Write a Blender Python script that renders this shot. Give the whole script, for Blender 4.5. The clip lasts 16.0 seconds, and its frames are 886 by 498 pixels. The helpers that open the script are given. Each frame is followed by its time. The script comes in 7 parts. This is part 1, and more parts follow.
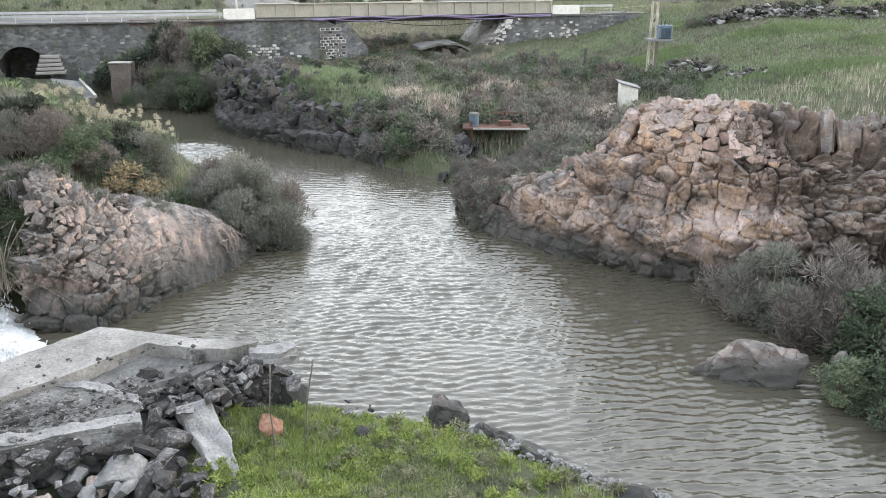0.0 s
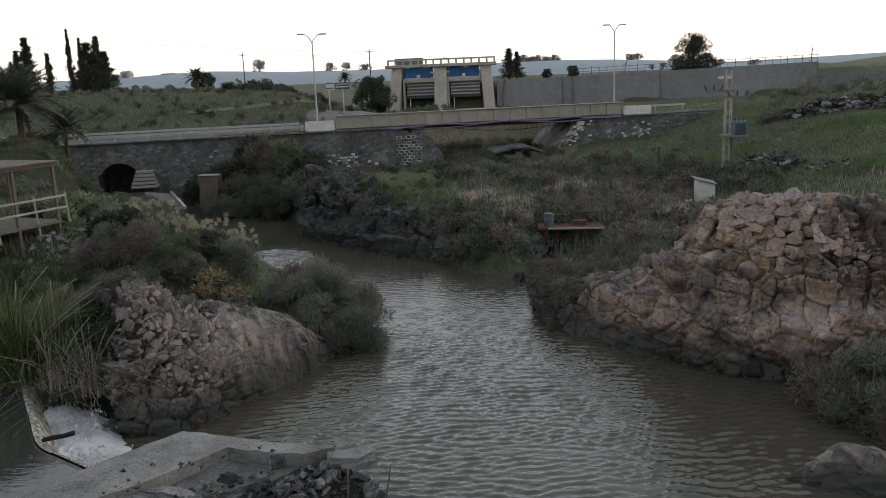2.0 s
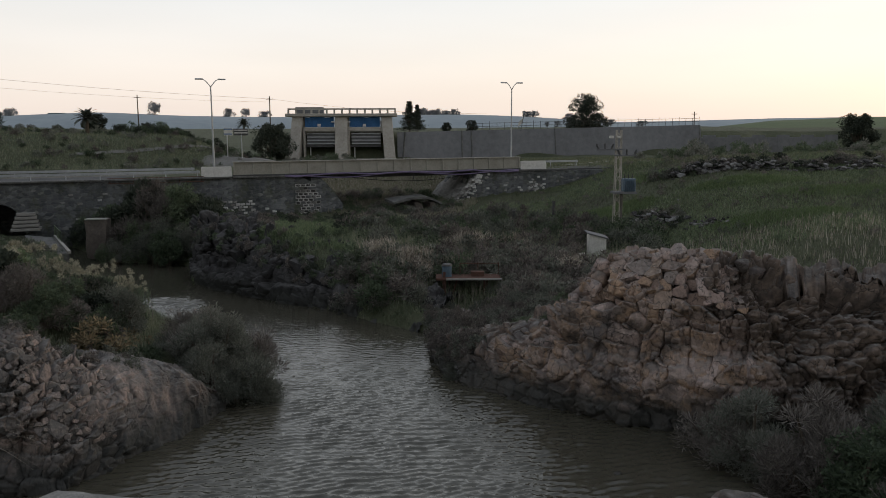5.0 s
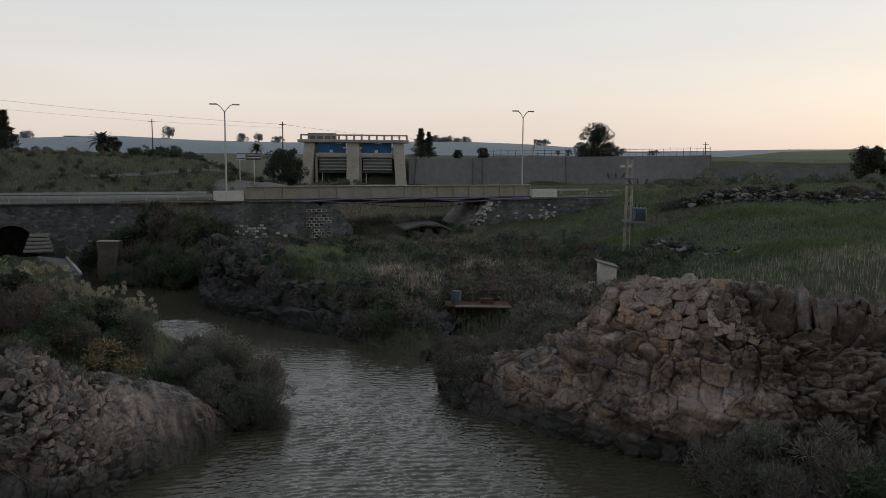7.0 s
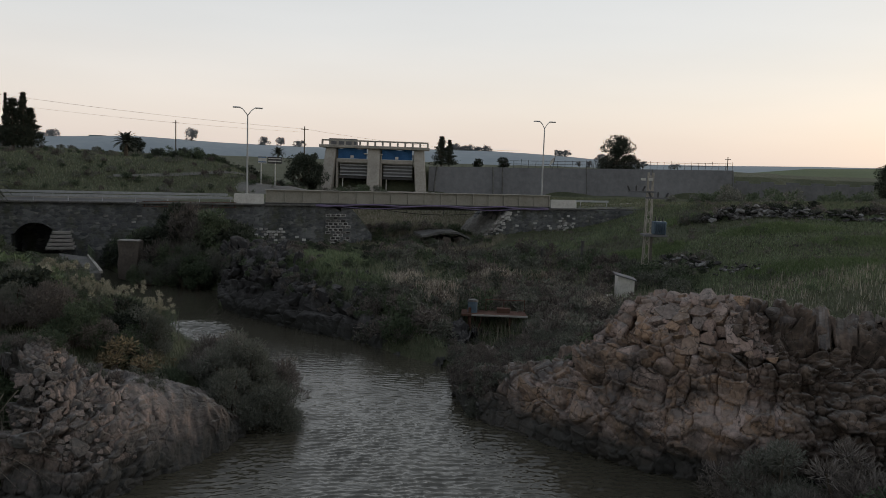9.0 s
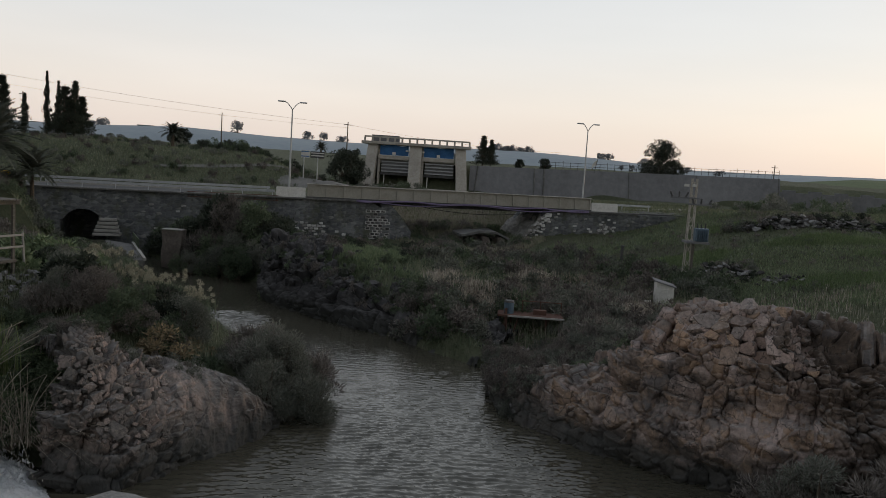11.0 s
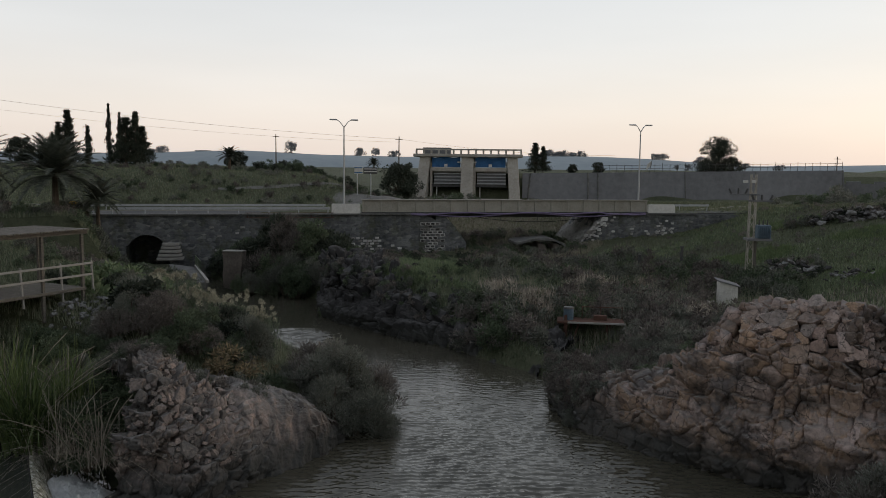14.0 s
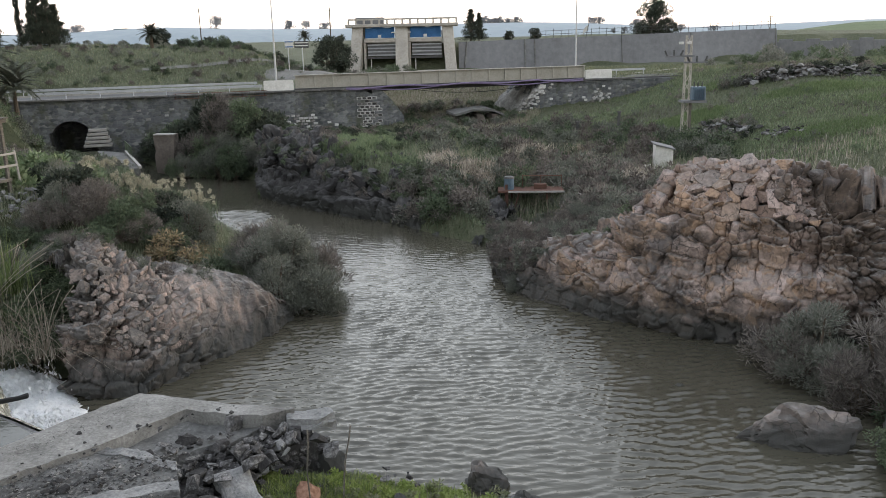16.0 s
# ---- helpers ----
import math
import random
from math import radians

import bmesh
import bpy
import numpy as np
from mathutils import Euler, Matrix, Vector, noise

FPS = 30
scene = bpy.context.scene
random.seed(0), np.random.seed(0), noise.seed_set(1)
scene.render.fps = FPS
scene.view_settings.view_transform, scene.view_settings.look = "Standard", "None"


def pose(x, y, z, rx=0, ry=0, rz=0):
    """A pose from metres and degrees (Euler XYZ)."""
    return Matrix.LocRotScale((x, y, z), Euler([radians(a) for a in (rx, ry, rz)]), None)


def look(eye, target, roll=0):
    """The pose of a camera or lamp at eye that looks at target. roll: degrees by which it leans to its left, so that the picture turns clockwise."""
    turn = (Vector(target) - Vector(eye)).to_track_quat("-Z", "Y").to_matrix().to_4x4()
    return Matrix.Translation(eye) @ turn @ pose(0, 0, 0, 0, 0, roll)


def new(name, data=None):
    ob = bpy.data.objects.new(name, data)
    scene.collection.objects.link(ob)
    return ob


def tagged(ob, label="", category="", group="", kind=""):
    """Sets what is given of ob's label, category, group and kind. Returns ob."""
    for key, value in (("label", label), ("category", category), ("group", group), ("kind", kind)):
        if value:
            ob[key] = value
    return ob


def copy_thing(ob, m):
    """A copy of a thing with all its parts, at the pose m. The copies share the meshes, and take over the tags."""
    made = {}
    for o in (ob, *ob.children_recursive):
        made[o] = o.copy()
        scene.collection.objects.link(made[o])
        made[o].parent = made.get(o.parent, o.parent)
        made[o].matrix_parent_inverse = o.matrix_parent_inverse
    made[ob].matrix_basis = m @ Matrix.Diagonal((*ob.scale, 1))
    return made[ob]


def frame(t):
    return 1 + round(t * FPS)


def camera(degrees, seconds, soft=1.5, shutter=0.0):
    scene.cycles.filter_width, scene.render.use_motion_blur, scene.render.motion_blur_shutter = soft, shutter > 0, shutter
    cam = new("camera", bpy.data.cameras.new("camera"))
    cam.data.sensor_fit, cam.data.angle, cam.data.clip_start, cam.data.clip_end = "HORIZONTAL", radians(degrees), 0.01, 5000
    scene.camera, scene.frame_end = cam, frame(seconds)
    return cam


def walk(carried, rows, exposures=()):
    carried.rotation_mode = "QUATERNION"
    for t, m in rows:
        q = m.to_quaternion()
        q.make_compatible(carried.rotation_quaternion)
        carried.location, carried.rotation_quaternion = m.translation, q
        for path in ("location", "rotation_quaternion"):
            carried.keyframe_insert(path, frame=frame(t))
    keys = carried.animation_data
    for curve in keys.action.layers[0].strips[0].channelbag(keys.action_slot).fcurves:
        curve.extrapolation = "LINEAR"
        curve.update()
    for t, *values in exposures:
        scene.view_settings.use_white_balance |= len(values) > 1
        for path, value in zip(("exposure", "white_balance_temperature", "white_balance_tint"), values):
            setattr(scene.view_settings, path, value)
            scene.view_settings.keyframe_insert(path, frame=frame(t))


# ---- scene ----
cam = camera(57.14, 16.0, soft=0.9)
EYE = (0.0, 0.0, 10.0)


def aim(yaw, pitch, lean):
    """The camera's turn at its one standing place, in degrees."""
    a, b = radians(yaw), radians(pitch)
    way = Vector((-math.sin(a) * math.cos(b), math.cos(a) * math.cos(b), math.sin(b)))
    return look(EYE, Vector(EYE) + way * 10, lean)


PATH = [
    (0.0, aim(-1.68, -19.03, 0.19)),
    (0.5, aim(2.44, -17.41, -1.35)),
    (1.0, aim(4.34, -15.84, -1.63)),
    (1.5, aim(4.24, -13.52, -2.17)),
    (2.0, aim(3.75, -11.83, -2.26)),
    (2.5, aim(2.10, -10.83, -1.89)),
    (3.0, aim(0.14, -10.74, -1.17)),
    (3.5, aim(-2.67, -10.39, -0.92)),
    (3.7, aim(-3.80, -10.28, -0.27)),
    (5.8, aim(-2.81, -7.46, 0.22)),
    (6.0, aim(-2.40, -7.34, 0.29)),
    (6.5, aim(-2.20, -6.78, 0.41)),
    (7.0, aim(-2.86, -6.59, 0.50)),
    (7.5, aim(-2.73, -6.30, 0.67)),
    (8.0, aim(-2.40, -6.00, 0.95)),
    (8.5, aim(-2.16, -6.01, 1.39)),
    (11.0, aim(1.12, -6.25, 3.68)),
    (11.5, aim(1.32, -5.99, 3.38)),
    (12.0, aim(1.30, -5.74, 2.81)),
    (12.5, aim(2.86, -5.45, 1.95)),
    (13.0, aim(4.42, -5.78, 1.49)),
    (13.5, aim(5.15, -5.82, 1.23)),
    (14.0, aim(5.10, -5.67, 0.64)),
    (14.5, aim(5.80, -5.69, 0.31)),
    (15.0, aim(5.77, -5.87, -0.02)),
    (15.5, aim(3.05, -8.58, 0.28)),
    (16.0, aim(0.97, -14.54, -1.27)),
]
EXPOSURES = [(0.0, 2.05), (0.5, 1.56), (1.0, 1.36), (1.5, 0.45), (2.5, 0.04), (3.5, -0.18), (6.0, -0.65), (7.0, -0.75), (11.0, -0.65), (15.0, -0.6), (15.5, -0.35), (16.0, 1.0)]
walk(cam, PATH, EXPOSURES)

# ---- sky and sun: a pale evening sky, the sun low behind thin cloud ahead ----
SUN_AZ, SUN_EL = 62.0, 6.0
world = bpy.data.worlds.new("world")
scene.world = world
world.use_nodes = True
wn, wl = world.node_tree.nodes, world.node_tree.links
wn.clear()
sky = wn.new("ShaderNodeTexSky")
sky.sky_type, sky.sun_disc = "NISHITA", False
sky.sun_elevation, sky.sun_rotation = radians(SUN_EL), radians(SUN_AZ)
sky.air_density, sky.dust_density, sky.ozone_density = 1.0, 2.0, 1.0
# thin high cloud: a smooth veil, cream at the horizon and grey overhead, brighter on the sunset's side
coord = wn.new("ShaderNodeTexCoord")
split = wn.new("ShaderNodeSeparateXYZ")
wl.new(coord.outputs["Generated"], split.inputs[0])
veil = wn.new("ShaderNodeValToRGB")
veil.color_ramp.elements[0].position, veil.color_ramp.elements[0].color = 0.0, (1.0, 0.86, 0.775, 1)
veil.color_ramp.elements[1].position, veil.color_ramp.elements[1].color = 1.0, (0.45, 0.50, 0.61, 1)
for at, c in ((0.07, (0.985, 0.905, 0.85, 1)), (0.15, (0.915, 0.905, 0.905, 1)), (0.28, (0.795, 0.825, 0.865, 1)), (0.55, (0.61, 0.64, 0.68, 1))):
    e = veil.color_ramp.elements.new(at)
    e.color = c
wl.new(split.outputs["Z"], veil.inputs["Fac"])
dot = wn.new("ShaderNodeVectorMath")
dot.operation = "DOT_PRODUCT"
dot.inputs[1].default_value = (math.sin(radians(15)), math.cos(radians(15)), 0.0)
wl.new(coord.outputs["Generated"], dot.inputs[0])
side = wn.new("ShaderNodeMapRange")
side.interpolation_type = "SMOOTHSTEP"
side.inputs["From Min"].default_value, side.inputs["From Max"].default_value = -1.0, 0.9
side.inputs["To Min"].default_value, side.inputs["To Max"].default_value = 0.62, 1.0
wl.new(dot.outputs["Value"], side.inputs["Value"])
streak = wn.new("ShaderNodeTexNoise")
stretch = wn.new("ShaderNodeMapping")
stretch.inputs["Scale"].default_value = (1.2, 1.2, 7.0)
wl.new(coord.outputs["Generated"], stretch.inputs["Vector"])
wl.new(stretch.outputs["Vector"], streak.inputs["Vector"])
streak.inputs["Scale"].default_value, streak.inputs["Detail"].default_value = 1.6, 4.0
soft = wn.new("ShaderNodeMapRange")
soft.inputs["To Min"].default_value, soft.inputs["To Max"].default_value = 0.9, 1.1
wl.new(streak.outputs["Fac"], soft.inputs["Value"])
cloud = wn.new("ShaderNodeMix")
cloud.data_type, cloud.blend_type = "RGBA", "MULTIPLY"
cloud.inputs["Factor"].default_value = 1.0
wl.new(veil.outputs["Color"], cloud.inputs["A"])
wl.new(soft.outputs["Result"], cloud.inputs["B"])
bg_sky, bg_veil, both, out = (wn.new(n) for n in ("ShaderNodeBackground", "ShaderNodeBackground", "ShaderNodeAddShader", "ShaderNodeOutputWorld"))
bg_sky.inputs["Strength"].default_value = 0.05
bg_veil.inputs["Strength"].default_value = 1.26
wl.new(sky.outputs["Color"], bg_sky.inputs["Color"])
lit = wn.new("ShaderNodeMix")
lit.data_type, lit.blend_type = "RGBA", "MULTIPLY"
lit.inputs["Factor"].default_value = 1.0
wl.new(cloud.outputs["Result"], lit.inputs["A"])
wl.new(side.outputs["Result"], lit.inputs["B"])
wl.new(lit.outputs["Result"], bg_veil.inputs["Color"])
wl.new(bg_sky.outputs[0], both.inputs[0])
wl.new(bg_veil.outputs[0], both.inputs[1])
wl.new(both.outputs[0], out.inputs["Surface"])
sun = new("sun", bpy.data.lights.new("sun", "SUN"))
sun.data.energy, sun.data.angle, sun.data.color = 0.5, radians(12), (1.0, 0.86, 0.72)
sun.matrix_world = look((0, 0, 0), (-math.sin(radians(SUN_AZ)), -math.cos(radians(SUN_AZ)), -math.tan(radians(SUN_EL + 7))))

# ---- materials ----
def material(name, rough=0.9, metal=0.0):
    m = bpy.data.materials.new(name)
    m.use_nodes = True
    b = m.node_tree.nodes["Principled BSDF"]
    b.inputs["Roughness"].default_value, b.inputs["Metallic"].default_value = rough, metal
    b.inputs["Specular IOR Level"].default_value = 0.25
    return m, m.node_tree.nodes, m.node_tree.links, b


def ramp_of(nodes, stops):
    r = nodes.new("ShaderNodeValToRGB")
    els = r.color_ramp.elements
    while len(els) < len(stops):
        els.new(0.5)
    for el, (p, c) in zip(els, stops):
        el.position, el.color = p, (*c, 1)
    return r


def noise_of(nodes, links, scale, detail=5.0, rough=0.6, stretch=(1, 1, 1), space="Object"):
    c, mp, n = nodes.new("ShaderNodeTexCoord"), nodes.new("ShaderNodeMapping"), nodes.new("ShaderNodeTexNoise")
    mp.inputs["Scale"].default_value = stretch
    links.new(c.outputs[space], mp.inputs["Vector"])
    links.new(mp.outputs["Vector"], n.inputs["Vector"])
    n.inputs["Scale"].default_value, n.inputs["Detail"].default_value, n.inputs["Roughness"].default_value = scale, detail, rough
    return n


def blend(nodes, links, a, b, fac, mode="MIX"):
    mx = nodes.new("ShaderNodeMix")
    mx.data_type, mx.blend_type = "RGBA", mode
    for key, v in (("A", a), ("B", b)):
        if isinstance(v, tuple):
            mx.inputs[key].default_value = (*v, 1)
        else:
            links.new(v, mx.inputs[key])
    if isinstance(fac, float):
        mx.inputs["Factor"].default_value = fac
    else:
        links.new(fac, mx.inputs["Factor"])
    return mx.outputs["Result"]


def bumped(nodes, links, bsdf, height, strength, distance):
    b = nodes.new("ShaderNodeBump")
    b.inputs["Strength"].default_value, b.inputs["Distance"].default_value = strength, distance
    links.new(height, b.inputs["Height"])
    links.new(b.outputs["Normal"], bsdf.inputs["Normal"])
    return b


def spotted(name, dark, mid, light, scale=1.0, fine=14.0, rough=0.9, bump=0.35, depth=0.03, stretch=(1, 1, 1), random=0.0, metal=0.0, space="Object"):
    """A weathered surface: broad stains and fine grain of three tones, with relief; random varies it from piece to piece."""
    m, n, l, b = material(name, rough, metal)
    broad, grain = noise_of(n, l, scale, 6, 0.65, stretch, space), noise_of(n, l, fine, 8, 0.7, (1, 1, 1), space)
    r = ramp_of(n, [(0.30, dark), (0.52, mid), (0.72, light)])
    mixed = n.new("ShaderNodeMath")
    mixed.operation = "MULTIPLY_ADD"
    l.new(grain.outputs["Fac"], mixed.inputs[0])
    mixed.inputs[1].default_value = 0.5
    half_ = n.new("ShaderNodeMath")
    half_.operation = "MULTIPLY"
    half_.inputs[1].default_value = 0.5
    l.new(broad.outputs["Fac"], half_.inputs[0])
    l.new(half_.outputs[0], mixed.inputs[2])
    fac = mixed.outputs[0]
    if random:
        info, add = n.new("ShaderNodeObjectInfo"), n.new("ShaderNodeMath")
        add.operation = "MULTIPLY_ADD"
        l.new(info.outputs["Random"], add.inputs[0])
        add.inputs[1].default_value = random
        sub = n.new("ShaderNodeMath")
        sub.operation = "SUBTRACT"
        l.new(fac, sub.inputs[0])
        sub.inputs[1].default_value = random / 2
        l.new(sub.outputs[0], add.inputs[2])
        fac = add.outputs[0]
    l.new(fac, r.inputs["Fac"])
    l.new(r.outputs["Color"], b.inputs["Base Color"])
    if bump:
        bumped(n, l, b, grain.outputs["Fac"], bump, depth)
    return m


def foliage(name, dark, mid, light, rough=0.75, grey=0.34, lift=1.26):
    """Leaves that differ one from another and from plant to plant, letting some light through."""
    dark, mid, light = (tuple(q * (1 - grey) + grey * lift * (c[0] + c[1] + c[2]) / 3 * k for q, k in zip([lift * q for q in c], (1.0, 1.0, 1.12))) for c in (dark, mid, light))
    m, n, l, b = material(name, rough)
    geo, info = n.new("ShaderNodeNewGeometry"), n.new("ShaderNodeObjectInfo")
    add = n.new("ShaderNodeMath")
    add.operation = "MULTIPLY_ADD"
    l.new(geo.outputs["Random Per Island"], add.inputs[0])
    add.inputs[1].default_value = 0.6
    mul = n.new("ShaderNodeMath")
    mul.operation = "MULTIPLY"
    mul.inputs[1].default_value = 0.4
    l.new(info.outputs["Random"], mul.inputs[0])
    l.new(mul.outputs[0], add.inputs[2])
    r = ramp_of(n, [(0.1, dark), (0.5, mid), (0.95, light)])
    l.new(add.outputs[0], r.inputs["Fac"])
    l.new(r.outputs["Color"], b.inputs["Base Color"])
    tr, mixs = n.new("ShaderNodeBsdfTranslucent"), n.new("ShaderNodeMixShader")
    mixs.inputs[0].default_value = 0.25
    l.new(r.outputs["Color"], tr.inputs["Color"])
    l.new(b.outputs[0], mixs.inputs[1])
    l.new(tr.outputs[0], mixs.inputs[2])
    l.new(mixs.outputs[0], n["Material Output"].inputs["Surface"])
    return m


def rock_material(name, tones, dark=(0.045, 0.043, 0.042), dark_share=0.45, wet_top=0.55, tops=0.6):
    """Broken rock: each block has its own tone, with lichen-grey patches, rust stains and a dark band that the river leaves."""
    m, n, l, b = material(name, 0.92)
    att = n.new("ShaderNodeAttribute")
    att.attribute_name = "block"
    r = ramp_of(n, tones)
    info, own, frac = n.new("ShaderNodeObjectInfo"), n.new("ShaderNodeMath"), n.new("ShaderNodeMath")
    own.operation, frac.operation = "ADD", "FRACT"
    l.new(att.outputs["Fac"], own.inputs[0])
    l.new(info.outputs["Random"], own.inputs[1])
    l.new(own.outputs[0], frac.inputs[0])
    l.new(frac.outputs[0], r.inputs["Fac"])
    grain = noise_of(n, l, 5.0, 9, 0.66)
    gr = ramp_of(n, [(0.30, (0.42, 0.40, 0.385)), (0.47, (0.88, 0.87, 0.86)), (0.72, (1.28, 1.24, 1.2))])
    l.new(grain.outputs["Fac"], gr.inputs["Fac"])
    col = blend(n, l, r.outputs["Color"], gr.outputs["Color"], 0.85, "MULTIPLY")
    lich = noise_of(n, l, 0.38, 7, 0.7)
    lr = ramp_of(n, [(dark_share, (0, 0, 0)), (dark_share + 0.14, (1, 1, 1))])
    l.new(lich.outputs["Fac"], lr.inputs["Fac"])
    grey = noise_of(n, l, 4.0, 8, 0.75)
    gc = ramp_of(n, [(0.35, dark), (0.6, tuple(2.6 * q for q in dark)), (0.8, tuple(5.0 * q for q in dark))])
    l.new(grey.outputs["Fac"], gc.inputs["Fac"])
    inv = n.new("ShaderNodeMath")
    inv.operation = "SUBTRACT"
    inv.inputs[0].default_value = 0.85
    l.new(lr.outputs["Color"], inv.inputs[1])
    inv.use_clamp = True
    col = blend(n, l, col, gc.outputs["Color"], inv.outputs[0])
    # iron-brown to black weathering of some stretches, with shade of deep recesses painted in
    st_, tone_ = n.new("ShaderNodeAttribute"), noise_of(n, l, 2.2, 6, 0.65)
    st_.attribute_name = "stain_shade"
    sr_ = ramp_of(n, [(0.35, (0.045, 0.038, 0.034)), (0.52, (0.12, 0.092, 0.075)), (0.70, (0.23, 0.175, 0.14))])
    l.new(tone_.outputs["Fac"], sr_.inputs["Fac"])
    col = blend(n, l, col, sr_.outputs["Color"], st_.outputs["Fac"])
    # fine dark fissures
    wob_, fc, add_ = noise_of(n, l, 1.6, 4, 0.6), n.new("ShaderNodeNewGeometry"), n.new("ShaderNodeVectorMath")
    add_.operation = "MULTIPLY_ADD"
    l.new(wob_.outputs["Color"], add_.inputs[0])
    add_.inputs[1].default_value = (0.55, 0.55, 0.55)
    l.new(fc.outputs["Position"], add_.inputs[2])
    fis = n.new("ShaderNodeTexVoronoi")
    fis.feature = "DISTANCE_TO_EDGE"
    fis.inputs["Scale"].default_value = 2.0
    l.new(add_.outputs[0], fis.inputs["Vector"])
    fr_ = n.new("ShaderNodeMapRange")
    fr_.inputs["From Min"].default_value, fr_.inputs["From Max"].default_value = 0.004, 0.035
    fr_.inputs["To Min"].default_value, fr_.inputs["To Max"].default_value = 0.85, 0.0
    l.new(fis.outputs["Distance"], fr_.inputs["Value"])
    some = noise_of(n, l, 0.9, 4, 0.6)
    sm_ = ramp_of(n, [(0.42, (0, 0, 0)), (0.56, (1, 1, 1))])
    l.new(some.outputs["Fac"], sm_.inputs["Fac"])
    fm = n.new("ShaderNodeMath")
    fm.operation = "MULTIPLY"
    l.new(fr_.outputs["Result"], fm.inputs[0])
    l.new(sm_.outputs["Color"], fm.inputs[1])
    col = blend(n, l, col, (0.03, 0.027, 0.025), fm.outputs[0])
    # grey lichen on the weathered tops of the blocks
    pos, sep, up = n.new("ShaderNodeNewGeometry"), n.new("ShaderNodeSeparateXYZ"), n.new("ShaderNodeSeparateXYZ")
    l.new(pos.outputs["Normal"], up.inputs[0])
    crust = n.new("ShaderNodeMapRange")
    crust.inputs["From Min"].default_value, crust.inputs["From Max"].default_value = 0.45, 0.95
    crust.inputs["To Max"].default_value = tops
    l.new(up.outputs["Z"], crust.inputs["Value"])
    spots = noise_of(n, l, 3.0, 7, 0.7)
    sc = ramp_of(n, [(0.36, (0.07, 0.068, 0.064)), (0.52, (0.17, 0.162, 0.15)), (0.68, (0.36, 0.345, 0.325))])
    l.new(spots.outputs["Fac"], sc.inputs["Fac"])
    col = blend(n, l, col, sc.outputs["Color"], crust.outputs["Result"])
    # dark band left by changing river levels
    l.new(pos.outputs["Position"], sep.inputs[0])
    wob = noise_of(n, l, 1.3, 4)
    ma = n.new("ShaderNodeMath")
    ma.operation = "MULTIPLY_ADD"
    l.new(wob.outputs["Fac"], ma.inputs[0])
    ma.inputs[1].default_value = -1.1
    l.new(sep.outputs["Z"], ma.inputs[2])
    band = n.new("ShaderNodeMapRange")
    band.inputs["From Min"].default_value, band.inputs["From Max"].default_value = wet_top - 0.75, wet_top - 0.1
    band.inputs["To Min"].default_value, band.inputs["To Max"].default_value = 0.92, 0.0
    l.new(ma.outputs[0], band.inputs["Value"])
    col = blend(n, l, col, (0.05, 0.05, 0.046), band.outputs["Result"])
    l.new(col, b.inputs["Base Color"])
    bumped(n, l, b, grain.outputs["Fac"], 0.6, 0.05)
    return m


def water_material(name, deep, ripple=1.0):
    m, n, l, b = material(name, 0.03)
    b.inputs["IOR"].default_value = 1.43
    b.inputs["Specular IOR Level"].default_value = 0.5
    murk = noise_of(n, l, 0.12, 3)
    r = ramp_of(n, [(0.3, deep), (0.7, tuple(1.35 * c for c in deep))])
    l.new(murk.outputs["Fac"], r.inputs["Fac"])
    l.new(r.outputs["Color"], b.inputs["Base Color"])
    big = noise_of(n, l, 1.5, 4, 0.55, (0.5, 1.45, 1))
    fine = noise_of(n, l, 6.0, 3, 0.6, (0.6, 1.3, 1))
    calm = noise_of(n, l, 0.09, 2, 0.5)
    add = n.new("ShaderNodeMath")
    add.operation = "MULTIPLY_ADD"
    l.new(fine.outputs["Fac"], add.inputs[0])
    add.inputs[1].default_value = 0.7
    l.new(big.outputs["Fac"], add.inputs[2])
    calmr = n.new("ShaderNodeMapRange")
    calmr.inputs["From Min"].default_value, calmr.inputs["From Max"].default_value = 0.35, 0.6
    calmr.inputs["To Min"].default_value = 0.5
    l.new(calm.outputs["Fac"], calmr.inputs["Value"])
    mul = n.new("ShaderNodeMath")
    mul.operation = "MULTIPLY"
    l.new(add.outputs[0], mul.inputs[0])
    l.new(calmr.outputs["Result"], mul.inputs[1])
    bumped(n, l, b, mul.outputs[0], 1.0, 0.02 * ripple)
    return m


M = {}
M["water"] = water_material("river_water", (0.052, 0.048, 0.035))
M["pool"] = water_material("pool_water", (0.028, 0.030, 0.026), 0.5)
M["tan_rock"] = rock_material("tan_rock", [(0.0, (0.21, 0.15, 0.122)), (0.2, (0.39, 0.295, 0.26)), (0.4, (0.50, 0.395, 0.355)), (0.6, (0.35, 0.28, 0.25)), (0.8, (0.37, 0.255, 0.18)), (1.0, (0.25, 0.205, 0.185))], dark=(0.036, 0.033, 0.033), dark_share=0.43, wet_top=0.85)
M["grey_rock"] = rock_material("grey_rock", [(0.0, (0.11, 0.10, 0.093)), (0.3, (0.23, 0.195, 0.17)), (0.6, (0.33, 0.255, 0.22)), (0.8, (0.17, 0.153, 0.145)), (1.0, (0.28, 0.215, 0.185))], dark=(0.05, 0.048, 0.046), dark_share=0.47, wet_top=0.75)
M["black_rock"] = rock_material("black_rock", [(0.0, (0.028, 0.028, 0.029)), (0.6, (0.055, 0.053, 0.054)), (1.0, (0.11, 0.106, 0.105))], dark=(0.022, 0.021, 0.021), dark_share=0.52, wet_top=0.7, tops=0.25)
M["tan_stone"] = spotted("tan_stone", (0.15, 0.12, 0.10), (0.36, 0.29, 0.25), (0.48, 0.42, 0.375), 2.2, 11, random=0.25, bump=0.6)
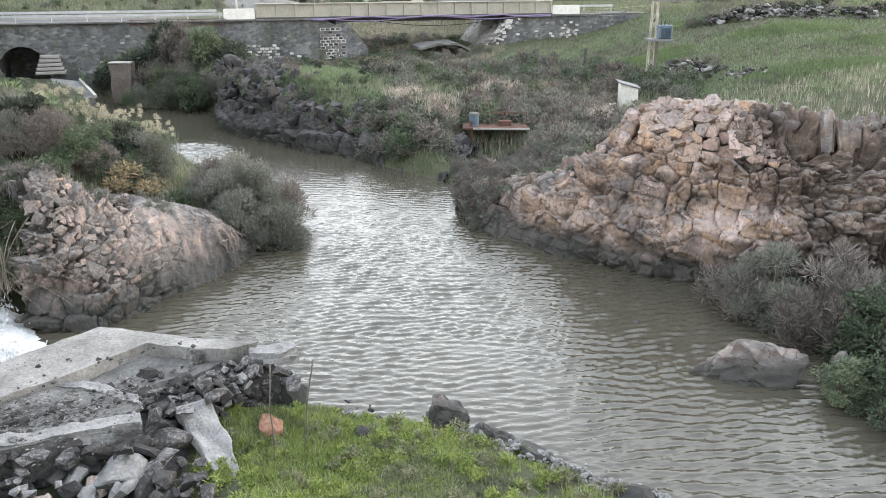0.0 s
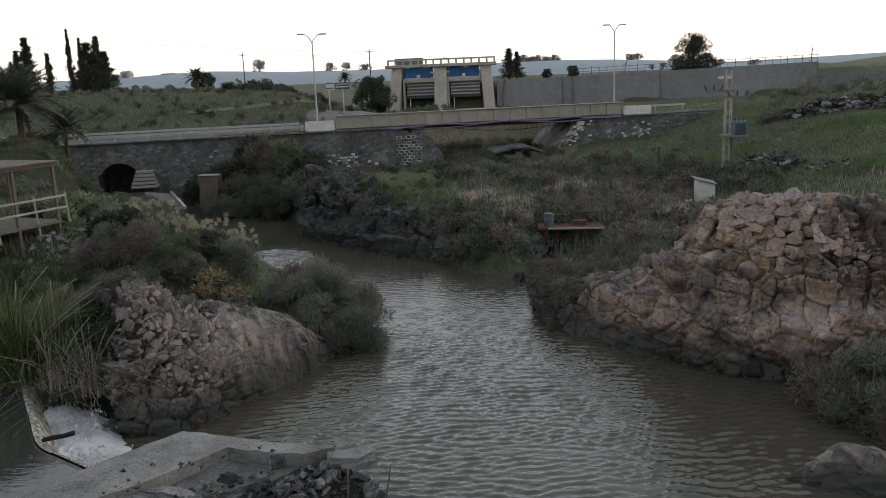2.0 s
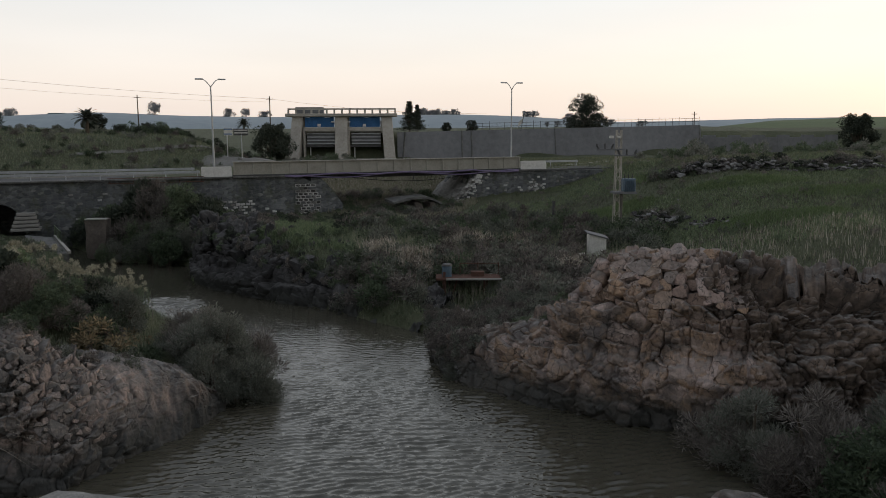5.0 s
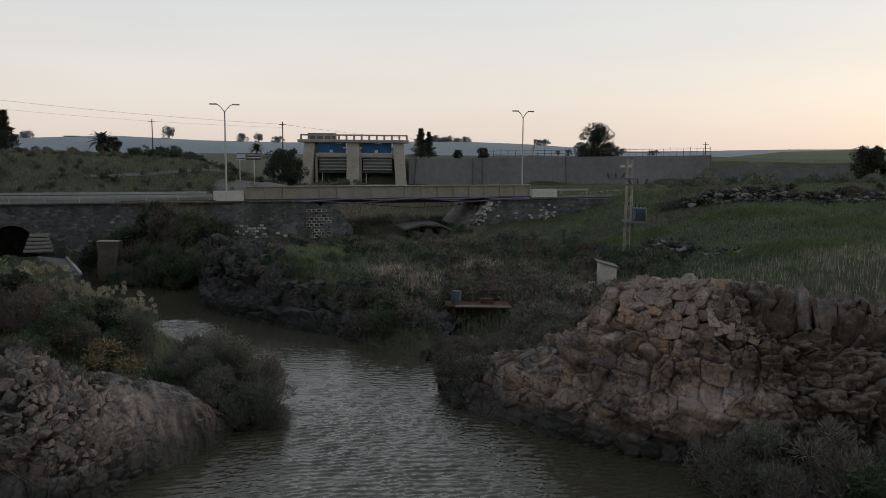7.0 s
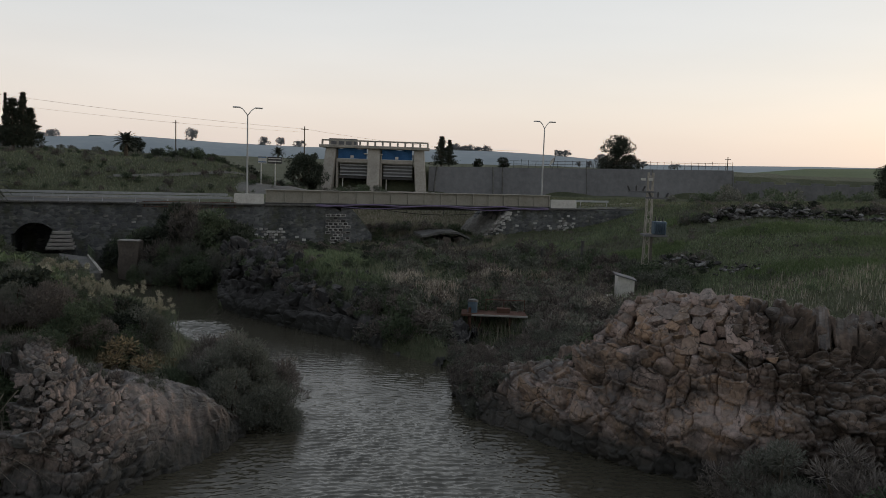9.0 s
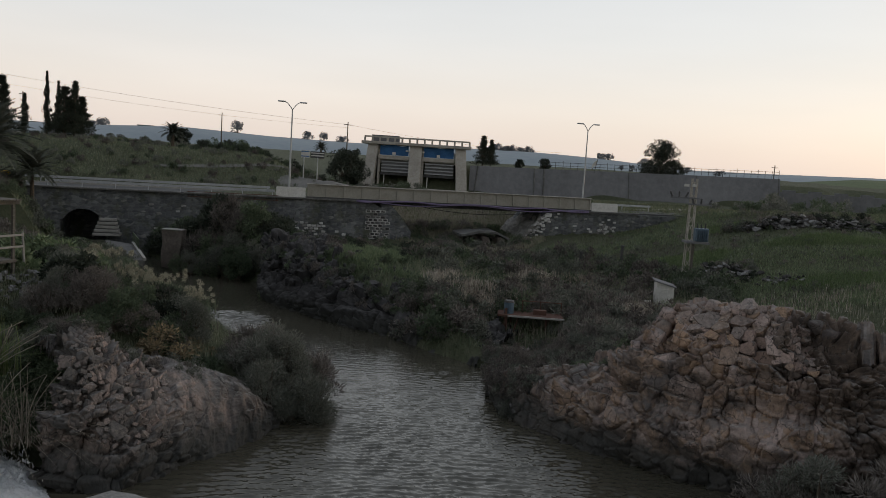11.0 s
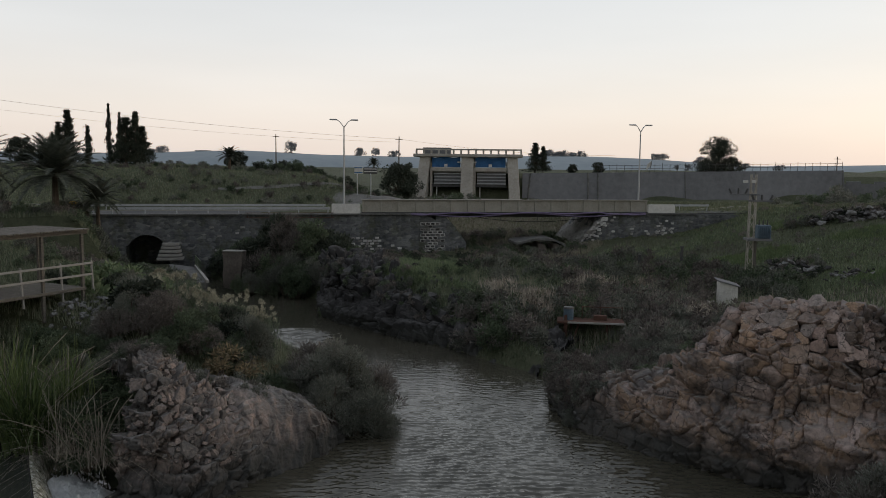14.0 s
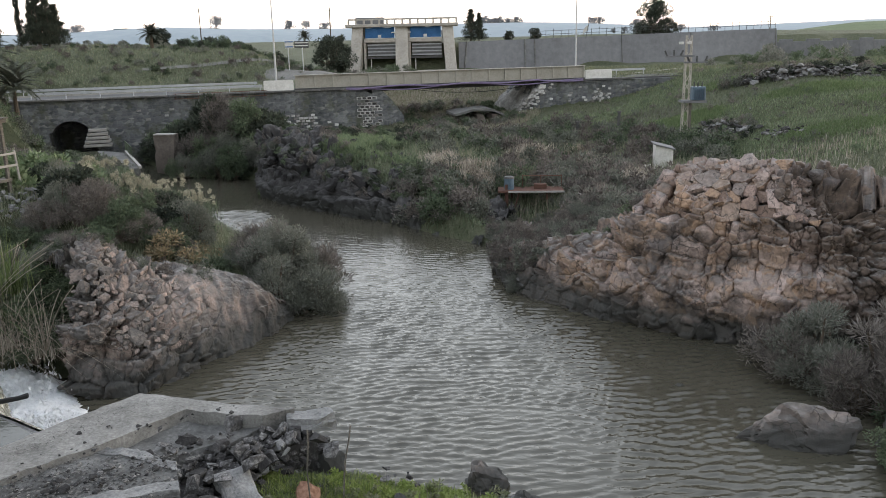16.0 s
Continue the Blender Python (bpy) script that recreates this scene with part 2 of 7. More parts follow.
M["grey_stone"] = spotted("grey_stone", (0.07, 0.065, 0.062), (0.24, 0.205, 0.185), (0.42, 0.37, 0.34), 2.2, 11, random=0.3, bump=0.6)
M["basalt_stone"] = spotted("basalt_stone", (0.018, 0.017, 0.017), (0.052, 0.049, 0.047), (0.29, 0.28, 0.27), 2.6, 12, random=0.2, bump=0.7)
M["crust"] = spotted("lichened_concrete", (0.05, 0.05, 0.048), (0.22, 0.216, 0.208), (0.37, 0.365, 0.35), 1.6, 16, bump=0.5)
M["ledge"] = spotted("worn_concrete", (0.065, 0.060, 0.054), (0.21, 0.202, 0.186), (0.37, 0.36, 0.335), 1.1, 14, bump=0.6, depth=0.03)
M["ledge_dark"] = spotted("stained_concrete", (0.045, 0.045, 0.042), (0.13, 0.127, 0.12), (0.28, 0.275, 0.26), 1.3, 12, bump=0.5)
M["pebble"] = spotted("pebble", (0.05, 0.047, 0.045), (0.17, 0.16, 0.15), (0.5, 0.47, 0.44), 3, 20, bump=0.3, random=0.5)
M["ground"] = spotted("grassy_ground", (0.036, 0.045, 0.024), (0.075, 0.082, 0.046), (0.115, 0.114, 0.074), 0.16, 2.2, bump=0.9, depth=0.25)
M["mud"] = spotted("mud", (0.05, 0.042, 0.03), (0.11, 0.095, 0.07), (0.17, 0.15, 0.115), 1.2, 9)
M["lawn"] = foliage("bright_grass", (0.065, 0.10, 0.022), (0.17, 0.225, 0.05), (0.31, 0.345, 0.115), grey=0.05, lift=1.05)
M["olive"] = foliage("olive_weeds", (0.06, 0.075, 0.03), (0.13, 0.15, 0.055), (0.24, 0.23, 0.10))
M["field"] = foliage("field_grass", (0.063, 0.093, 0.033), (0.138, 0.168, 0.072), (0.258, 0.246, 0.133))
M["meadow"] = foliage("meadow_grass", (0.055, 0.085, 0.032), (0.115, 0.165, 0.06), (0.20, 0.24, 0.11), grey=0.27)
M["lush"] = foliage("lush_grass", (0.05, 0.085, 0.025), (0.10, 0.15, 0.045), (0.17, 0.21, 0.085), grey=0.2)
M["palm"] = foliage("palm_fronds", (0.026, 0.034, 0.022), (0.062, 0.074, 0.046), (0.13, 0.14, 0.095))
M["giant"] = foliage("giant_grass", (0.03, 0.046, 0.014), (0.075, 0.105, 0.03), (0.19, 0.22, 0.08), grey=0.1)
M["straw"] = foliage("dry_grass", (0.137, 0.109, 0.067), (0.275, 0.224, 0.144), (0.427, 0.371, 0.259))
M["sage"] = foliage("grey_green_leaves", (0.058, 0.066, 0.044), (0.118, 0.126, 0.085), (0.213, 0.207, 0.154))
M["brown"] = foliage("brown_twigs", (0.061, 0.050, 0.038), (0.136, 0.112, 0.086), (0.245, 0.210, 0.168))
M["green"] = foliage("green_leaves", (0.031, 0.050, 0.022), (0.070, 0.104, 0.042), (0.145, 0.181, 0.080))
M["dark_leaf"] = foliage("dark_leaves", (0.014, 0.021, 0.012), (0.037, 0.048, 0.027), (0.070, 0.084, 0.048))
M["amber"] = foliage("amber_leaves", (0.094, 0.082, 0.032), (0.212, 0.158, 0.057), (0.341, 0.210, 0.079))
# pale blue-grey leaves: haze of the distance painted into the colour
M["hazed_leaf"] = foliage("hazed_leaves", (0.13, 0.145, 0.15), (0.17, 0.185, 0.19), (0.21, 0.225, 0.23))
M["plume"] = foliage("reed_plume", (0.15, 0.14, 0.095), (0.27, 0.25, 0.175), (0.42, 0.395, 0.29), grey=0.1)
M["bark"] = spotted("bark", (0.045, 0.036, 0.028), (0.10, 0.08, 0.06), (0.18, 0.15, 0.12), 4, 20)
M["masonry"] = None
M["beige"] = spotted("beige_girder_paint", (0.20, 0.185, 0.15), (0.32, 0.30, 0.255), (0.39, 0.37, 0.32), 0.7, 9, rough=0.6, bump=0.1, depth=0.01)
M["steel"] = spotted("galvanised_steel", (0.28, 0.29, 0.30), (0.42, 0.43, 0.44), (0.55, 0.56, 0.57), 2, 18, rough=0.5, bump=0.05, metal=0.6)
M["dark_steel"] = spotted("dark_steel", (0.03, 0.03, 0.03), (0.07, 0.068, 0.066), (0.13, 0.12, 0.115), 2, 18, rough=0.6, bump=0.1)
M["rust"] = spotted("rusty_steel", (0.045, 0.026, 0.021), (0.10, 0.052, 0.038), (0.17, 0.095, 0.07), 2, 15, bump=0.3)
M["white"] = spotted("white_paint", (0.36, 0.345, 0.31), (0.58, 0.56, 0.52), (0.70, 0.68, 0.64), 1.2, 10, bump=0.1)
M["blue"] = spotted("blue_panel", (0.018, 0.065, 0.16), (0.03, 0.115, 0.27), (0.06, 0.16, 0.33), 0.5, 6, rough=0.55, bump=0.1)
M["grey_blue"] = spotted("grey_blue_paint", (0.05, 0.075, 0.10), (0.09, 0.13, 0.165), (0.14, 0.18, 0.21), 1, 8, rough=0.5, bump=0.1)
M["violet"] = spotted("violet_pipe", (0.11, 0.085, 0.15), (0.19, 0.155, 0.25), (0.27, 0.23, 0.32), 1, 8, rough=0.6, bump=0.1)
M["pier"] = spotted("old_concrete", (0.21, 0.19, 0.16), (0.39, 0.36, 0.315), (0.50, 0.47, 0.42), 0.35, 3.5, bump=0.3, depth=0.06)
M["dam"] = spotted("grey_concrete", (0.11, 0.109, 0.11), (0.17, 0.17, 0.173), (0.23, 0.23, 0.232), 0.12, 1.2, bump=0.2, depth=0.05, stretch=(1, 1, 0.35))
M["wood"] = spotted("weathered_wood", (0.055, 0.048, 0.041), (0.13, 0.117, 0.10), (0.21, 0.19, 0.165), 2.5, 18, stretch=(1, 1, 6))
M["road"] = spotted("asphalt", (0.05, 0.05, 0.05), (0.085, 0.085, 0.085), (0.12, 0.12, 0.118), 0.5, 12)
M["gravel"] = spotted("pale_gravel", (0.20, 0.19, 0.17), (0.31, 0.295, 0.27), (0.40, 0.385, 0.355), 0.3, 3)
M["terracotta"] = spotted("reddish_plaster", (0.065, 0.056, 0.049), (0.13, 0.11, 0.095), (0.21, 0.18, 0.15), 1, 6)
# far hills: aerial haze is mixed into this pale blue-grey base colour
M["hazed_hill"] = spotted("hazed_hills", (0.235, 0.275, 0.30), (0.285, 0.325, 0.345), (0.335, 0.365, 0.38), 0.006, 0.05, bump=0)
M["green_hill"] = spotted("grassy_embankment", (0.055, 0.08, 0.035), (0.085, 0.115, 0.05), (0.13, 0.14, 0.075), 0.03, 0.4, bump=0.5, depth=0.5)
M["foam"] = spotted("foam", (0.55, 0.56, 0.56), (0.80, 0.81, 0.81), (0.9, 0.9, 0.9), 2.5, 9, rough=0.5, bump=1.0, depth=0.12)
M["yellow"] = spotted("yellow_paint", (0.45, 0.26, 0.02), (0.62, 0.40, 0.04), (0.70, 0.48, 0.08), 2, 10, bump=0.05)
M["spoil"] = spotted("grey_gravel", (0.09, 0.088, 0.08), (0.15, 0.145, 0.132), (0.22, 0.21, 0.195), 0.5, 4)
M["wire"] = spotted("black_cable", (0.01, 0.01, 0.01), (0.02, 0.02, 0.02), (0.03, 0.03, 0.03), 2, 10, bump=0)


def masonry_material():
    """Coursed dark basalt blocks with pale joints, stained, and patches where the joints were raked out and whitened."""
    m, n, l, b = material("basalt_masonry", 0.93)
    c = n.new("ShaderNodeTexCoord")
    mp = n.new("ShaderNodeMapping")
    mp.inputs["Scale"].default_value = (2.3, 2.3, 4.6)
    l.new(c.outputs["Object"], mp.inputs["Vector"])
    stones, joint = n.new("ShaderNodeTexVoronoi"), n.new("ShaderNodeTexVoronoi")
    joint.feature = "DISTANCE_TO_EDGE"
    for vo in (stones, joint):
        vo.inputs["Scale"].default_value = 1.0
        vo.inputs["Randomness"].default_value = 0.75
        l.new(mp.outputs["Vector"], vo.inputs["Vector"])
    tone = n.new("ShaderNodeSeparateColor")
    l.new(stones.outputs["Color"], tone.inputs[0])
    tr = ramp_of(n, [(0.0, (0.074, 0.078, 0.086)), (0.7, (0.125, 0.129, 0.138)), (0.95, (0.17, 0.173, 0.18)), (1.0, (0.24, 0.235, 0.228))])
    l.new(tone.outputs[0], tr.inputs["Fac"])
    jr = n.new("ShaderNodeMapRange")
    jr.inputs["From Min"].default_value, jr.inputs["From Max"].default_value = 0.02, 0.09
    jr.inputs["To Min"].default_value, jr.inputs["To Max"].default_value = 0.28, 0.0
    l.new(joint.outputs["Distance"], jr.inputs["Value"])
    body = blend(n, l, tr.outputs["Color"], (0.20, 0.195, 0.18), jr.outputs["Result"])
    st = noise_of(n, l, 0.35, 9, 0.75, (1, 1, 0.6))
    sr = ramp_of(n, [(0.33, (0.42, 0.44, 0.42)), (0.5, (0.95, 0.95, 0.92)), (0.64, (1.25, 1.24, 1.2)), (0.8, (1.8, 1.75, 1.65))])
    l.new(st.outputs["Fac"], sr.inputs["Fac"])
    col = blend(n, l, body, sr.outputs["Color"], 1.0, "MULTIPLY")
    moss = noise_of(n, l, 0.6, 8, 0.7)
    mr = ramp_of(n, [(0.50, (0, 0, 0)), (0.62, (0.7, 0.7, 0.7))])
    l.new(moss.outputs["Fac"], mr.inputs["Fac"])
    col = blend(n, l, col, (0.075, 0.08, 0.05), mr.outputs["Color"])
    l.new(col, b.inputs["Base Color"])
    bumped(n, l, b, joint.outputs["Distance"], 0.4, 0.12)
    return m


M["masonry"] = masonry_material()

# ---- building tools ----
rng = np.random.default_rng(7)


def mesh_object(name, data, mat, parent=None, label="", smooth=False):
    ob = new(name, data)
    if mat is not None and not data.materials:
        data.materials.append(mat)
    if smooth:
        data.polygons.foreach_set("use_smooth", [True] * len(data.polygons))
    if parent is not None:
        ob.parent = parent
    if label:
        ob["label"] = label
    return ob


def part(name, bm, mat, parent=None, label="", smooth=False):
    data = bpy.data.meshes.new(name)
    bm.normal_update()
    bm.to_mesh(data)
    bm.free()
    return mesh_object(name, data, mat, parent, label, smooth)


def arrays(name, verts, faces, mat, parent=None, label="", smooth=False):
    data = bpy.data.meshes.new(name)
    groups = [faces] if isinstance(faces, np.ndarray) else faces
    if isinstance(groups[0], np.ndarray):
        data.vertices.add(len(verts))
        data.vertices.foreach_set("co", np.asarray(verts, np.float32).ravel())
        loops = np.concatenate([g.ravel() for g in groups]).astype(np.int32)
        sizes = np.concatenate([np.full(len(g), g.shape[1]) for g in groups])
        data.loops.add(len(loops))
        data.loops.foreach_set("vertex_index", loops)
        data.polygons.add(len(sizes))
        data.polygons.foreach_set("loop_start", (np.cumsum(sizes) - sizes).astype(np.int32))
        data.update(calc_edges=True)
    else:
        data.from_pydata(verts, [], faces)
        data.update()
    return mesh_object(name, data, mat, parent, label, smooth)


def thing(name, label, category, m=None, group="", kind=""):
    ob = new(name)
    ob.empty_display_size = 0.2
    if m is not None:
        ob.matrix_basis = m
    return tagged(ob, label, category, group, kind)


def box(bm, x0, y0, z0, x1, y1, z1, bevel=0.0, m=None):
    r = bmesh.ops.create_cube(bm, size=1.0, matrix=Matrix.Translation(((x0 + x1) / 2, (y0 + y1) / 2, (z0 + z1) / 2)) @ Matrix.Diagonal((x1 - x0, y1 - y0, z1 - z0, 1)))
    vs = r["verts"]
    if bevel:
        es = list({e for v in vs for e in v.link_edges})
        vs = [v for f in bmesh.ops.bevel(bm, geom=es, offset=bevel, segments=1, affect="EDGES")["faces"] for v in f.verts] + [v for v in vs if v.is_valid]
    if m is not None:
        bmesh.ops.transform(bm, matrix=m, verts=list(set(vs)))
    return bm


def boxed(name, size, mat, parent=None, label="", bevel=0.01):
    bm = bmesh.new()
    box(bm, *size, bevel)
    return part(name, bm, mat, parent, label)


def tube(bm, a, b, r0, r1=None, n=8, cap=True):
    a, b = Vector(a), Vector(b)
    r1 = r0 if r1 is None else r1
    d = b - a
    m = Matrix.Translation((a + b) / 2) @ d.to_track_quat("Z", "Y").to_matrix().to_4x4()
    bmesh.ops.create_cone(bm, cap_ends=cap, segments=n, radius1=r0, radius2=r1, depth=d.length, matrix=m)
    return bm


def tubed(name, a, b, r0, mat, parent=None, r1=None, n=8, label=""):
    return part(name, tube(bmesh.new(), a, b, r0, r1, n), mat, parent, label, smooth=False)


def prism(bm, outline, z0, z1, bevel=0.0):
    """An upright slab over a plan outline."""
    low = [bm.verts.new((x, y, z0)) for x, y in outline]
    top = [bm.verts.new((x, y, z1)) for x, y in outline]
    n = len(outline)
    faces = [bm.faces.new(top), bm.faces.new(list(reversed(low)))]
    for i in range(n):
        faces.append(bm.faces.new((low[i], low[(i + 1) % n], top[(i + 1) % n], top[i])))
    bmesh.ops.recalc_face_normals(bm, faces=faces)
    if bevel:
        es = [e for f in faces[:1] for e in f.edges]
        bmesh.ops.bevel(bm, geom=es, offset=bevel, segments=2, affect="EDGES")
    return bm


def spline(points, n):
    """A smooth curve through a few points, as n points evenly spread by index."""
    p = np.array(points, float)
    k = np.linspace(0, len(p) - 1, n)
    i = np.clip(k.astype(int), 0, len(p) - 2)
    f = (k - i)[:, None]
    a, b, c, d = p[np.clip(i - 1, 0, None)], p[i], p[i + 1], p[np.clip(i + 2, None, len(p) - 1)]
    return b + 0.5 * f * (c - a + f * (2 * a - 5 * b + 4 * c - d + f * (3 * (b - c) + d - a)))


def hash3(i, seed):
    v = np.sin(i[..., 0] * 127.1 + i[..., 1] * 311.7 + i[..., 2] * 74.7 + seed * 53.3) * 43758.5453
    w = np.sin(i[..., 0] * 269.5 + i[..., 1] * 183.3 + i[..., 2] * 246.1 + seed * 11.1) * 24634.6345
    u = np.sin(i[..., 0] * 113.5 + i[..., 1] * 271.9 + i[..., 2] * 124.6 + seed * 91.7) * 35412.1234
    return np.stack([v, w, u], -1) % 1.0


def cells(p, size, seed, squash=(1, 1, 1)):
    """Blocks of broken rock: for points p, each one's block as a number from 0 to 1, how far it is from the next block, and the way to its middle."""
    q = p / size * np.array(squash)
    base = np.floor(q)
    f1 = np.full(len(p), 9.0)
    f2 = np.full(len(p), 9.0)
    who = np.zeros(len(p))
    off = np.zeros((len(p), 3))
    for dx in (-1, 0, 1):
        for dy in (-1, 0, 1):
            for dz in (-1, 0, 1):
                c = base + (dx, dy, dz)
                h = hash3(c, seed)
                to = c + 0.12 + 0.76 * h - q
                d = (np.abs(to) ** 4).sum(1) ** 0.25
                near = d < f1
                f2 = np.where(near, f1, np.minimum(f2, d))
                who = np.where(near, (h[:, 0] * 7.13 + h[:, 1] * 3.7) % 1.0, who)
                off = np.where(near[:, None], to, off)
                f1 = np.where(near, d, f1)
    return who, (f2 - f1) * size, off


def wave(x, y, scale, seed, octaves=4):
    """Smooth uneven ground, about -1 to 1."""
    out = np.zeros_like(x, float)
    for o in range(octaves):
        k = 2.0 ** o / scale
        a = np.array([[1.0, 0.3], [-0.5, 0.9], [0.7, -0.8]]) * k * 6.283 / 3
        s = seed * 1.7 + o * 2.3
        v = np.sin(a[0, 0] * x + a[0, 1] * y + s + 1.3 * np.sin(a[1, 0] * x * 0.6 + a[1, 1] * y * 0.6 + 2 * s))
        v = v + np.sin(a[1, 0] * x + a[1, 1] * y + 3 * s + 1.1 * np.sin(a[2, 0] * x * 0.7 + a[2, 1] * y * 0.7 + s)) + np.sin(a[2, 0] * x + a[2, 1] * y - s)
        out += v / 3 * 0.5 ** o
    return out


def step(a, b, v):
    t = np.clip((v - a) / (b - a), 0, 1)
    return t * t * (3 - 2 * t)

# ---- ground: one sheet with the river's bed cut into it ----
RIVER = [(-3.6, 17.9), (-2.0, 17.1), (-0.3, 16.7), (2.0, 15.7), (3.2, 14.5), (5.2, 13.4), (8.0, 10.0), (12.0, -2.0), (14.0, -60.0), (26.0, -60.0), (20.0, -2.0), (15.0, 9.0),
         (11.5, 14.8), (9.8, 17.5), (9.4, 21.0), (8.8, 24.4), (7.9, 25.9), (5.3, 28.0), (3.4, 30.0), (2.2, 31.5), (1.8, 34.4), (1.6, 38.9), (-1.4, 42.0), (-3.3, 44.4), (-6.3, 46.7), (-10.0, 50.2), (-13.2, 53.9), (-14.6, 60.0),
         (-18.4, 62.5), (-24.5, 67.0), (-38.0, 84.0), (-46.0, 84.0), (-33.0, 66.0), (-23.5, 57.5), (-17.0, 50.0), (-11.4, 42.0), (-7.6, 36.4), (-5.2, 32.0), (-5.0, 29.8), (-6.2, 27.6), (-6.8, 26.2), (-8.2, 24.0), (-9.2, 22.2), (-13.5, 22.2), (-12.0, 18.6), (-8.0, 18.8)]


def river_side(x, y):
    """Metres from the river's edge: negative in the water."""
    x, y = np.asarray(x, float), np.asarray(y, float)
    best, inside = np.full(x.shape, 1e9), np.zeros(x.shape, bool)
    for (ax, ay), (bx, by) in zip(RIVER, RIVER[1:] + RIVER[:1]):
        dx, dy = bx - ax, by - ay
        k = np.clip(((x - ax) * dx + (y - ay) * dy) / (dx * dx + dy * dy), 0, 1)
        best = np.minimum(best, np.hypot(x - ax - k * dx, y - ay - k * dy))
        if ay != by:
            cross = (ay > y) != (by > y)
            inside ^= cross & (x < ax + (y - ay) * dx / dy)
    return np.where(inside, -best, best)


def along(x, y):
    """Where a place lies along the bridge, and how far behind its near face."""
    return 0.9505 * x + 0.3108 * (y - 79.7), -0.3108 * x + 0.9505 * (y - 79.7)


def land(x, y):
    """The height of the ground."""
    x, y = np.asarray(x, float), np.asarray(y, float)
    d = river_side(x, y)
    s, t = along(x, y)
    # the broad lie of the land
    left = np.interp(y, [-60, 8, 13, 20, 26, 31, 36, 46, 62, 70, 400], [7, 4, 1.2, 2.2, 3.8, 4.9, 3.4, 1.9, 1.8, 1.7, 1.7])
    left = left + 4.6 * step(1.5, -3.0, x + 0.52 * y) * step(36, 50, y)
    right = np.interp(y, [-60, 0, 12, 20, 30, 34, 40, 52, 75, 85, 400], [8, 6.0, 2.0, 1.2, 1.7, 2.4, 1.6, 1.5, 2.6, 3.2, 3.2])
    right = right + 2.6 * step(14, 32, x) * step(36, 48, y) + 1.2 * step(12, 30, x) * step(55, 75, y)
    mid = np.interp(y, [-60, 6, 11, 14, 18, 43, 50, 60, 75, 400], [4, 3.0, 1.1, 0.45, 0.3, 1.4, 2.3, 2.0, 1.7, 1.7])
    w = step(-6.5, -3.2, x) * (y < 40) + step(-14, -8, x) * (y >= 40)
    z = left * (1 - w) + mid * w
    wr = step(4, 9, x) * (y < 36) + step(2, 12, x) * (y >= 36)
    z = z * (1 - wr) + right * wr
    z = z + 1.1 * step(-1, -7, x) * step(45, 52, y) * (1 - 0.75 * step(58, 73, y)) * (y > 38 - 1.21 * (x + 3))
    z = z - 1.2 * np.exp(-((x - 3.4) / 2.6) ** 2 - ((y - 41.5) / 3.4) ** 2)
    # behind the bridge the ground is filled to the road, save in the breach
    breach = step(-9.5, -5.0, s) * (1 - step(7.0, 12.0, s))
    fill = 5.55 - 2.3 * breach * (1 - step(12, 26, t))
    up = step(0.0, 0.7, t) * (1 - breach) + breach * step(-4, 14, t)
    up = np.where((s > 26), step(-8, 6, t), up)
    up = np.where((np.abs(s + 34.2) < 2.3) & (t < 6.3), 0.0, up)
    z = z * (1 - up) + fill * up
    # beyond the road: a bank on one side, level on the other, then the plain
    bank = 3.9 * step(20, 36, t) * (1 - step(-10, 1, s + 0.25 * t))
    z = z + bank + 3.9 * step(0.2, 1.6, y - 127.4 - 0.148 * x - 18 * step(50, 56, x)) * step(-19, -15, x)
    z = z + 0.25 * wave(x, y, 9, 3) * step(0, 6, d) * step(10, 30, np.hypot(x, y - 16)) + 0.7 * wave(x, y, 40, 5) * step(25, 60, t)
    # the river's banks and bed
    steep = np.where((x > -4) & (x < 6) & (y < 18), 0.35, 1.4)
    steep = np.where((x < 0) & (y > 20) & (y < 52), np.where(y < 27, 0.30, 0.42), steep)
    steep = np.where((x < 1) & (y > 38 - 1.21 * (x + 3)), 1.1, steep)
    steep = np.where((x > 2) & (y > 12) & (y < 34), 0.22, steep)
    foot = np.where(((x < -3) & (y > 20) & (y < 30)) | ((x > 2.5) & (y > 16) & (y < 31)), -0.45, -0.05)
    z = np.where(d > 0, np.minimum(z, foot + d * steep + 0.10 * wave(x, y, 1.3, 9)), foot + np.maximum(d * 0.7, -1.6))
    z = np.minimum(z, 30)
    # the pool behind the weir and the footing of the ledge
    near = (x < -3.6) & (x > -14) & (y > 8.5) & (y < 20)
    z = np.where(near, np.minimum(z, 0.5), z)
    pool = (x < -9.2) & (x > -32) & (y > 10.5) & (y < 24.5 + 0.25 * (x + 14)) & (y > 17 - 1.35 * (x + 9.5) - 14 * (x < -11.5))
    z = np.where(pool & (d > -0.5), np.minimum(z, 0.7), z)
    r = np.hypot(x, y)
    return np.where(r > 320, z * (1 - step(320, 700, r)) + 9.5 * step(320, 700, r), z)


def on_land(x, y):
    return float(land(np.array([x]), np.array([y]))[0])


def uneven(lo, hi, fine_lo, fine_hi, fine, grow):
    """Grid lines, close together in the middle and ever wider outwards."""
    mid = list(np.arange(fine_lo, fine_hi + 1e-6, fine))
    a, st = [], fine
    v = fine_lo
    while v > lo:
        st *= grow
        v -= st
        a.append(v)
    b, st = [], fine
    v = fine_hi
    while v < hi:
        st *= grow
        v += st
        b.append(v)
    return np.array(a[::-1] + mid + b)


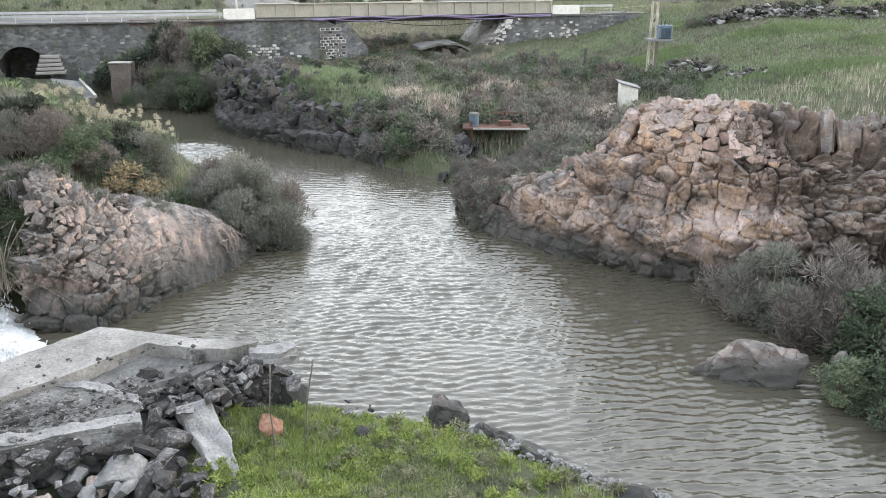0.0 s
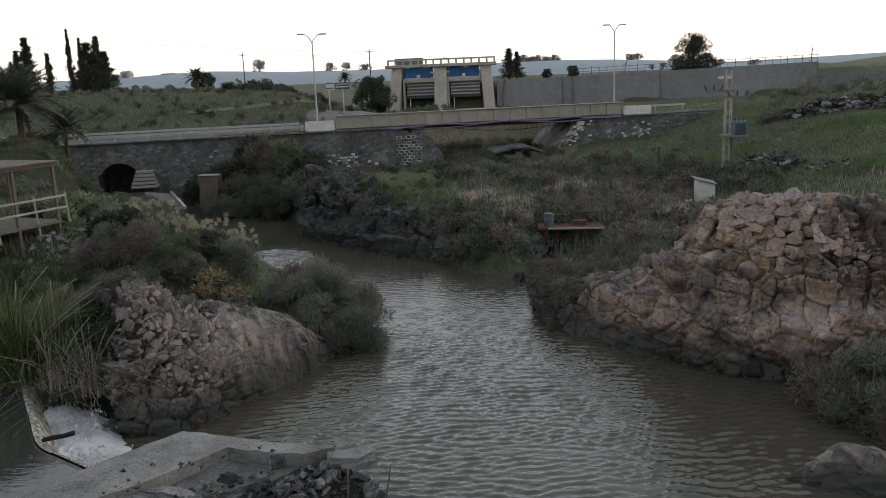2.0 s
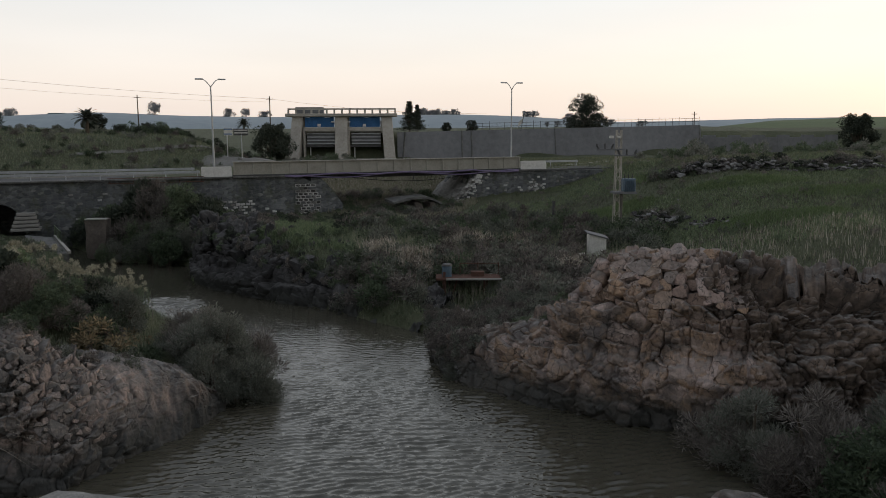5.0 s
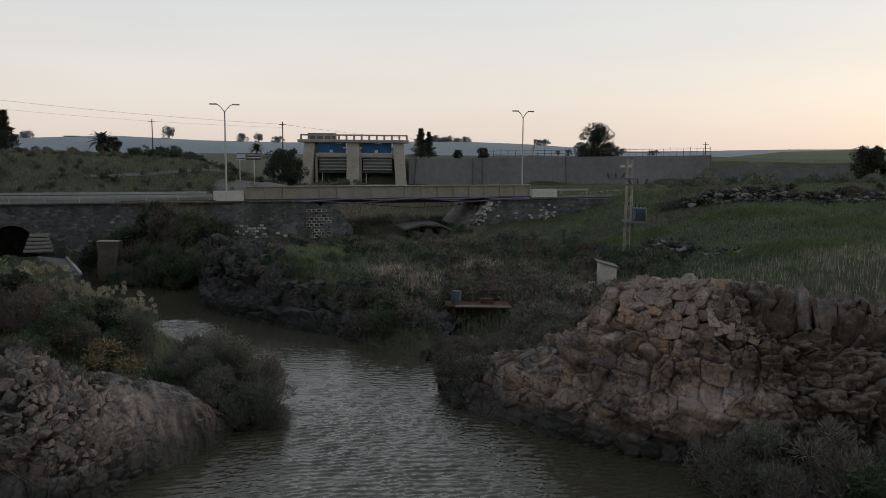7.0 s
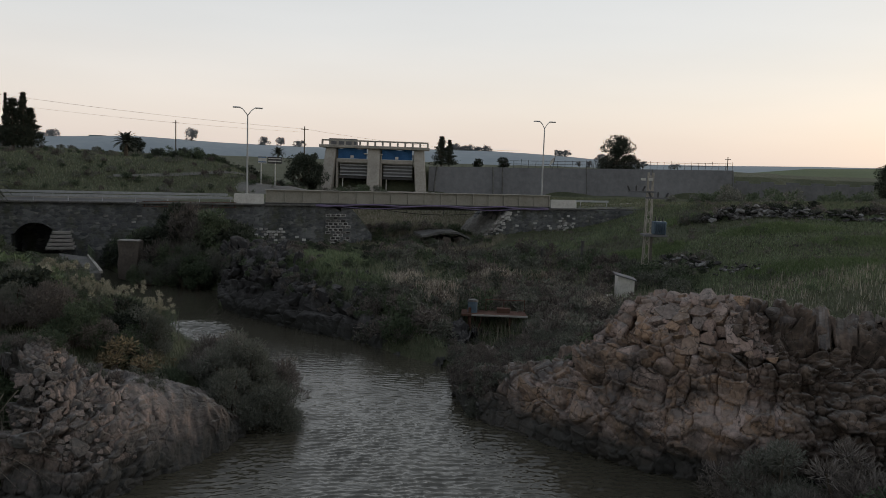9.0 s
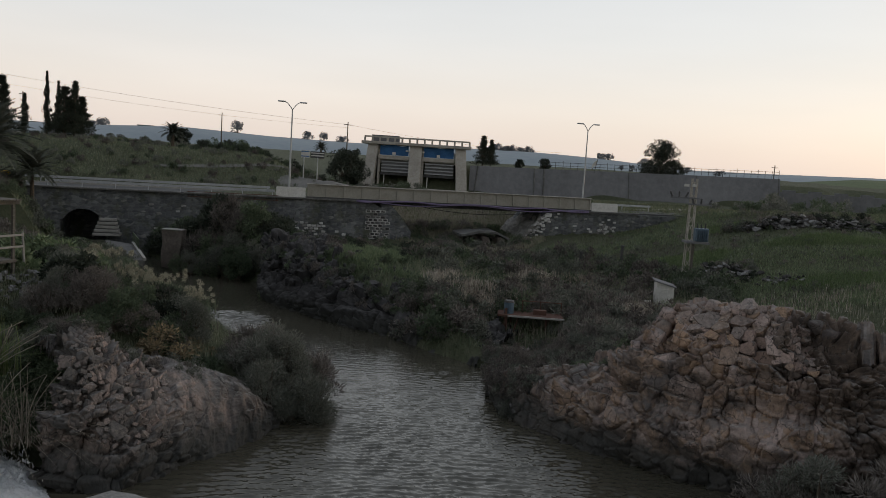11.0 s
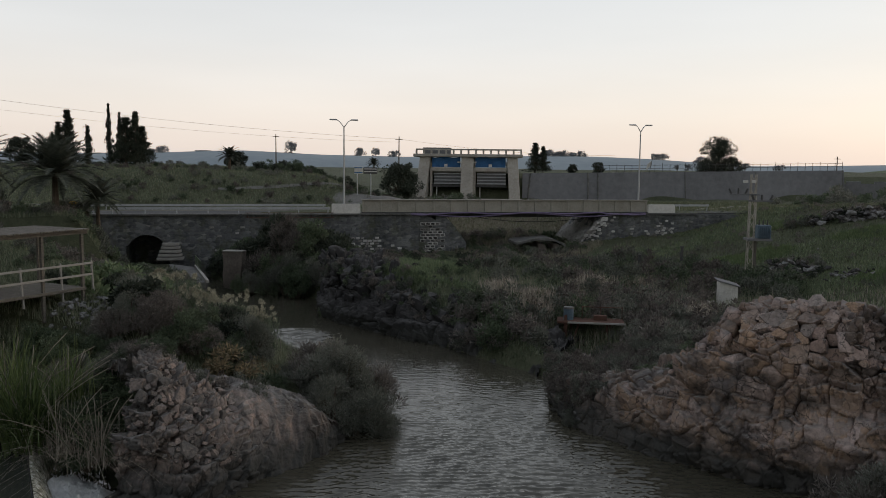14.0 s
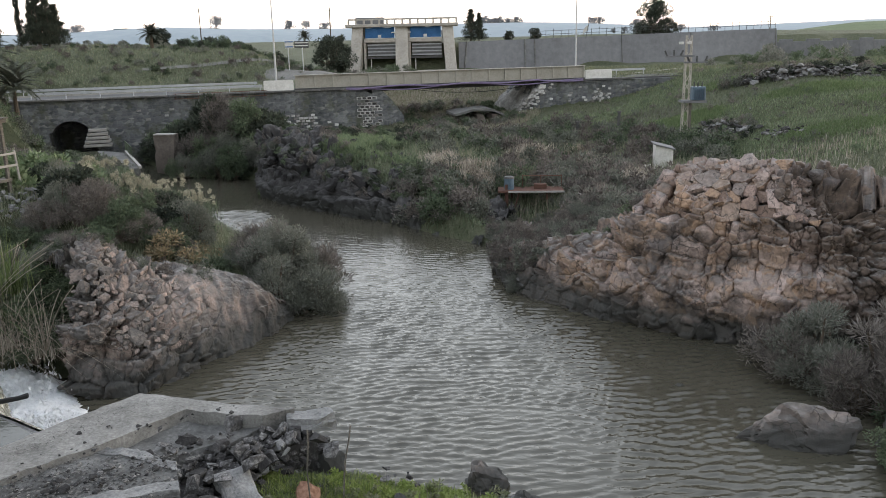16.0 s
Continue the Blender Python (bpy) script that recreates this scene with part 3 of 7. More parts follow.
def sheet(name, gx, gy, height, mat, label, category):
    X, Y = np.meshgrid(gx, gy)
    Z = height(X.ravel(), Y.ravel())
    v = np.stack([X.ravel(), Y.ravel(), Z], 1)
    nx, ny = len(gx), len(gy)
    i = (np.arange(ny - 1)[:, None] * nx + np.arange(nx - 1)[None, :]).ravel()
    f = np.stack([i, i + 1, i + nx + 1, i + nx], 1)
    ob = arrays(name, v, f, mat, None, "", True)
    return tagged(ob, label, category, "", "structure")


ground = sheet("ground", uneven(-4200, 4200, -46, 46, 0.42, 1.09), uneven(-4200, 4200, 6, 100, 0.42, 1.09), land, M["ground"], "rough grassy and stony ground of the river valley", "ground")


def ripples(x, y):
    """Small wind waves that run down the river, in patches."""
    r = np.random.default_rng(12)
    z = np.zeros_like(x)
    for k in range(38):
        ln = 0.11 * (0.48 / 0.11) ** r.random()
        a = r.normal() * (0.55 if ln < 0.24 else 0.30) - 0.10
        kx, ky = math.sin(a) * 6.283 / ln, math.cos(a) * 6.283 / ln
        env = 0.5 + 0.5 * np.sin(x * r.normal() * 1.1 + y * r.normal() * 0.7 + 6 * r.random())
        ph = kx * x + ky * y + 6.283 * r.random() + 1.5 * wave(x, y, 1.9, k, 2) + 1.1 * wave(x, y, 6.0, k + 40, 2)
        z += 0.0215 * ln * (0.26 / ln) ** 0.35 * env * (np.sin(ph) - 0.22 * np.cos(2 * ph))
    return z * (0.60 + 0.40 * step(-0.5, 0.6, wave(x, y, 11, 4, 2))) * (1 - 0.70 * step(28, 39, y)) * (1 + 3.0 * step(-9.5, -11.5, x) * step(40, 43, y)) * (1 - step(60, 90, np.abs(y - 30)))


water = sheet("water", uneven(-60, 60, -13, 11, 0.06, 1.12), uneven(-65, 100, 13, 48, 0.06, 1.12), ripples, M["water"], "murky green river water with small ripples, reflecting the sky", "water")

# ---- far distance ----
def ridge(name, y, x0, x1, base, tops, mat, label, seed, rough_=2.0):
    n = 160
    x = np.linspace(x0, x1, n)
    top = np.interp(np.linspace(0, 1, n), np.linspace(0, 1, len(tops)), tops) + rough_ * wave(x, x * 0 + seed, (x1 - x0) / 9, seed)
    v, f = [], []
    for k, (dy, frac) in enumerate(((0, 0), (60, 0.55), (160, 0.9), (260, 1.0), (420, 0.9))):
        for a, b in zip(x, top):
            v.append((a * (1 + dy / max(y, 1)), y + dy, base + (b - base) * frac))
    for k in range(4):
        for i in range(n - 1):
            f.append((k * n + i, k * n + i + 1, (k + 1) * n + i + 1, (k + 1) * n + i))
    return tagged(arrays(name, v, f, mat, None, "", True), label, "hills", "", "structure")


# backdrop ridge, its haze painted in the material's colour
ridge("backdrop", 1500, -1600, 1500, -5, [36, 38, 42, 40, 38, 36, 38, 43, 36, 34, 38, 40, 33, 22, 24, 28, 30, 30, 28, 28, 28], M["hazed_hill"], "horizon hills with haze painted into their blue-grey", 2, 1.6)
ridge("grassy_rise", 205, 74, 330, 2, [8.0, 13.6, 15.4, 16.0, 16.6, 17.2, 17.4, 17.6, 17.6, 17.4, 17, 16], M["green_hill"], "smooth green grassy rise beyond the dam", 6, 0.25)

# ---- rocks ----
def rock_mass(name, base, top, back, nu, nv, mat, label, block=0.75, small=0.28, depth=0.34, bulge=0.25, squash=(0.85, 0.85, 1.45), seed=1, group="", ledgy=0.35, smooth_end=None, hollows=(), crumble=0.9, beds=0.28, stained=()):
    """A rock face between the line where it meets the water and the line of its top, broken into blocks, with its back let into the bank."""
    B, T, K = spline(base, nu), spline(top, nu), spline(back, nu)
    rows = []
    for v in np.linspace(0, 1, nv):
        if v < 0.68:
            k = v / 0.68
            row = B * (1 - k) + T * k
            out = B - T
            out[:, 2] = 0
            ln = np.maximum(np.linalg.norm(out, axis=1), 1e-6)[:, None]
            row = row + out / ln * bulge * np.sin(np.pi * k) * (1 + 0.4 * np.sin(np.linspace(0, 19, nu)))[:, None]
            row[:, 2] += 0.25 * (T[:, 2] - B[:, 2]) * np.sin(np.pi * k)
        else:
            k = (v - 0.68) / 0.32
            row = T * (1 - k) + K * k
            row[:, 2] += 0.2 * np.sin(np.pi * k)
        rows.append(row)
    P = np.array(rows)
    du, dv = np.gradient(P, axis=1), np.gradient(P, axis=0)
    N = np.cross(du, dv)
    N /= np.maximum(np.linalg.norm(N, axis=2, keepdims=True), 1e-9)
    if N[nv // 3, nu // 2] @ (np.array([0, 0, 10.0]) - P[nv // 3, nu // 2]) < 0:
        N = -N
    p, n_ = P.reshape(-1, 3), N.reshape(-1, 3)
    warp = np.stack([wave(p[:, 1], p[:, 2], 1.7, seed), wave(p[:, 0], p[:, 2], 1.9, seed + 1), wave(p[:, 0], p[:, 1], 1.8, seed + 2)], 1) * 0.11
    a, ea, oa = cells(p + warp, block, seed, squash)
    c, ec, oc = cells(p + warp * 0.6, small, seed + 5, squash)
    facet = lambda w: np.stack([(w * 17.31) % 1.0, (w * 31.73) % 1.0, (w * 53.17) % 1.0], 1) * 2 - 1
    lay = step(0.15, 0.6, (a * 5.7) % 1.0)
    U, V = np.tile(np.linspace(0, 1, nu), nv), np.repeat(np.linspace(0, 1, nv), nu)
    # where the face is sound, long slabs; elsewhere it has come apart and stones have dropped out
    loose = step(-0.35, 0.35, wave(p[:, 0] * 1.0 + p[:, 1] * 0.6, p[:, 2] * 1.6, 4.6, seed + 3, 3) + 1.7 * (V - 0.30) + crumble * (U - 0.50))
    open_ = 0.4 + 0.6 * step(-0.25, 0.35, wave(p[:, 0] * 1.3 + p[:, 1], p[:, 2] * 1.2, 1.5, seed + 14, 3))
    gone = step(0.72, 0.78, (a * 9.17 + 0.13) % 1.0) * loose
    part_gone = step(0.84, 0.9, (c * 5.31) % 1.0) * loose
    big = (a - 0.5) * depth * (0.7 + 1.5 * loose) + (oa * facet(a)).sum(1) * block * 0.36 - oa[:, 2] * ledgy * block * 0.55 - depth * (0.55 + 0.6 * loose) * open_ * np.exp(-ea / (0.035 * block)) - gone * block * 0.95
    fine = (c - 0.5) * depth * 0.8 + (oc * facet(c)).sum(1) * small * 0.42 - oc[:, 2] * small * 0.30 - depth * 0.5 * open_ * np.exp(-ec / 0.022) - part_gone * small * 0.7
    g, eg, og = cells(p + warp * 0.3, small * 0.42, seed + 9, squash)
    tiny = (og * facet(g)).sum(1) * small * 0.16 + (g - 0.5) * small * 0.10
    # bedding: the layers stand out and fall back in turn
    bed = p[:, 2] + 0.10 * p[:, 0] + 0.10 * wave(p[:, 0], p[:, 1], 3.3, seed + 6)
    course = ((bed / 0.62) % 1.0)
    bedding = depth * beds * (step(0.0, 0.16, course) - 0.55 * course) * (1 - 0.8 * loose) * step(-0.3, 0.5, wave(p[:, 0] + p[:, 1], p[:, 2], 3.7, seed + 12, 2))
    swell = 0.9 * depth * wave(p[:, 0] + p[:, 1], p[:, 2] * 2, 3.1, seed)
    p = p + n_ * (big + fine * (0.10 + 0.90 * np.maximum(lay * 0.5, loose)) + tiny * (0.3 + 0.7 * loose) + bedding + swell)[:, None]
    for hu, hv, ru, rv, dp in hollows:
        k = dp * np.exp(-((U - hu) / ru) ** 2 - ((V - hv) / rv) ** 2)
        p = p - n_ * k[:, None]
        P = P - (n_ * k[:, None]).reshape(P.shape)
    tone = a * 0.6 + c * 0.4
    if smooth_end:
        soft = step(smooth_end[0], smooth_end[1], U + 0.05 * wave(p[:, 0], p[:, 2], 1.2, seed + 8)) * 0.9
        flute = 0.02 * np.sin(U * nu * 0.33 + 2.5 * wave(p[:, 2], p[:, 0], 0.9, seed)) * step(0.1, 0.5, wave(p[:, 0], p[:, 2], 0.8, seed + 4) + 0.4)
        smooth = P.reshape(-1, 3) + n_ * (0.26 * wave(p[:, 0] + p[:, 1], p[:, 2], 2.1, seed, 5) + flute + 0.5 * tiny + 0.07 * wave(p[:, 0] + p[:, 1], p[:, 2] * 0.4, 0.42, seed + 7, 3))[:, None]
        p = p * (1 - soft)[:, None] + smooth * soft[:, None]
        tone = tone * (1 - soft) + soft * np.clip(0.58 + 0.30 * wave(p[:, 0] + p[:, 1], p[:, 2], 1.1, seed + 2), 0, 1)
    i = (np.arange(nv - 1)[:, None] * nu + np.arange(nu - 1)[None, :]).ravel()
    f = np.stack([i, i + 1, i + nu + 1, i + nu], 1)
    ob = thing(name, label, "rock", None, group)
    body = arrays("rock_face", p, f, mat, ob)
    att = body.data.attributes.new("block", "FLOAT", "POINT")
    att.data.foreach_set("value", np.clip(tone, 0, 1).astype(np.float32))
    # stretches darkened in colour: brown weathering, and painted shade on the outcrop's right
    brown_ = np.zeros(len(p))
    for u0, u1, k in stained:
        brown_ = np.maximum(brown_, k * step(u0, u1, U + 0.07 * wave(p[:, 0] + p[:, 1], p[:, 2] * 1.4, 2.6, seed + 15, 4)))
    att = body.data.attributes.new("stain_shade", "FLOAT", "POINT")
    att.data.foreach_set("value", brown_.astype(np.float32))
    return ob, P, N


def stone_meshes(n, mat, seed, flat=0.75):
    """A few broken stones of about one metre, angular, each a shape of its own."""
    r = random.Random(seed)
    made = []
    for k in range(n):
        bm = bmesh.new()
        for i in range(15):
            v = Vector((r.gauss(0, 1), r.gauss(0, 1), r.gauss(0, 1))).normalized()
            v = Vector((max(-0.42, min(0.42, v.x * 0.62)), max(-0.42, min(0.42, v.y * 0.62)), max(-0.36, min(0.36, v.z * 0.6)) * flat))
            bm.verts.new(v * r.uniform(0.85, 1.1))
        h = bmesh.ops.convex_hull(bm, input=bm.verts)
        bmesh.ops.delete(bm, geom=[g for g in h["geom_interior"] if isinstance(g, bmesh.types.BMVert)], context="VERTS")
        data = bpy.data.meshes.new("stone")
        bm.normal_update()
        bm.to_mesh(data)
        bm.free()
        data.materials.append(mat)
        made.append(data)
    return made


def stones_on(parent, P, N, count, meshes, lo, hi, seed, urange=(0, 1), vrange=(0.05, 0.9), sink=0.12):
    """Loose and jutting stones on a rock face, each a piece of its own."""
    r = random.Random(seed)
    nv, nu = P.shape[:2]
    for k in range(count):
        i = int((vrange[0] + (vrange[1] - vrange[0]) * r.random()) * (nv - 1))
        j = int((urange[0] + (urange[1] - urange[0]) * r.random()) * (nu - 1))
        s = lo * (hi / lo) ** (r.random() ** 1.6)
        at = Vector(P[i, j]) - Vector(N[i, j]) * s * sink
        ob = new("stone", meshes[k % len(meshes)])
        ob.parent = parent
        ob.matrix_basis = Matrix.LocRotScale(at, Euler((r.uniform(-0.5, 0.5), r.uniform(-0.5, 0.5), r.uniform(0, 6.28))), Vector((s * r.uniform(0.8, 1.3), s * r.uniform(0.8, 1.2), s * r.uniform(0.6, 1.0))))


def chunk(r, long_=1.3, high=0.7):
    """The corner points and triangles of one angular block, about a metre: a box with cut corners and skewed faces."""
    bm = bmesh.new()
    for x in (-1, 1):
        for y in (-1, 1):
            for z in (-1, 1):
                p = Vector((x * 0.5 * long_, y * 0.5, z * 0.5 * high))
                p += Vector((r.uniform(-0.24, 0.24), r.uniform(-0.2, 0.2), r.uniform(-0.2, 0.2)))
                if r.random() < 0.65:
                    for k in range(3):
                        q = p.copy()
                        q[k] *= r.uniform(0.3, 0.75)
                        bm.verts.new(q)
                else:
                    bm.verts.new(p)
    h = bmesh.ops.convex_hull(bm, input=bm.verts)
    bmesh.ops.delete(bm, geom=[g for g in h["geom_interior"] if isinstance(g, bmesh.types.BMVert)], context="VERTS")
    bmesh.ops.delete(bm, geom=[v for v in bm.verts if not v.link_faces], context="VERTS")
    bmesh.ops.triangulate(bm, faces=bm.faces)
    bm.verts.index_update()
    v = np.array([q.co[:] for q in bm.verts])
    f = np.array([[q.index for q in t.verts] for t in bm.faces])
    bm.free()
    return v, f


CHUNKS = [chunk(random.Random(300 + i), 0.9 + 0.4 * (i % 4) / 3, 0.7 + 0.4 * (i % 3) / 2) for i in range(24)]


def stacked(parent, P, N, mat, sizes, seed, urange, vrange, pieces=300, out=(-0.34, -0.08), gap=0.40, tip=0.13):
    """Angular blocks stacked over a rock face; the biggest are pieces of their own, the rest one joined part."""
    r = random.Random(seed)
    nv, nu = P.shape[:2]
    taken, made = [], []
    for lo, hi, count, tries in sizes:
        done = 0
        for _ in range(tries):
            if done >= count:
                break
            i = int((vrange[0] + (vrange[1] - vrange[0]) * r.random()) * (nv - 1))
            j = int((urange[0] + (urange[1] - urange[0]) * r.random()) * (nu - 1))
            s = r.uniform(lo, hi)
            p = P[i, j]
            if taken:
                t = np.array(taken)
                if (np.linalg.norm((t[:, :3] - p) * (0.95, 0.95, 1.05), axis=1) < gap * (t[:, 3] + s)).any():
                    continue
            taken.append((*p, s))
            made.append((p, N[i, j], s))
            done += 1
    data = []
    for v, f in CHUNKS:
        d = bpy.data.meshes.new("stone")
        d.from_pydata(v.tolist(), [], f.tolist())
        d.materials.append(mat)
        data.append(d)
    rest_v, rest_f, rest_b, o = [], [], [], 0
    for k, (p, n, s) in enumerate(made):
        ny = -Vector(n)
        nx = Vector((0, 0, 1)).cross(ny)
        nx = nx.normalized() if nx.length > 0.05 else Vector((1, 0, 0))
        turn = Matrix((nx, ny, nx.cross(ny))).transposed() @ Euler((r.gauss(0, tip), r.gauss(0, tip * 1.6), r.gauss(0, tip))).to_matrix()
        m = Matrix.LocRotScale(Vector(p) + Vector(n) * (s * r.uniform(out[0], out[1])), turn.to_quaternion(), Vector((s * r.uniform(0.85, 1.2), s * r.uniform(0.8, 1.0), s * r.uniform(0.85, 1.25))))
        c = r.randrange(len(CHUNKS))
        if k < pieces:
            ob = new("stone", data[c])
            ob.parent = parent
            ob.matrix_basis = m
        else:
            v, f = CHUNKS[c]
            mm = np.array(m)
            rest_v.append(v @ mm[:3, :3].T + mm[:3, 3])
            rest_f.append(f + o)
            rest_b.append(np.full(len(v), r.random()))
            o += len(v)
    if rest_v:
        ob = tagged(arrays("rubble", np.concatenate(rest_v), np.concatenate(rest_f), mat, parent), kind="stuff")
        att = ob.data.attributes.new("block", "FLOAT", "POINT")
        att.data.foreach_set("value", np.concatenate(rest_b).astype(np.float32))


TAN, CRUST, BASALT = (stone_meshes(9, M[k], i + 3) for i, k in enumerate(("tan_stone", "crust", "basalt_stone")))

outcrop, OP, ON = rock_mass("rock_outcrop",
    [(1.7, 34.6, -0.4), (2.0, 31.6, -0.4), (3.4, 30.0, -0.4), (5.3, 28.0, -0.4), (7.9, 25.9, -0.4), (9.2, 25.0, -0.4), (10.4, 24.4, -0.3), (12.5, 23.6, 0.2), (15.5, 22.8, 0.8), (19.0, 22.0, 1.4)],
    [(2.22, 35.2, 1.04), (3.68, 32.6, 1.4), (5.49, 31.2, 2.2), (6.47, 29.8, 3.18), (7.03, 28.6, 4.66), (7.7, 28.0, 5.46), (9.16, 27.3, 5.69), (10.54, 26.6, 5.85), (11.46, 26.2, 5.64), (12.62, 26.0, 5.51), (16.6, 25.4, 5.4), (20.0, 24.4, 5.8)],
    [(3.02, 38.72, 0.6), (4.61, 35.86, 0.77), (6.58, 34.32, 1.21), (7.65, 32.78, 1.75), (8.26, 31.46, 2.56), (8.99, 30.8, 3.0), (10.58, 30.03, 3.13), (12.09, 29.26, 3.22), (13.09, 28.82, 3.1), (14.36, 28.6, 3.03), (18.69, 27.94, 2.97), (22.4, 26.84, 3.19)],
    # right-hand darkening is dark brown rock plus painted shade of its overhung recess
    820, 310, M["tan_rock"], "pinkish-tan fractured rock outcrop beside the water", block=0.72, small=0.30, depth=0.36, seed=4, beds=0.16, squash=(0.95, 0.95, 1.05), hollows=((0.70, 0.46, 0.030, 0.13, 1.1), (0.79, 0.44, 0.045, 0.13, 1.4), (0.61, 0.52, 0.025, 0.10, 0.6), (0.88, 0.46, 0.04, 0.12, 1.2), (0.5, 0.22, 0.03, 0.06, 0.5), (0.76, 0.22, 0.04, 0.05, 0.6)), stained=((0.60, 0.74, 0.84), (0.20, 0.06, 0.7)))

left_rock, LP, LN = rock_mass("rock_outcrop",
    [(-11.6, 22.0, 0.3), (-10.2, 21.8, -0.2), (-9.0, 22.0, -0.4), (-8.0, 24.2, -0.4), (-6.7, 26.2, -0.4), (-6.1, 27.6, -0.4), (-6.1, 29.2, -0.4)],
    [(-11.87, 24.2, 4.2), (-11.01, 24.3, 4.29), (-10.55, 24.8, 3.44), (-9.87, 25.4, 2.89), (-8.85, 26.2, 2.43), (-7.92, 27.0, 2.2), (-6.94, 27.7, 1.61), (-6.45, 28.5, 0.65)],
    [(-14.5, 26.5, 2.7), (-13.5, 27.5, 2.3), (-12.0, 28.5, 1.7), (-11.0, 30.5, 1.5), (-9.2, 31.0, 1.2), (-8.0, 31.2, 0.9), (-7.8, 31.4, 0.6)],
    520, 260, M["grey_rock"], "grey and pink broken rock bank at the water's edge", block=0.60, small=0.24, depth=0.26, seed=9, squash=(0.85, 0.85, 1.1), smooth_end=(0.44, 0.60), crumble=-1.6, stained=((0.66, 0.82, 0.6),))

far_rock, FP, FN = rock_mass("rock_bank",
    [(-14.3, 59.6, -0.4), (-13.6, 56.4, -0.4), (-13.1, 53.8, -0.4), (-10.0, 50.1, -0.4), (-6.3, 46.6, -0.4), (-3.3, 44.3, -0.4), (-1.5, 42.0, -0.4), (1.4, 39.2, -0.4)],
    [(-13.8, 60.0, 3.0), (-12.9, 57.0, 3.5), (-12.2, 54.4, 3.8), (-9.5, 51.4, 3.3), (-6.6, 48.6, 2.6), (-4.0, 46.4, 1.8), (-0.6, 44.4, 1.0), (2.6, 41.6, 0.6)],
    [(-11.5, 62.0, 2.8), (-10.5, 60.0, 3.1), (-8.6, 57.0, 3.1), (-7.0, 55.0, 2.9), (-4.0, 52.0, 2.4), (-2.0, 50.0, 1.9), (1.0, 48.0, 1.2), (4.0, 45.0, 0.8)],
    460, 190, M["black_rock"], "dark boulder bank below the ruined bridge", block=0.95, small=0.4, depth=0.42, seed=15, squash=(1.0, 1.0, 0.8), beds=0.0)

# ---- the old masonry bridge and the steel girder that spans its breach ----
BR = pose(0, 79.7, 0, 0, 0, 18.1)


def arched_wall(bm, s0, s1, z0, z1, t0, t1, openings, ragged=None):
    """A wall seen from the front with arched openings through it: columns of cells between the openings' curves."""
    n = int((s1 - s0) / 0.25)
    xs = np.linspace(s0, s1, n + 1)

    def under(x):
        for c, half_, spring in openings:
            if abs(x - c) < half_:
                return spring + math.sqrt(half_ ** 2 - (x - c) ** 2)
        return z0

    def over(x):
        return z1 if ragged is None else ragged(x)
    for a, b in zip(xs, xs[1:]):
        ua, ub = under(a), under(b)
        if max(ua, ub) > z0 and min(ua, ub) == z0:
            ua = ub = max(ua, ub) if abs(ua - ub) > 1.5 else min(ua, ub)
        q = [bm.verts.new(p) for p in ((a, t0, ua), (b, t0, ub), (b, t0, over(b)), (a, t0, over(a)), (a, t1, ua), (b, t1, ub), (b, t1, over(b)), (a, t1, over(a)))]
        for k in ((0, 1, 2, 3), (7, 6, 5, 4), (3, 2, 6, 7), (1, 0, 4, 5)):
            bm.faces.new([q[i] for i in k])
        for k in ((0, 3, 7, 4), (2, 1, 5, 6)):
            bm.faces.new([q[i] for i in k])
    bmesh.ops.remove_doubles(bm, verts=bm.verts, dist=0.001)
    return bm


bridge = thing("stone_bridge", "ruined dark basalt masonry bridge with a broken-out middle span", "bridge", BR)
bm = arched_wall(bmesh.new(), -40, -8.0, -1.0, 5.55, 0.0, 6.5, [(-34.2, 1.75, 2.1)], lambda x: 5.55 if x < -9 else 5.55 - 0.5 * (x + 9))
part("abutment_wall", bm, M["masonry"], bridge)
bm = arched_wall(bmesh.new(), -8.0, -5.0, -0.5, 5.55, 0.0, 6.5, [], lambda x: 5.4 - 0.9 * max(0, x + 7.2) ** 1.3)
part("broken_pier", bm, M["masonry"], bridge, "ragged pier of pale-jointed basalt blocks")
bm = arched_wall(bmesh.new(), 6.0, 31.0, -0.5, 5.5, 0.0, 6.5, [], lambda x: min(5.5, 2.2 + (x - 6.0) * 1.1) if x < 24 else 5.5 - 0.25 * (x - 24))
part("abutment_wall", bm, M["masonry"], bridge)

# wall added inside the arch to hide the ground and keep the opening dark
boxed("added_arch_wall", (-36.2, 6.0, 0.5, -32.2, 6.4, 4.2), M["masonry"], bridge)
# pale blocks that show in the wall where the dark face has fallen away
pale = spotted("pale_block", (0.16, 0.15, 0.14), (0.38, 0.37, 0.355), (0.52, 0.51, 0.49), 2, 14, random=0.45, bump=0.3)
block_meshes = []
for k in range(4):
    bm = bmesh.new()
    box(bm, -0.2, -0.06, -0.11, 0.2, 0.06, 0.11, 0.03)
    for v in bm.verts:
        v.co += Vector((random.uniform(-1, 1), random.uniform(-1, 1), random.uniform(-1, 1))) * 0.018
    d = bpy.data.meshes.new("block")
    bm.to_mesh(d)
    bm.free()
    d.materials.append(pale)
    block_meshes.append(d)


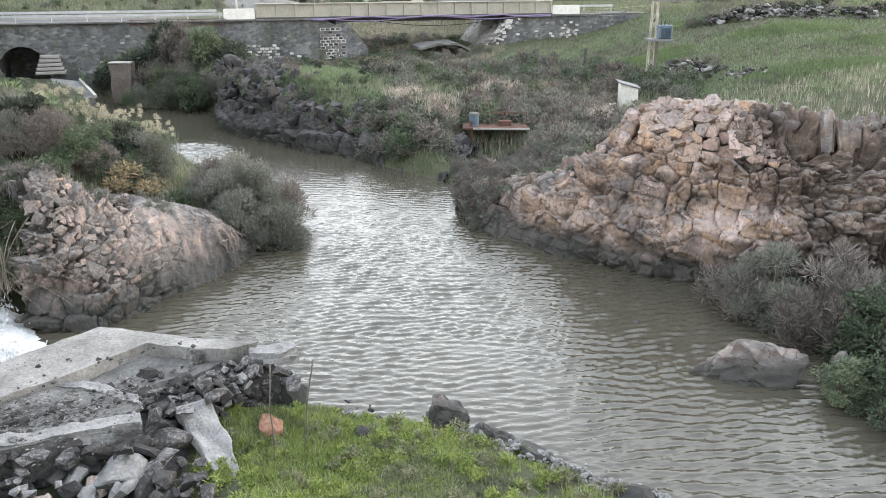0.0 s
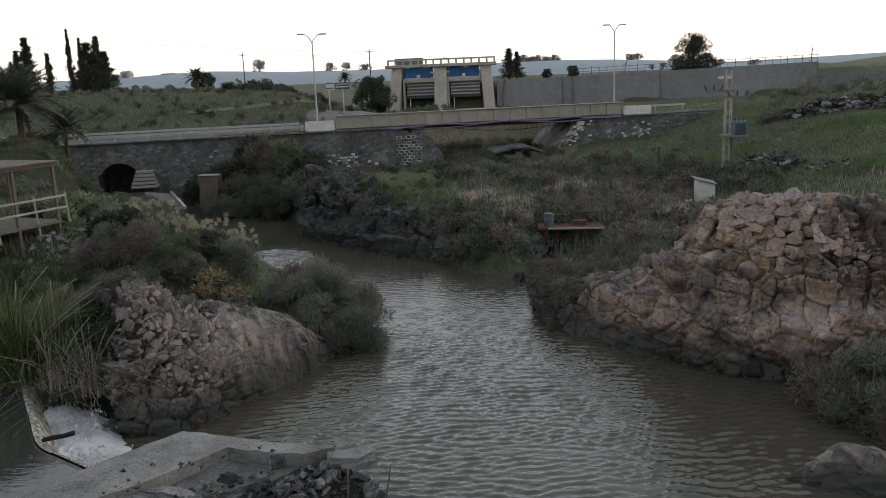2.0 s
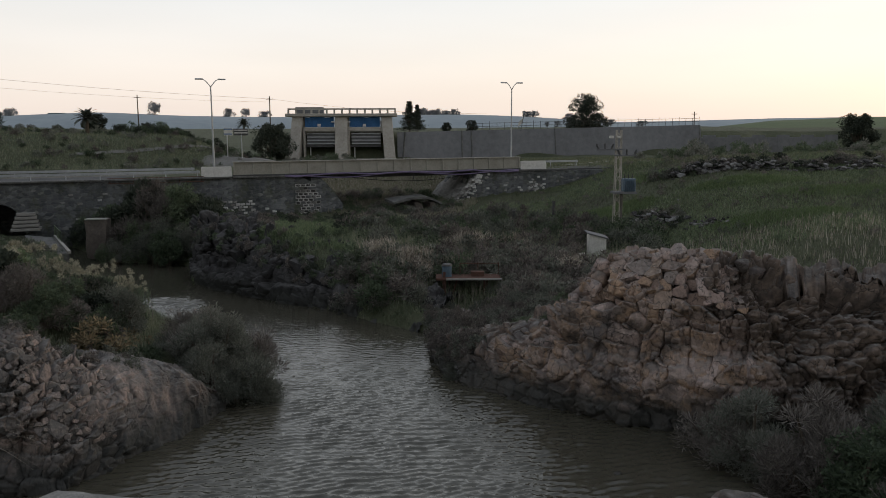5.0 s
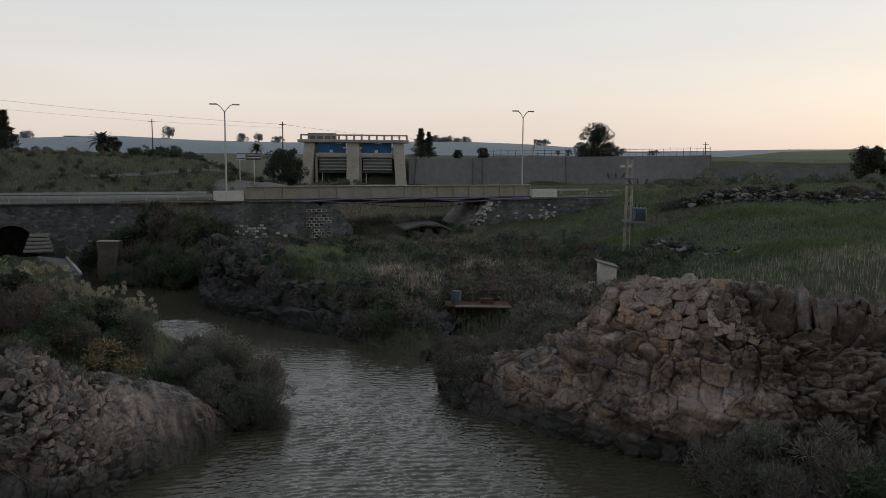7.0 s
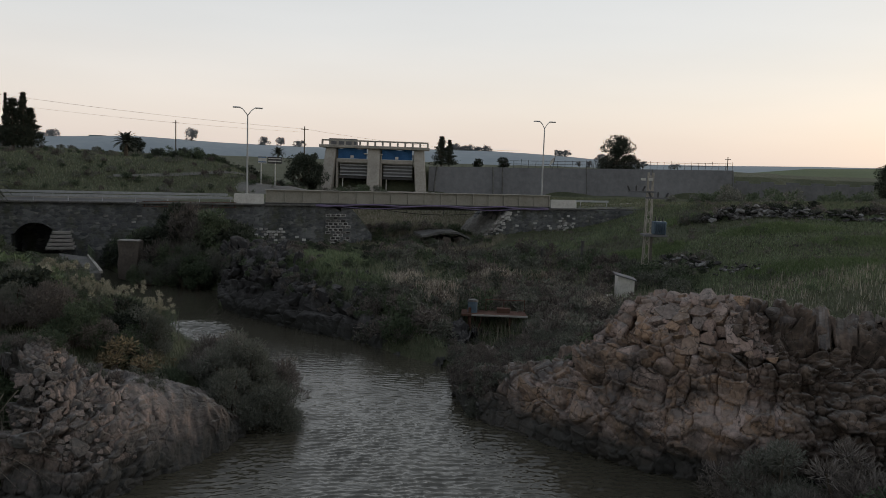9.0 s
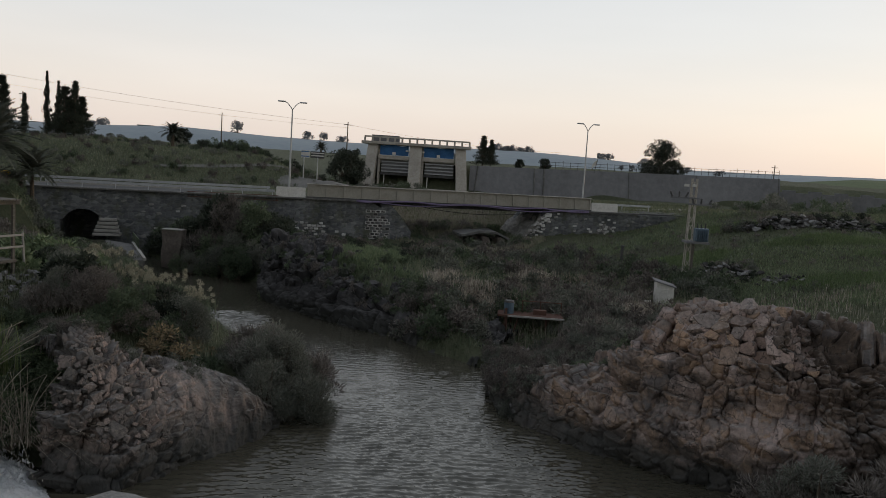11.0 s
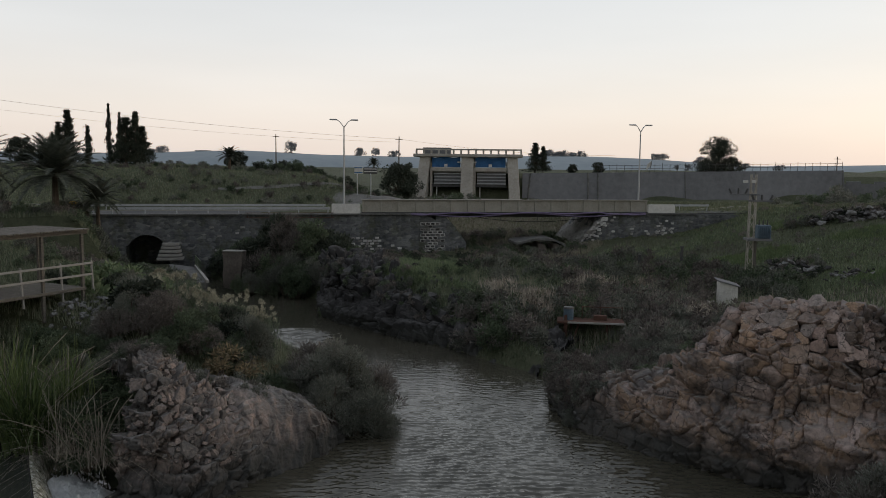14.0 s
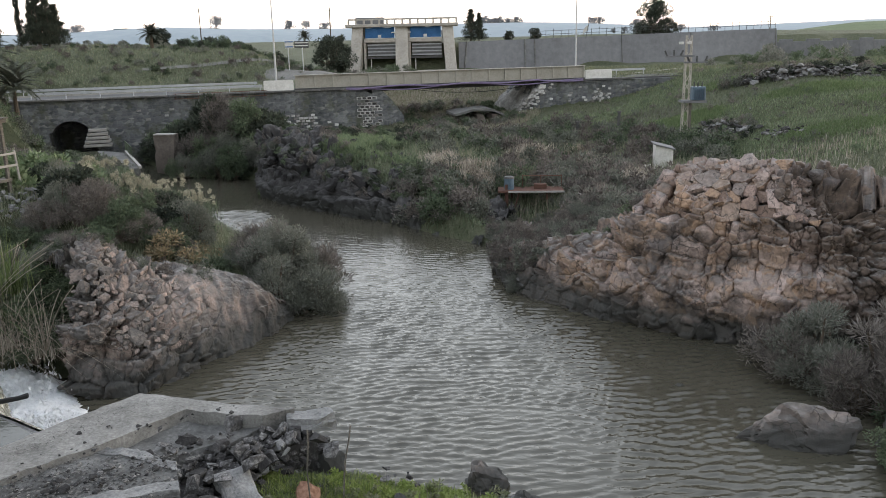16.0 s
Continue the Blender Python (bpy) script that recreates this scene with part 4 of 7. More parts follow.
def pale_blocks(s0, s1, z0, z1, share, seed, m=None):
    r = random.Random(seed)
    row, z = 0, z0
    while z < z1:
        s = s0 + (0.22 if row % 2 else 0.0)
        while s < s1:
            edge = abs(2 * (s - s0) / (s1 - s0) - 1) * 0.5 + abs(2 * (z - z0) / (z1 - z0) - 1) * 0.3
            if r.random() < share * (1.25 - edge):
                ob = new("block", block_meshes[r.randrange(4)])
                ob.parent = bridge
                at = Matrix.LocRotScale((s, -0.02 - r.random() * 0.03, z), Euler((0, r.uniform(-0.05, 0.05), 0)), Vector((r.uniform(0.75, 1.05), 1, r.uniform(0.8, 1.0))))
                ob.matrix_basis = at if m is None else m @ at
            s += 0.45
        z += 0.26
        row += 1


pale_blocks(-16.6, -13.2, 2.1, 3.4, 0.75, 1)
pale_blocks(-12.4, -11.0, 2.4, 3.1, 0.4, 2)
bm = bmesh.new()
box(bm, -0.24, -0.03, -0.14, 0.24, 0.03, 0.14)
joint_mesh = bpy.data.meshes.new("mortar")
bm.to_mesh(joint_mesh)
bm.free()
joint_mesh.materials.append(pale)
dark_blocks = []
for d in block_meshes:
    dd = d.copy()
    dd.materials.clear()
    dd.materials.append(M["basalt_stone"])
    dark_blocks.append(dd)
r_ = random.Random(3)
for row in range(14):
    for col in range(5):
        s, z = -9.5 + col * 0.48 + 0.24 * (row % 2), 1.2 + row * 0.27
        if r_.random() < 0.82 - 0.25 * (col in (0, 4)) - 0.2 * (row > 11):
            for name, data, t, k in (("mortar", joint_mesh, -0.012, 1.0), ("block", dark_blocks[r_.randrange(4)], -0.05, 0.86)):
                ob = new(name, data)
                ob.parent = bridge
                ob.matrix_basis = Matrix.LocRotScale((s, t, z), Euler((0, r_.uniform(-0.03, 0.03), 0)), Vector((k, 1, k * r_.uniform(0.92, 1.0))))
pale_blocks(14.9, 16.8, 2.9, 4.0, 0.35, 4)
pale_blocks(9.6, 24.0, 3.6, 5.0, 0.16, 5)
for k in range(11):
    a = math.pi * (k + 0.5) / 11
    ob = new("block", block_meshes[k % 4])
    ob.parent = bridge
    ob.matrix_basis = Matrix.LocRotScale((15.85 + 1.15 * math.cos(a), -0.05, 3.0 + 1.15 * math.sin(a)), Euler((0, math.pi / 2 - a, 0)), Vector((0.62, 1, 1.2)))
pale_blocks(-30.0, -18.0, 2.4, 5.2, 0.05, 6)
# the broken end of the far abutment, its rubble core showing pale
core_mat = spotted("rubble_core", (0.10, 0.097, 0.092), (0.24, 0.23, 0.215), (0.42, 0.41, 0.385), 2.4, 6, bump=1.0, depth=0.12)
bm = bmesh.new()
box(bm, -2.5, -0.15, -0.5, 2.3, 6.4, 0.16, 0.06, pose(7.5, 0.1, 3.75, 0, -44, 0))
bmesh.ops.subdivide_edges(bm, edges=bm.edges, cuts=9, use_grid_fill=True)
for v in bm.verts:
    v.co += Vector(noise.noise_vector(v.co * 1.7)) * 0.2 + Vector(noise.noise_vector(v.co * 4.0)) * 0.1
part("broken_core", bm, core_mat, bridge, "pale rubble core of the broken abutment")
for k in range(70):
    z = 2.3 + 3.0 * random.random()
    s = 5.9 + (z - 2.3) * 1.02 + random.random() * 1.5
    ob = new("block", block_meshes[k % 4])
    ob.parent = bridge
    ob.matrix_basis = Matrix.LocRotScale((s, -0.22 - 0.05 * random.random(), z), Euler((0, random.uniform(-0.15, 0.15), 0)), Vector((random.uniform(0.6, 0.95), 1, random.uniform(0.7, 0.95))))

# a fallen piece of vault below the girder
vault = thing("fallen_vault", "broken piece of brick-red vault under a thin slab", "ruin", BR)
bm = bmesh.new()
n = 14
rows = []
for i in range(n + 1):
    a = i / n
    x = -0.6 + 5.0 * a
    z = 2.95 + 0.35 * math.sin(a * 2.6) - 0.5 * max(0, a - 0.75) * 4 * a
    rows.append([bm.verts.new((x, y, z + dz + 0.05 * math.sin(9 * a + y))) for y, dz in ((-2.2, 0.13), (0.6, 0.16), (0.6, -0.08), (-2.2, -0.08))])
for a, b in zip(rows, rows[1:]):
    for i in range(4):
        bm.faces.new((a[i], b[i], b[(i + 1) % 4], a[(i + 1) % 4]))
bm.faces.new(rows[0])
bm.faces.new(list(reversed(rows[-1])))
part("slab", bm, M["ledge_dark"], vault)
for x, w, zt in ((2.1, 0.75, 2.9), (3.5, 0.55, 2.8), (4.5, 0.4, 2.4)):
    bm = bmesh.new()
    box(bm, x - w / 2, -1.9, 0.6, x + w / 2, 0.2, zt, 0.08)
    bmesh.ops.subdivide_edges(bm, edges=bm.edges, cuts=3, use_grid_fill=True)
    for v in bm.verts:
        v.co += Vector(noise.noise_vector(v.co * 1.3)) * 0.18
    part("pier", bm, M["terracotta"], vault)

# girder
girder = thing("plate_girder", "long beige riveted steel plate girder carrying the road", "girder", BR)
S0, S1 = -15.1, 13.85
boxed("web", (S0, -0.05, 5.85, S1, -0.02, 6.95), M["beige"], girder, "", 0.005)
boxed("top_flange", (S0 - 0.05, -0.24, 6.95, S1 + 0.05, 0.2, 7.03), M["beige"], girder)
boxed("bottom_flange", (S0 - 0.05, -0.24, 5.74, S1 + 0.05, 0.2, 5.845), M["dark_steel"], girder)
bm = bmesh.new()
box(bm, -0.06, -0.2, 5.86, 0.06, -0.052, 6.94, 0.008)
stiff = part("stiffener", bm, M["beige"], girder)
count = 17
for i in range(count + 1):
    ob = stiff if i == 0 else new("stiffener", stiff.data)
    ob.parent = girder
    ob.matrix_basis = Matrix.Translation((S0 + 0.08 + (S1 - S0 - 0.16) * i / count, 0, 0))
deck = thing("bridge_deck", "narrow asphalt bridge deck on steel beams", "deck", BR)
boxed("slab", (S0, 0.22, 5.58, S1, 5.6, 5.72), M["road"], deck)
boxed("beam", (S0, 1.2, 5.25, S1, 1.5, 5.57), M["dark_steel"], deck)
boxed("beam", (S0, 4.2, 5.25, S1, 4.5, 5.57), M["dark_steel"], deck)
# pipes slung along the girder
pipes = thing("slung_pipes", "violet and dark plastic pipes slung along the girder", "pipes", BR)


def bent(name, pts, r, mat, parent, n=6):
    bm = bmesh.new()
    rings = []
    for i, p in enumerate(pts):
        d = (Vector(pts[min(i + 1, len(pts) - 1)]) - Vector(pts[max(i - 1, 0)])).normalized()
        m = d.to_track_quat("Z", "Y").to_matrix()
        rings.append([bm.verts.new(Vector(p) + m @ Vector((r * math.cos(6.2832 * k / n), r * math.sin(6.2832 * k / n), 0))) for k in range(n)])
    for a, b in zip(rings, rings[1:]):
        for k in range(n):
            bm.faces.new((a[k], a[(k + 1) % n], b[(k + 1) % n], b[k]))
    bm.faces.new(list(reversed(rings[0])))
    bm.faces.new(rings[-1])
    return part(name, bm, mat, parent, "", True)


xs = np.linspace(-10.5, 13.6, 40)
bent("pipe", [(x, -0.36, 5.72 + 0.07 * math.sin(x * 0.9) - 0.1 * (abs(x) > 9)) for x in xs], 0.085, M["violet"], pipes)
bent("pipe", [(x, -0.34, 5.56 + 0.16 * math.sin(x * 0.52 + 1)) for x in xs], 0.06, M["violet"], pipes)
bent("cable", [(x, -0.1, 5.62 - 0.75 * (1 - ((x - 2.0) / 7.5) ** 2)) for x in np.linspace(-5.5, 9.5, 20)], 0.03, M["wire"], pipes)
for x in (-1.6, 2.2):
    boxed("hanger", (x - 0.03, -0.12, 5.0, x + 0.03, -0.06, 5.74), M["dark_steel"], pipes)
# coping under the girder ends, barriers and guard rails
coping = thing("coping", "weathered concrete coping along the old wall", "coping", BR)
for a, b in ((-40, -26.2), (-26, -15.4), (-15.2, -8.6), (9.5, 19.5)):
    boxed("coping_slab", (a, -0.28, 5.555, b, 0.3, 5.72), M["ledge_dark"], coping, "", 0.03)
for a, b, zt in ((-17.9, -15.25, 6.62), (14.0, 16.95, 6.58)):
    ob = thing("road_barrier", "pale concrete road barrier at the girder's end", "barrier", BR, "road barriers")
    bm = prism(bmesh.new(), [(a, -0.2), (b, -0.2), (b, 0.2), (a, 0.2)], 5.725, zt, 0.05)
    for v in bm.verts:
        if v.co.z > 6.2:
            v.co.y *= 0.5
    part("barrier_block", bm, M["white"], ob)


def guard_rail(name, a, b, t, z, step_, label, mat, height=0.75, rails=(0.62,)):
    ob = thing(name, label, "railing", BR, "road railings")
    n = max(2, int((b - a) / step_))
    for i in range(n + 1):
        s = a + (b - a) * i / n
        boxed("post", (s - 0.035, t - 0.035, z, s + 0.035, t + 0.035, z + height), mat, ob, "", 0.0)
    if not rails:
        for r in (0.05, 0.48):
            tubed("rail", (a - 0.2, t, z + r), (b + 0.2, t, z + r), 0.03, mat, ob, n=6)
    for r in rails:
        bm = bmesh.new()
        box(bm, a - 0.2, t - 0.075, z + r - 0.11, b + 0.2, t - 0.04, z + r + 0.11, 0.03)
        part("rail", bm, mat, ob)
    return ob


guard_rail("guard_rail", -46, -18.2, 5.6, 5.6, 2.4, "galvanised steel guard rail along the road", M["steel"])
guard_rail("guard_rail", -37, -18.2, 0.35, 5.56, 2.4, "galvanised steel guard rail above the old wall", M["steel"])
guard_rail("pipe_railing", -25.5, -17.9, -0.22, 5.3, 1.9, "thin rusty pipe railing on the wall's edge", M["rust"], 0.5, ())
guard_rail("guard_rail", 17.3, 24.0, 5.6, 5.6, 2.4, "galvanised steel guard rail beyond the girder", M["steel"])
road = thing("road", "grey asphalt road over the old bridge", "road", BR, "", "structure")
boxed("carriageway", (-120, 0.6, 5.30, S0, 5.4, 5.66), M["road"], road, "", 0.0)
boxed("carriageway", (S1, 0.6, 5.30, 90, 5.4, 5.66), M["road"], road, "", 0.0)
boxed("kerb", (-60, 5.4, 5.3, S0, 5.55, 5.78), M["gravel"], road, "pale kerb", 0.02)

# street lamps
def street_lamp(s, t, z0, top, arm):
    ob = thing("street_lamp", "slim grey double-armed street lamp", "street lamp", BR @ pose(s, t, z0), "street lamps")
    h = top - z0
    tubed("pole", (0, 0, 0), (0, 0, h - 0.5), 0.11, M["steel"], ob, 0.06)
    tubed("base", (0, 0, -0.3), (0, 0, 0.5), 0.2, M["steel"], ob)
    for sgn in (-1, 1):
        bent("arm", [(sgn * arm * (k / 6), 0, h - 0.5 + 0.75 * math.sin(k / 6 * 1.45)) for k in range(7)], 0.045, M["steel"], ob)
        bm = bmesh.new()
        box(bm, min(sgn * (arm - 0.05), sgn * (arm + 0.7)), -0.14, h + 0.2, max(sgn * (arm - 0.05), sgn * (arm + 0.7)), 0.14, h + 0.33, 0.04)
        part("lamp_head", bm, M["steel"], ob)
    return ob


street_lamp(-15.95, 7.6, 5.5, 14.5, 0.75)
street_lamp(16.7, 7.6, 5.5, 14.7, 0.65)

# ---- the gate house and the concrete dam beyond the road ----
gate = thing("sluice_gate_house", "derelict concrete sluice gate house with two blue-panelled bays", "building", pose(0, 125, 0))
for x0, x1, flare in ((-14.9, -13.3, -0.7), (-8.5, -6.6, 0.0), (-1.55, 0.1, 0.6)):
    bm = bmesh.new()
    box(bm, x0, 0.0, 4.0, x1, 6.0, 11.85)
    bmesh.ops.bevel(bm, geom=list(bm.edges), offset=0.08, segments=1, affect="EDGES")
    for v in bm.verts:
        if v.co.z < 5 and v.co.y < 1:
            v.co.y -= 2.2
            v.co.x += flare
        elif v.co.y < 1:
            v.co.y += 0.2
    part("pier", bm, M["pier"], gate)
for x0, x1 in ((-13.3, -8.5), (-6.6, -1.55)):
    boxed("lintel", (x0, 0.3, 9.55, x1, 1.4, 10.15), M["pier"], gate, "", 0.05)
    bm = bmesh.new()
    box(bm, x0 + 0.25, 0.55, 10.2, x1 - 0.2, 0.75, 11.72)
    bmesh.ops.subdivide_edges(bm, edges=bm.edges, cuts=6, use_grid_fill=True)
    for v in bm.verts:
        v.co.z += 0.12 * math.sin(v.co.x * 2.1) * (v.co.z > 11)
        v.co.y += 0.06 * math.sin(v.co.x * 3.0 + v.co.z * 2)
    panel = part("blue_screen", bm, M["blue"], gate, "deep blue sheet panel")
    boxed("mark", ((x0 + x1) / 2 - 0.25, 0.42, 10.25, (x0 + x1) / 2 + 0.25, 0.47, 10.65), M["white"], panel)
    boxed("side_jamb", (x0, 0.2, 4.5, x0 + 0.3, 1.4, 9.55), M["pier"], gate)
    shutter = boxed("shutter", (x0 + 0.5, 1.2, 7.55, x1 - 0.1, 1.6, 9.35), M["dam"], gate, "grey steel sluice shutter")
    for k in range(4):
        boxed("rib", (x0 + 0.5, 0.95, 7.6 + k * 0.5, x1 - 0.1, 1.19, 7.78 + k * 0.5), M["steel"], shutter)
    boxed("stop_beam", (x0 + 0.3, 0.7, 7.15, x1, 1.3, 7.5), M["dark_steel"], gate)
    boxed("back_wall", (x0, 4.0, 4.0, x1, 4.3, 9.5), M["pier"], gate)
    boxed("guide", (x0 + 0.9, 1.0, 4.5, x0 + 1.05, 1.15, 7.15), M["white"], gate)
boxed("deck_slab", (-15.9, -0.3, 11.75, 0.9, 6.3, 12.2), M["pier"], gate, "", 0.06)
boxed("coping", (-15.5, -0.1, 12.75, 0.7, 0.15, 12.98), M["pier"], gate)
for i in range(15):
    x = -15.4 + 16.0 * i / 14
    boxed("baluster", (x - 0.14, -0.08, 12.2, x + 0.14, 0.13, 12.75), M["pier"], gate, "", 0.0)
boxed("winch_house", (-14.6, 2.0, 12.2, -10.4, 4.6, 13.2), M["dam"], gate)
bm = bmesh.new()
box(bm, -18.6, 0.6, 4.0, -15.3, 3.0, 9.3)
for v in bm.verts:
    if v.co.z > 8 and v.co.x < -17:
        v.co.z -= 2.6
part("wing_wall", bm, M["pier"], gate)
boxed("apron", (-17.5, -3.2, 4.6, 0.8, -2.2, 5.5), M["pier"], gate)
bent("overflow_pipe", [(-9.1, 0.1, 10.95), (-6.2, 0.1, 10.95)], 0.11, M["white"], gate)

dam = thing("concrete_dam_wall", "long sloping grey concrete dam wall with a fence on top", "wall", None, "", "")
bm = bmesh.new()
n = 30
rows = []
for i in range(n + 1):
    a = i / n
    x, y = 0.9 + 50.8 * a, 127.5 + 7.5 * a
    top = 9.35 + 1.0 * a
    rows.append([bm.verts.new(p) for p in ((x, y - 1.7, 4.2), (x, y, top), (x, y + 0.8, top), (x, y + 0.8, 4.2))])
for a, b in zip(rows, rows[1:]):
    for i in range(3):
        bm.faces.new((a[i], b[i], b[i + 1], a[i + 1]))
bm.faces.new(rows[0])
bm.faces.new(list(reversed(rows[-1])))
part("wall_face", bm, M["dam"], dam)
for a in (0.015, 0.20, 0.23, 0.5, 0.72, 0.995):
    x, y = 0.9 + 50.8 * a, 127.5 + 7.5 * a
    bm = bmesh.new()
    tube(bm, (x, y - 1.85, 4.3), (x + 0.5 * (a == 0.015), y - 0.02, 9.35 + a), 0.13 if a < 0.3 else 0.07, None, 6)
    part("joint", bm, M["ledge_dark"], dam)
fence = thing("dam_fence", "thin steel post fence along the dam's top", "fence")
for i in range(34):
    a = i / 33
    x, y, z = 12 + 39.5 * a, 129.5 + 5.6 * a, 9.5 + 0.8 * a
    tubed("post", (x, y, z), (x, y, z + 1.25 + 0.2 * (i % 3 == 0)), 0.035, M["dark_steel"], fence, n=5)
for h in (0.65, 1.15):
    tubed("rail", (12, 129.5, 9.5 + h), (51.5, 135.1, 10.3 + h), 0.03, M["dark_steel"], fence, n=5)
low = thing("far_wall", "low pale concrete wall beyond the dam", "wall")
for i in range(12):
    x = 55 + i * 2.4
    boxed("wall_panel", (x, 148 + 0.12 * i, 5.0, x + 2.35, 148.4 + 0.12 * i, 8.1 + 0.4 * (i % 2)), M["dam"], low, "", 0.03)

# flags and small signs
flag = thing("flag", "small white flag on a leaning pole", "flag", pose(20.4, 128.9, 9.7))
tubed("pole", (0, 0, -0.2), (0.5, 0, 2.4), 0.04, M["dark_steel"], flag)
bm = bmesh.new()
for i in range(7):
    for z in (0.9, 1.75):
        bm.verts.new((0.28 + 0.17 * (z - 0.9) - i * 0.13, 0.06 * math.sin(i * 1.3), z - 0.03 * i * i * 0.6))
bm.verts.ensure_lookup_table()
for i in range(6):
    bm.faces.new([bm.verts[k] for k in (2 * i, 2 * i + 2, 2 * i + 3, 2 * i + 1)])
part("cloth", bm, M["white"], flag)
board = thing("road_sign", "white and dark striped boards on posts beside the road", "sign", pose(-19.6, 100, 0))
tubed("post", (-0.1, 0, 5.5), (-0.1, 0, 9.4), 0.06, M["steel"], board)
tubed("post", (1.6, 0, 5.5), (1.6, 0, 9.4), 0.06, M["steel"], board)
w = boxed("board", (-0.45, -0.05, 9.2, 0.55, 0.05, 10.1), M["white"], board)
boxed("bar", (-0.45, -0.075, 9.3, 0.55, -0.052, 9.42), M["blue"], w)
boxed("bar", (-0.45, -0.075, 9.88, 0.55, -0.052, 10.0), M["blue"], w)
w = boxed("board", (0.7, -0.05, 9.2, 2.4, 0.05, 10.0), M["dark_steel"], board)
boxed("bar", (0.75, -0.08, 9.42, 2.35, -0.052, 9.55), M["white"], w)
boxed("bar", (0.75, -0.08, 9.75, 2.35, -0.052, 9.86), M["white"], w)

# gravel heaps and tracks on the far bank
def heap(name, x, y, rx, ry, h, mat, label, category):
    bm = bmesh.new()
    z = on_land(x, y) - 0.25
    bmesh.ops.create_grid(bm, x_segments=26, y_segments=18, size=1.0)
    for v in bm.verts:
        r = math.hypot(v.co.x, v.co.y)
        k = max(0.0, 1 - r) ** 0.8
        px, py = x + v.co.x * rx, y + v.co.y * ry
        v.co = Vector((px, py, on_land(px, py) - 0.2 + h * k + 0.25 * k * noise.noise(Vector((px * 0.6, py * 0.6, 0)))))
    return tagged(part(name, bm, mat, None, "", True), label, category)


heap("gravel_mound", -16.5, 99, 7, 5, 1.0, M["spoil"], "pale gravel mound beside the road", "gravel mound")


def track(name, pts, width, mat, label):
    c = spline(pts, 60)
    v, f = [], []
    for i, (x, y) in enumerate(c):
        dx, dy = (c[min(i + 1, 59)] - c[max(i - 1, 0)])
        ln = math.hypot(dx, dy)
        for k in (-1, 1):
            px, py = x - dy / ln * width / 2 * k, y + dx / ln * width / 2 * k
            v.append((px, py, on_land(px, py) + 0.09))
    for i in range(59):
        f.append((2 * i, 2 * i + 1, 2 * i + 3, 2 * i + 2))
    return tagged(arrays(name, v, f, mat), label, "track", "", "structure")


track("track", [(-36, 96), (-30, 99), (-24, 103), (-20, 108), (-17, 116)], 0.8, M["spoil"], "pale dirt track climbing the far bank")
track("track", [(17, 95), (30, 104), (48, 116), (70, 126)], 2.6, M["gravel"], "pale dirt road beyond the bridge")

# ---- transformer pole, hut, pump platform ----
pole = thing("transformer_pole", "steel lattice power pole with a grey-blue transformer", "power pole", pose(16.85, 60, 0.9))
H_, w0, w1 = 8.9, 0.27, 0.17
leg = lambda k, z: (w0 + (w1 - w0) * z / H_) * (1 if k in (1, 2) else -1)
dep = lambda k, z: (w0 + (w1 - w0) * z / H_) * (1 if k in (2, 3) else -1)
for k in range(4):
    tubed("leg", (leg(k, 0), dep(k, 0), -0.6), (leg(k, H_), dep(k, H_), H_), 0.045, M["pier"], pole, n=4)
for j in range(11):
    z0_, z1_ = j * 0.8, (j + 1) * 0.8
    for k in range(4):
        a, b = (k, (k + 1) % 4) if j % 2 else ((k + 1) % 4, k)
        tubed("brace", (leg(a, z0_), dep(a, z0_), z0_), (leg(b, z1_), dep(b, z1_), z1_), 0.022, M["pier"], pole, n=4)
arm = boxed("crossarm", (-1.7, -0.3, 7.42, 0.4, -0.2, 7.54), M["dam"], pole)
arm2 = boxed("crossarm", (-0.4, -0.32, 6.98, 1.3, -0.22, 7.1), M["dam"], pole)
bm = bmesh.new()
for i in range(4):
    bmesh.ops.create_cone(bm, cap_ends=True, segments=8, radius1=0.1, radius2=0.04, depth=0.1, matrix=Matrix.Translation((0, 0, 0.1 * i)))
ins = part("insulator", bm, M["dark_steel"], arm)
spots = [(arm, -1.6, 7.58), (arm, -1.1, 7.58), (arm, -0.6, 7.58), (arm2, 0.0, 7.14), (arm2, 0.55, 7.14), (arm2, 1.15, 7.14)]
for i, (p, x, z) in enumerate(spots):
    ob = ins if i == 0 else new("insulator", ins.data)
    ob.parent = p
    ob.matrix_basis = pose(x, -0.26, z, 0, 25 * (i % 3 - 1), 0)
for x in (-0.75, -0.2):
    boxed("fuse_box", (x, -0.3, 8.3, x + 0.3, -0.05, 8.48), M["white"], pole)
tr = boxed("transformer", (0.18, -0.95, 4.4, 1.12, -0.25, 5.35), M["grey_blue"], pole, "grey-blue transformer tank", 0.05)
for i in range(6):
    boxed("fin", (0.24 + i * 0.14, -1.08, 4.5, 0.28 + i * 0.14, -0.952, 5.2), M["grey_blue"], tr)
for i in range(3):
    tubed("bushing", (0.35 + i * 0.28, -0.6, 5.35), (0.35 + i * 0.28, -0.6, 5.7), 0.06, M["dark_steel"], tr, 0.03)
boxed("platform", (-0.45, -1.0, 4.22, 1.2, 0.4, 4.38), M["dam"], pole)
boxed("cable_duct", (0.12, -0.5, -0.2, 0.28, -0.34, 4.25), M["wood"], pole)

